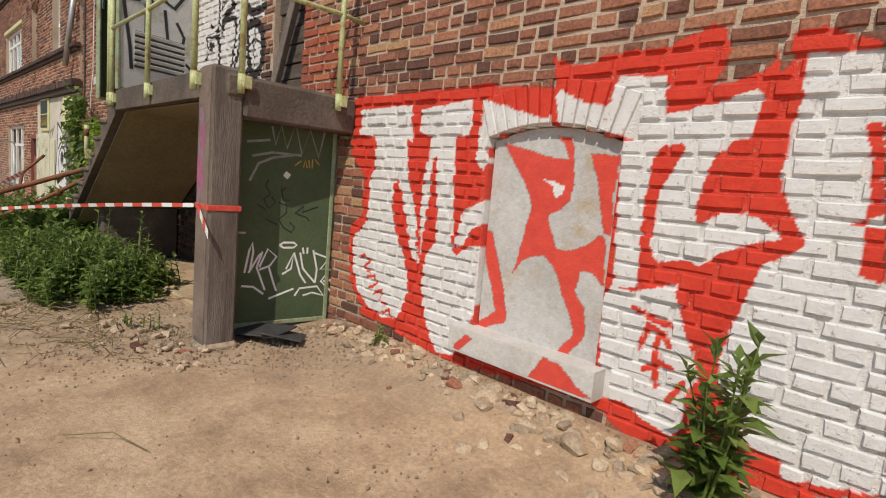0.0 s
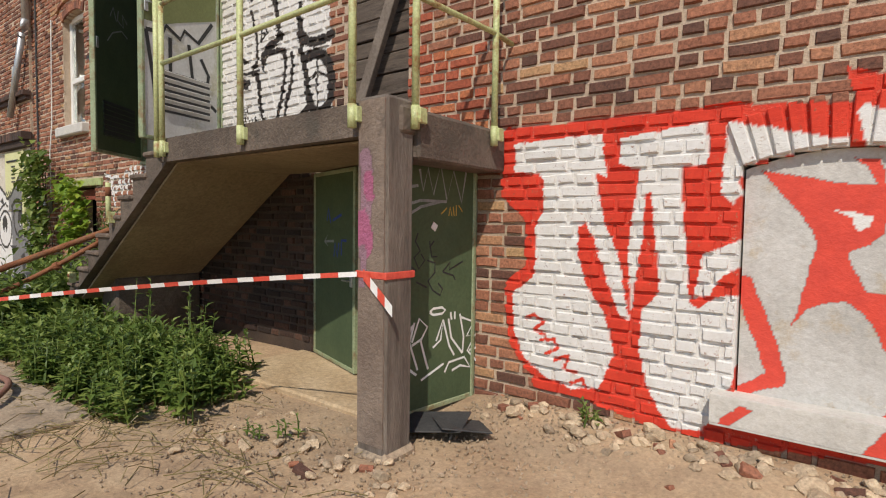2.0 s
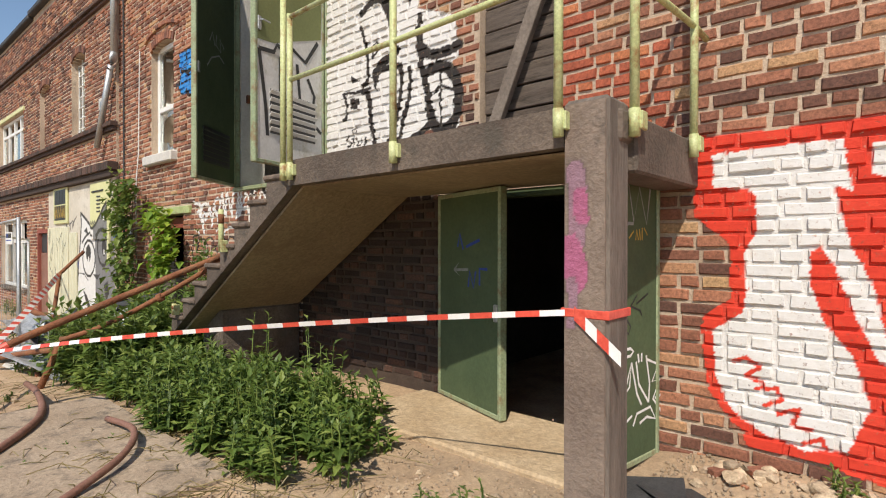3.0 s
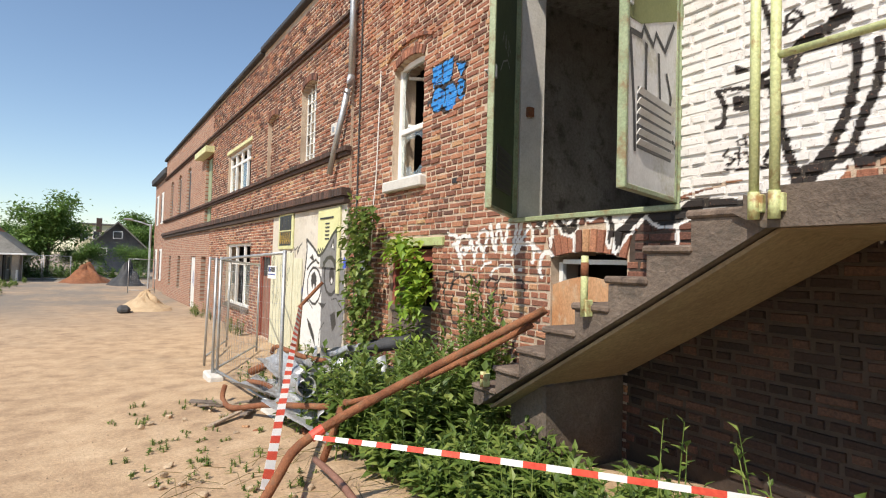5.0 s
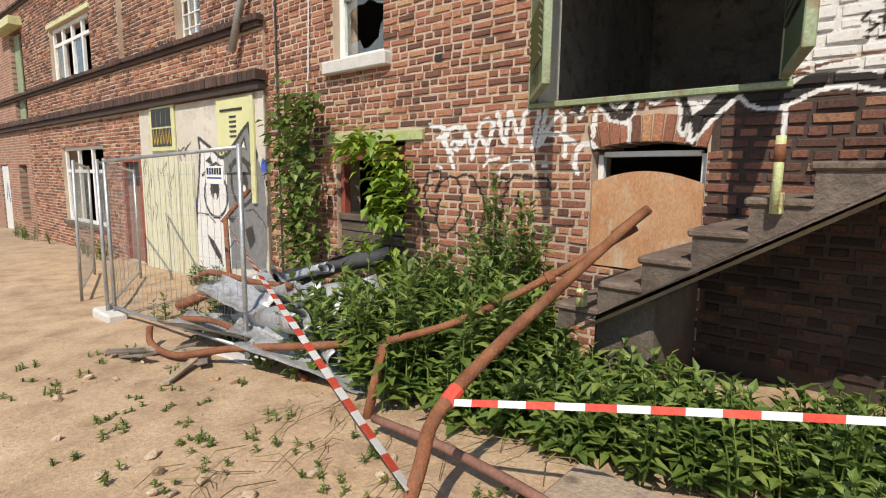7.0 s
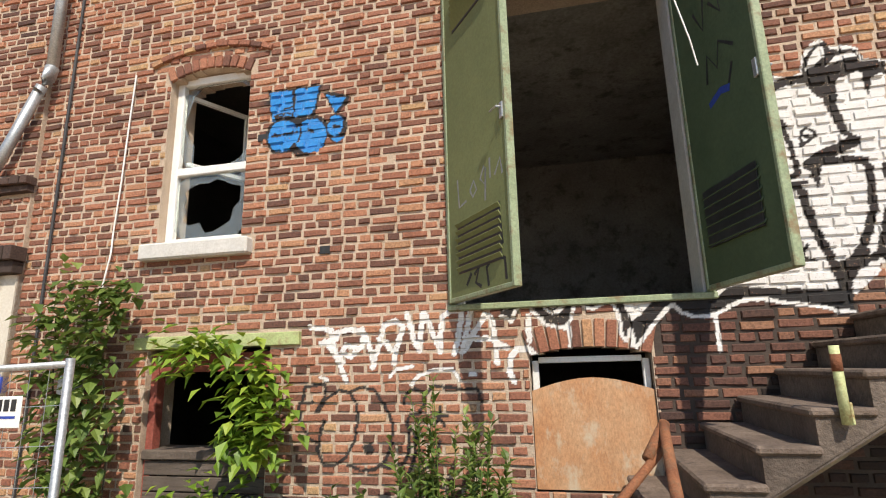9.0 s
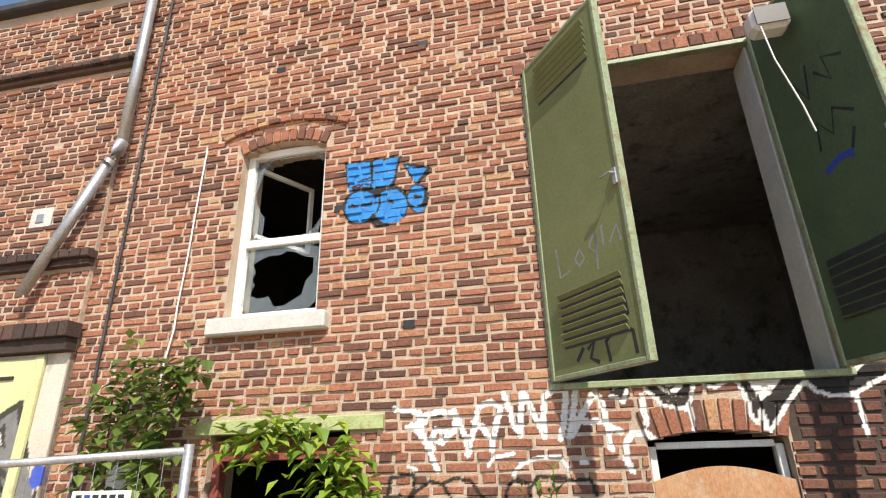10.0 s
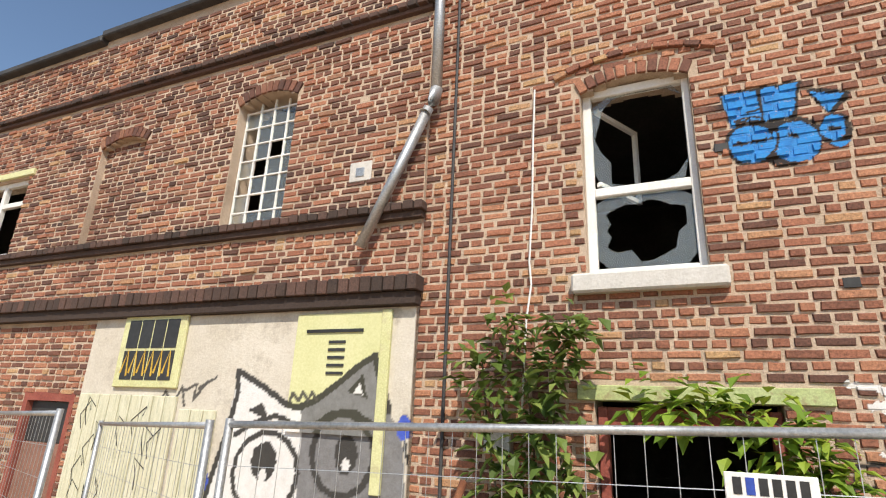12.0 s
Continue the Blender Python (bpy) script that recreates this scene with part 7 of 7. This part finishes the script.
part("sheet", Shape().box(-0.25, 0.2, -0.12, 0.14, 0.0, 0.012, pose(0, 0, 0, 6, -7, 20), 0.004).box(0.0, 0.3, -0.2, 0.05, 0.02, 0.03, pose(0, 0, 0, -5, 9, 50), 0.004), BLACK_SHEET, fl)
slab = thing("concrete_slab", "flat worn concrete slab set in the dirt", "slab")
part("slab", Shape().box(4.4, 6.6, -3.0, -1.9, -0.08, 0.025, None, 0.02), TREAD, slab)
part("apron", Shape().box(6.2, 8.0, -0.85, -0.02, -0.06, 0.02, None, 0.015), DIRT_HEAP, slab)

# ---- plants ----


def leaf_cloud(base, direction, length, width, name, mat, curl=0.25):
    """Many single leaves, each folded along its midrib."""
    n = len(base)
    d = direction / np.linalg.norm(direction, axis=1, keepdims=True)
    side = np.cross(d, np.array([0, 0, 1.0]) + 0.01 * rs.standard_normal((n, 3)))
    side /= np.linalg.norm(side, axis=1, keepdims=True) + 1e-9
    up = np.cross(side, d)
    L, W = length[:, None], width[:, None]
    tip = base + d * L - up * L * curl
    mid = base + d * L * 0.5 - up * W * 0.12
    lft = base + d * L * 0.42 + side * W * 0.5 + up * W * 0.12
    rgt = base + d * L * 0.42 - side * W * 0.5 + up * W * 0.12
    v = np.stack([base, lft, tip, rgt, mid], 1).reshape(-1, 3)
    i = np.arange(n)[:, None, None] * 5
    f = (np.array([[0, 1, 4], [1, 2, 4], [0, 4, 3], [4, 2, 3]])[None] + i).reshape(-1, 3)
    me = bpy.data.meshes.new(name)
    me.from_pydata(v.tolist(), [], f.tolist())
    me.materials.append(mat)
    return me


rs = np.random.RandomState(4)


def weed_leaves(spots, per=16, spread=1.0, size=0.13):
    """Leaf bases and directions for upright weeds at spots (x, y, z, height)."""
    B, D, Ln, Wd = [], [], [], []
    stems = Shape()
    for x, y, z, h in spots:
        lean = rs.uniform(-0.22, 0.22, 2)
        for s in range(max(2, int(3 * spread))):
            ox, oy = rs.uniform(-0.07, 0.07, 2)
            hh = h * rs.uniform(0.6, 1.0)
            top = np.array([x + ox + lean[0] * hh + rs.uniform(-0.1, 0.1) * hh, y + oy + lean[1] * hh, z + hh])
            bot = np.array([x + ox, y + oy, z])
            stems.tube([bot, (bot + top) / 2 + np.array([0.01, 0.0, 0.02]), top], [0.006, 0.005, 0.002], 4, False)
            a = rs.uniform(0, 6.28)
            for k in range(per):
                u = 0.12 + 0.88 * (k + rs.rand()) / per
                a += 2.4 + rs.uniform(-0.4, 0.4)
                el = rs.uniform(0.0, 0.7) + 0.5 * (u > 0.85)
                B.append(bot + (top - bot) * u)
                D.append((math.cos(a) * math.cos(el), math.sin(a) * math.cos(el), math.sin(el)))
                Ln.append(size * rs.uniform(0.55, 1.1) * (1.1 - 0.45 * u))
                Wd.append(Ln[-1] * rs.uniform(0.36, 0.58))
    return stems, np.array(B), np.array(D), np.array(Ln), np.array(Wd)


def weed_patch(name, label, spots, mat, per=16, size=0.13, kind="stuff", category="weeds"):
    stems, B, D, Ln, Wd = weed_leaves(spots, per, 1.0, size)
    t = thing(name, label, category, kind=kind)
    part("leaves", leaf_cloud(B, D, Ln, Wd, "leaves", mat), mat, t)
    part("stems", stems, mat, t)
    return t


def spots_in(n, x0, x1, y0, y1, h, dens=None):
    out = []
    while len(out) < n:
        x, y = rs.uniform(x0, x1), rs.uniform(y0, y1)
        k = 1.0 if dens is None else dens(x, y)
        if rs.rand() < k:
            out.append((x, y, ground_z(x), h * rs.uniform(0.55, 1.1) * (0.6 + 0.4 * k)))
    return out


weed_patch("weeds", "dense green weeds growing beside the stair", spots_in(130, 1.6, 3.7, -1.9, -0.25, 1.0, lambda x, y: max(0.1, 1 - ((x - 2.7) / 1.4) ** 2 - ((y + 1.0) / 1.3) ** 2)), LEAF, 20, 0.19)
weed_patch("weeds", "tall mugwort growing against the brick wall", [(2.95 + rs.uniform(-0.25, 0.3), -0.45 + rs.uniform(-0.2, 0.2), ground_z(2.9), rs.uniform(1.2, 1.6)) for _ in range(11)], LEAF, 36, 0.15)
weed_patch("weeds", "green weeds under the concrete stair", spots_in(140, 3.4, 6.3, -1.8, -0.8, 0.44, lambda x, y: max(0.15, 1 - ((x - 4.7) / 1.9) ** 2)), LEAF, 14, 0.15)
weed_patch("weeds", "low bushy weeds in front of the platform", spots_in(150, 5.1, 7.0, -1.9, -0.6, 0.5, lambda x, y: max(0.1, 1 - ((x - 6.0) / 1.1) ** 2 - ((y + 1.45) / 0.8) ** 2)), LEAF, 15, 0.11)
weed_patch("weeds", "tall young weeds standing before the stair", [(x + rs.uniform(-0.1, 0.1), y + rs.uniform(-0.12, 0.1), ground_z(x), h) for x, y, h in ((5.5, -1.28, 0.76), (5.9, -1.0, 0.72), (6.3, -1.05, 0.66), (5.2, -1.4, 0.6), (6.0, -1.3, 0.5), (6.45, -1.25, 0.5), (4.9, -1.5, 0.62), (6.6, -1.3, 0.66), (6.8, -1.5, 0.55), (7.0, -1.6, 0.45), (6.2, -1.6, 0.58), (5.7, -1.6, 0.62))], LEAF, 14, 0.12)
weed_patch("weeds", "sparse grass and small weeds on the dirt", spots_in(70, 0.0, 6.0, -3.5, -2.2, 0.06), LEAF, 8, 0.04)
weed_patch("weeds", "weeds growing through the scrap heap", spots_in(30, -1.2, 2.4, -2.0, -0.4, 0.35), LEAF, 12, 0.12)
weed_patch("weeds", "weeds at the foot of the workshop wall", [(x, -0.35 + rs.uniform(-0.2, 0.1) + 0.02 * (x + 1.4), ground_z(x), rs.uniform(0.25, 0.5)) for x in np.concatenate([rs.uniform(-14, -11, 8), rs.uniform(-9, -7, 6), rs.uniform(-3.5, -1.5, 8)])], LEAF, 12, 0.12)
weed_patch("young_plant", "leafy young plant growing at the painted wall", [(11.32 + rs.uniform(-0.08, 0.08), -0.42 + rs.uniform(-0.05, 0.05), 0.05, rs.uniform(0.55, 0.85)) for _ in range(4)], LEAF, 17, 0.17, "", "plant")
weed_patch("weeds", "small green weed at the foot of the painted wall", [(9.05, -0.25, 0.1, 0.14), (9.1, -0.3, 0.08, 0.1), (7.75, -1.35, 0.0, 0.14), (7.6, -1.45, 0.0, 0.1)], LEAF, 8, 0.06)


def climber(name, label, mat, n, box, size, stem_pts):
    """Leaves scattered over a face of wall along hanging stems."""
    x0, x1, z0, z1 = box
    t = thing(name, label, "climbing plant")
    st = Shape()
    for pts in stem_pts:
        st.tube(curve_path(pts, 4), 0.008, 5)
    B, D, Ln, Wd = [], [], [], []
    allp = [p for pts in stem_pts for p in curve_path(pts, 8)]
    for k in range(n):
        p = allp[rs.randint(len(allp))]
        q = np.array(p) + np.array([rs.normal(0, 0.11), -abs(rs.normal(0, 0.1)), rs.normal(0, 0.1)])
        a = rs.uniform(0, 6.28)
        B.append(q)
        D.append((math.cos(a), -0.5 + 0.3 * math.sin(a), rs.uniform(-0.6, 0.3)))
        Ln.append(size * rs.uniform(0.6, 1.2))
        Wd.append(Ln[-1] * 0.66)
    part("leaves", leaf_cloud(np.array(B), np.array(D), np.array(Ln), np.array(Wd), "leaves", mat), mat, t)
    part("stems", st, BARK, t)
    return t


climber("climbing_shrub", "tall leafy shrub climbing the brick wall", LEAF, 900, (0, 1, 0, 1), 0.15, [[(-0.3, -0.15, -0.3), (-0.35, -0.15, 0.6), (-0.3, -0.15, 1.4), (-0.45, -0.2, 2.3)], [(-0.15, -0.12, -0.3), (-0.05, -0.15, 0.8), (-0.15, -0.2, 1.7), (0.0, -0.2, 2.2)], [(-0.4, -0.15, 0.3), (-0.6, -0.2, 1.2), (-0.7, -0.2, 2.0)]])
climber("climbing_vine", "bright green vine hanging over the low opening", LEAF_BRIGHT, 560, (0, 1, 0, 1), 0.15, [[(0.5, -0.08, 1.68), (0.8, -0.15, 1.66), (1.2, -0.15, 1.6), (1.45, -0.15, 1.45)], [(1.35, -0.12, 1.45), (1.42, -0.2, 1.15), (1.32, -0.25, 0.92)], [(0.65, -0.1, 0.5), (1.1, -0.15, 0.48), (1.5, -0.15, 0.4)], [(1.45, -0.15, 1.3), (1.52, -0.2, 0.95)], [(1.15, -0.15, 1.05), (1.4, -0.2, 1.0)]])
dry = Shape()
for k in range(420):
    if rk.random() < 0.6:
        x, y = rk.gauss(6.4, 0.8), rk.gauss(-1.9, 0.35)
    else:
        x, y = rk.uniform(2.5, 6.5), rk.uniform(-3.2, -1.6)
    a, L = rk.uniform(0, 6.3), rk.uniform(0.1, 0.45)
    z = ground_z(x) + 0.02
    dry.tube([(x, y, z), (x + L * 0.5 * math.cos(a), y + L * 0.5 * math.sin(a), z + rk.uniform(0.005, 0.06)), (x + L * math.cos(a + 0.2), y + L * math.sin(a + 0.2), z + 0.005)], 0.0028, 3, False)
me = bpy.data.meshes.new("dry_straw")
me.from_pydata(dry.v, [], dry.f)
me.materials.append(LEAF_DRY)
tagged(new("dry_straw", me), "dry straw and dead stalks on the dirt", "straw", kind="stuff")

# ---- yard beyond ----
FZ = -0.6


def heap(name, label, cx, cy, rx, ry, h, mat, seed, category="heap"):
    n, mrings = 26, 9
    pts, fs = [(cx, cy, FZ + h)], []
    for i in range(1, mrings + 1):
        r = i / mrings
        for k in range(n):
            a = 2 * math.pi * k / n
            j = noise.noise((math.cos(a) * 2 + seed, math.sin(a) * 2, r * 3))
            z = FZ - 0.05 + h * max(0, (1 - r) ** 1.2) * (1 + 0.5 * j) + 0.06 * noise.noise((k * 1.7, i * 1.3, seed))
            pts.append((cx + rx * r * math.cos(a) * (1 + 0.2 * j), cy + ry * r * math.sin(a) * (1 + 0.2 * j), max(z, FZ - 0.06)))
    fs += [(0, 1 + k, 1 + (k + 1) % n) for k in range(n)]
    for i in range(mrings - 1):
        for k in range(n):
            q = 1 + i * n
            fs.append((q + k, q + n + k, q + n + (k + 1) % n, q + (k + 1) % n))
    return solid(name, Shape().quad_faces(pts, fs), mat, label, category, smooth=True)


heap("sand_heap", "pale heap of sand and rubble by the workshop", -16.5, -2.0, 2.0, 1.0, 0.75, DIRT_HEAP, 1)
heap("soil_heap", "rusty brown heap of soil and scrap in the yard", -40.0, -4.3, 2.4, 1.7, 1.5, RUST, 5)
heap("soil_heap", "dark heap of debris beside the far fence", -36.0, -1.9, 2.0, 1.2, 1.6, BLACK_SHEET, 8)
sb = thing("dark_sack", "dark tarpaulin bundle lying by the sand heap", "bundle")
part("body", Shape().box(-15.2, -14.4, -3.0, -2.6, FZ, FZ + 0.28, None, 0.1), BLACK_SHEET, sb)
for (p, q) in (((-43, -9.0, FZ), (-43, -7.2, FZ)), ((-43, -7.1, FZ), (-43, -5.4, FZ)), ((-27, -0.9, FZ), (-27, -2.2, FZ))):
    fence_panel(p, q, 1.9, label="far galvanised site fence panel across the yard")

# far end of the building
end = Shape().box(-31.5, -25.0, 0.15, 6.0, -0.8, 6.1, ANNEX)
solid("wall_end", end, FAR_BRICK, "lower far end of the brick workshop", "wall", kind="structure")
for k in range(2):
    for z in (0.0, 3.4):
        e = thing("window_9", "narrow arched white window at the far end", "window", ANNEX, kind="structure")
        part("frame", Shape().box(-30.3 + 2.4 * k, -29.4 + 2.4 * k, 0.1, 0.16, z, z + 1.9, None, 0.02), WHITE_FRAME, e)
        part("pane", Shape().box(-30.2 + 2.4 * k, -29.9 + 2.4 * k, 0.09, 0.1, z + 0.1, z + 1.8), DARK_OPENING, e)
solid("roof_coping", Shape().box(-31.8, -25.02, -0.1, 6.0, 6.1, 6.5, ANNEX, 0.05), BLACK_SHEET, "dark worn eaves at the far end", "coping", kind="structure")
sl = thing("street_lamp", "grey street lamp with a long arm", "street lamp")
part("pole", Shape().tube([(-31.5, -0.9, FZ), (-31.5, -0.9, 3.5)], 0.07, 8), GALV, sl)
part("arm", Shape().tube([(-31.5, -0.9, 3.4), (-31.6, -1.5, 3.6), (-31.7, -2.0, 3.72)], 0.05, 6), GALV, sl)
part("head", Shape().box(-31.9, -31.5, -2.4, -1.9, 3.68, 3.8, None, 0.04), GALV, sl)

# gatehouse across the yard
gh = thing("gatehouse", "low gatehouse with dirty render and a grey hipped porch roof", "house", pose(-20.4, -0.5, 0))
part("wall", Shape().box(-27.0, -20.5, -14.0, -8.9, FZ, 2.0), RENDER_DIRTY, gh)
part("porch_post", Shape().box(-21.3, -20.9, -8.3, -7.9, FZ, 1.35, None, 0.02), RENDER_DIRTY, gh)
part("porch_post", Shape().box(-23.4, -23.0, -8.3, -7.9, FZ, 1.35, None, 0.02), RENDER_DIRTY, gh)
part("porch_roof", Shape().quad_faces([(-28.0, -7.4, 1.4), (-19.6, -7.4, 1.4), (-19.6, -11.0, 1.4), (-28.0, -11.0, 1.4), (-26.0, -9.2, 3.0), (-21.5, -9.4, 3.0), (-21.5, -11.0, 3.0), (-26.0, -11.0, 3.0)], [(0, 1, 5, 4), (1, 2, 6, 5), (0, 4, 7, 3), (4, 5, 6, 7), (0, 3, 2, 1)]), ROOF_GREY, gh, "grey felt hipped roof")
part("eaves", Shape().box(-28.05, -19.55, -11.0, -7.35, 1.28, 1.4, None, 0.02), WHITE_FRAME, gh)
part("gable", Shape().prism([(-15.0, 1.4), (-9.0, 1.4), (-9.0, 2.2), (-12.0, 5.6), (-15.0, 2.4)], 0, 9, Matrix.Translation((-21.0, 0, 0)) @ Matrix.Rotation(radians(90), 4, "Z")), SLATE, gh, "dark slate gable")
part("roof", Shape().quad_faces([(-29.8, -12.0, 5.75), (-20.6, -12.0, 5.75), (-20.6, -15.6, 2.0), (-29.8, -15.6, 2.0), (-29.8, -12.1, 5.6), (-20.6, -12.1, 5.6), (-20.6, -15.6, 1.85), (-29.8, -15.6, 1.85)], [(0, 1, 2, 3), (4, 7, 6, 5), (0, 4, 5, 1), (1, 5, 6, 2), (3, 2, 6, 7), (0, 3, 7, 4)]), ROOF_RED, gh, "red tiled roof")
part("roof", Shape().quad_faces([(-29.8, -12.0, 5.75), (-20.6, -12.0, 5.75), (-20.6, -8.9, 2.2), (-29.8, -8.9, 2.2), (-29.8, -12.0, 5.6), (-20.6, -12.0, 5.6), (-20.6, -8.9, 2.05), (-29.8, -8.9, 2.05)], [(0, 1, 2, 3), (4, 7, 6, 5), (0, 4, 5, 1), (1, 5, 6, 2), (3, 2, 6, 7), (0, 3, 7, 4)]), ROOF_RED, gh)
for x in (-26.2, -24.4):
    w = part("window", Shape().box(x, x + 1.0, -8.88, -8.82, 0.1, 1.2, None, 0.01), WHITE_FRAME, gh)
    part("pane", Shape().box(x + 0.1, x + 0.9, -8.83, -8.8, 0.2, 1.1), DARK_OPENING, w)
# doorway shade as one near-black sheet, no leaf
part("door", Shape().box(-22.8, -21.6, -8.88, -8.82, FZ, 1.3), DARK_OPENING, gh)
part("white_board", Shape().box(-21.2, -20.45, -8.0, -7.9, FZ, 0.2), WHITE_FRAME, gh)

# houses behind
hs = thing("slate_house", "grey slate-clad gabled house behind the yard", "house")
part("wall", Shape().prism([(-4.6, FZ), (1.0, FZ), (1.0, 2.6), (-1.8, 5.3), (-4.6, 2.6)], -4, 5, Matrix.Translation((-72.0, 0, 0)) @ Matrix.Rotation(radians(90), 4, "Z")), SLATE, hs)
for s_, e_ in ((-4.9, 0), (1.3, 1)):
    part("roof", Shape().quad_faces([(-66.6, -1.8, 5.5), (-78, -1.8, 5.5), (-78, s_, 2.45), (-66.6, s_, 2.45), (-66.6, -1.8, 5.3), (-78, -1.8, 5.3), (-78, s_, 2.25), (-66.6, s_, 2.25)], [(0, 1, 2, 3), (7, 6, 5, 4), (0, 3, 7, 4), (0, 4, 5, 1), (2, 6, 7, 3)]), ROOF_GREY, hs)
for y, z in ((-3.3, 1.4), (-1.8, 3.4)):
    w = part("window", Shape().box(-67.0, -66.9, y - 0.5, y + 0.5, z, z + 0.9, None, 0.02), WHITE_FRAME, hs)
    part("pane", Shape().box(-66.92, -66.87, y - 0.4, y + 0.4, z + 0.1, z + 0.8), DARK_OPENING, w)
part("chimney", Shape().box(-70.5, -69.8, -4.0, -3.4, 4.2, 5.9, None, 0.03), BRICK_SOOT, hs)
ch = thing("cream_house", "cream rendered flat-roofed house behind the trees", "house")
part("wall", Shape().box(-95, -82, -6.4, -1.6, FZ, 5.6), RENDER_CREAM, ch)
part("roof", Shape().box(-95.3, -81.7, -6.7, -1.4, 5.6, 5.85, None, 0.05), ROOF_GREY, ch)
for y in (-5.4, -4.0):
    for z in (1.2, 3.6):
        w = part("window", Shape().box(-82.02, -81.93, y - 0.45, y + 0.45, z, z + 1.2, None, 0.02), WHITE_FRAME, ch)
        part("pane", Shape().box(-81.95, -81.9, y - 0.36, y + 0.36, z + 0.1, z + 1.1), DARK_OPENING, w)
lh = thing("long_house", "low dark-roofed house far across the yard", "house")
part("wall", Shape().box(-80, -70, -26, -11, FZ, 2.0), RENDER_DIRTY, lh)
part("roof", Shape().prism([(-26.5, 2.0), (-10.6, 2.0), (-11.5, 3.6), (-24.5, 3.6)], -10.5, 0.5, Matrix.Translation((-69.7, 0, 0)) @ Matrix.Rotation(radians(90), 4, "Z") @ Matrix.Diagonal((1, 1, 1, 1))), SLATE, lh)


def tree(x, y, h, r, seed, mat=LEAF_TREE, n=9000):
    rt = np.random.RandomState(seed)
    t = thing("tree", "broad green deciduous tree in full leaf", "tree", group="trees")
    tr = Shape().tube(curve_path([(x, y, FZ - 0.1), (x + 0.1, y, FZ + h * 0.25), (x - 0.05, y + 0.1, FZ + h * 0.55), (x, y, FZ + h * 0.85)], 3), [0.26 * h / 9 * (1 - 0.085 * k) for k in range(10)], 8)
    part("trunk", tr, BARK, t, smooth=True)
    limbs, B = Shape(), []
    for k in range(16):
        a = rt.uniform(0, 6.28)
        z0 = FZ + h * rt.uniform(0.2, 0.7)
        L = r * rt.uniform(0.6, 1.05)
        tip = np.array([x + L * math.cos(a), y + L * math.sin(a), z0 + h * rt.uniform(0.08, 0.32)])
        limbs.tube([(x, y, z0), (np.array([x, y, z0]) + tip) / 2 + np.array([0, 0, 0.2]), tip], [0.07, 0.05, 0.02], 5)
        for c in range(5):
            cen = np.array([x, y, z0]) + (tip - np.array([x, y, z0])) * rt.uniform(0.45, 1.08) + rt.normal(0, 0.28 * r / 3, 3)
            B.append(cen + rt.normal(0, 1, (n // 80, 3)) * np.array([0.2, 0.2, 0.15]) * r * rt.uniform(0.7, 1.2))
    B = np.concatenate(B)
    D = rt.normal(0, 1, B.shape)
    D[:, 2] *= 0.5
    Ln = rt.uniform(0.26, 0.5, len(B)) * h / 8
    part("limbs", limbs, BARK, t)
    part("crown", leaf_cloud(B, D, Ln, Ln * 0.6, "crown", mat), mat, t)
    return t


tree(-50, -7.3, 6.9, 2.7, 1)
tree(-55, -9.6, 5.2, 2.4, 2)
tree(-80, 1.6, 6.6, 2.6, 3)
tree(-50, -0.4, 3.0, 1.8, 4)
tree(-56, -5.0, 3.2, 1.8, 5)
tree(-60, -13.0, 4.6, 2.6, 7)
tree(-95, 2.6, 9.5, 3.0, 8)
weed_patch("hedge", "rough grass verge before the gatehouse", [(rs.uniform(-40, -20), rs.uniform(-10.4, -7.6), FZ, rs.uniform(0.2, 0.5)) for _ in range(90)], LEAF, 10, 0.22, "stuff", "grass")
weed_patch("hedge", "bushes along the far fence", [(rs.uniform(-50, -45), rs.uniform(-10, 0), FZ, rs.uniform(0.8, 1.6)) for _ in range(90)], LEAF_TREE, 16, 0.4, "stuff", "bushes")

sup = thing("stair_support", "stained plaster support below the lower stair", "wall")
part("plaster", Shape().box(3.98, 4.36, -0.9, -0.02, -0.25, 0.62, None, 0.02), CONCRETE, sup)

# ---- bricks, last: pieces of the walls ----
MAIN_ZONES = [(1.4, 5.9, 0.3, 2.2, 0.0125), (1.1, 2.15, 3.3, 4.2, 0.0115), (4.7, 6.9, 1.8, 4.6, 0.0125)]
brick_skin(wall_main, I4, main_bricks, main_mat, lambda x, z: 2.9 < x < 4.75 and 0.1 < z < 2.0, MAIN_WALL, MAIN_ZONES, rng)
brick_skin(wall_red, RED_M, red_bricks, red_mat, lambda x, z: 10.65 < x < 12.2 and 0.0 < z < 2.2, RED_WALL, [(8.3, 12.0, 0.0, 2.1, 0.0095)], rng, 0.004)
brick_skin(wall_annex, ANNEX, annex_bricks, lambda x, z: BRICK_DARK if z > 3.4 and (x * 7.3 + z * 3.1) % 1 < 0.5 else BRICK, lambda x, z: -1.7 < x < -0.2 and 2.7 < z < 5.0, [], [], rng)
brick_skin(wall_blind, BLIND_M, blind_bricks, lambda x, z: BRICK_DARK, lambda x, z: False, [], [], rng)
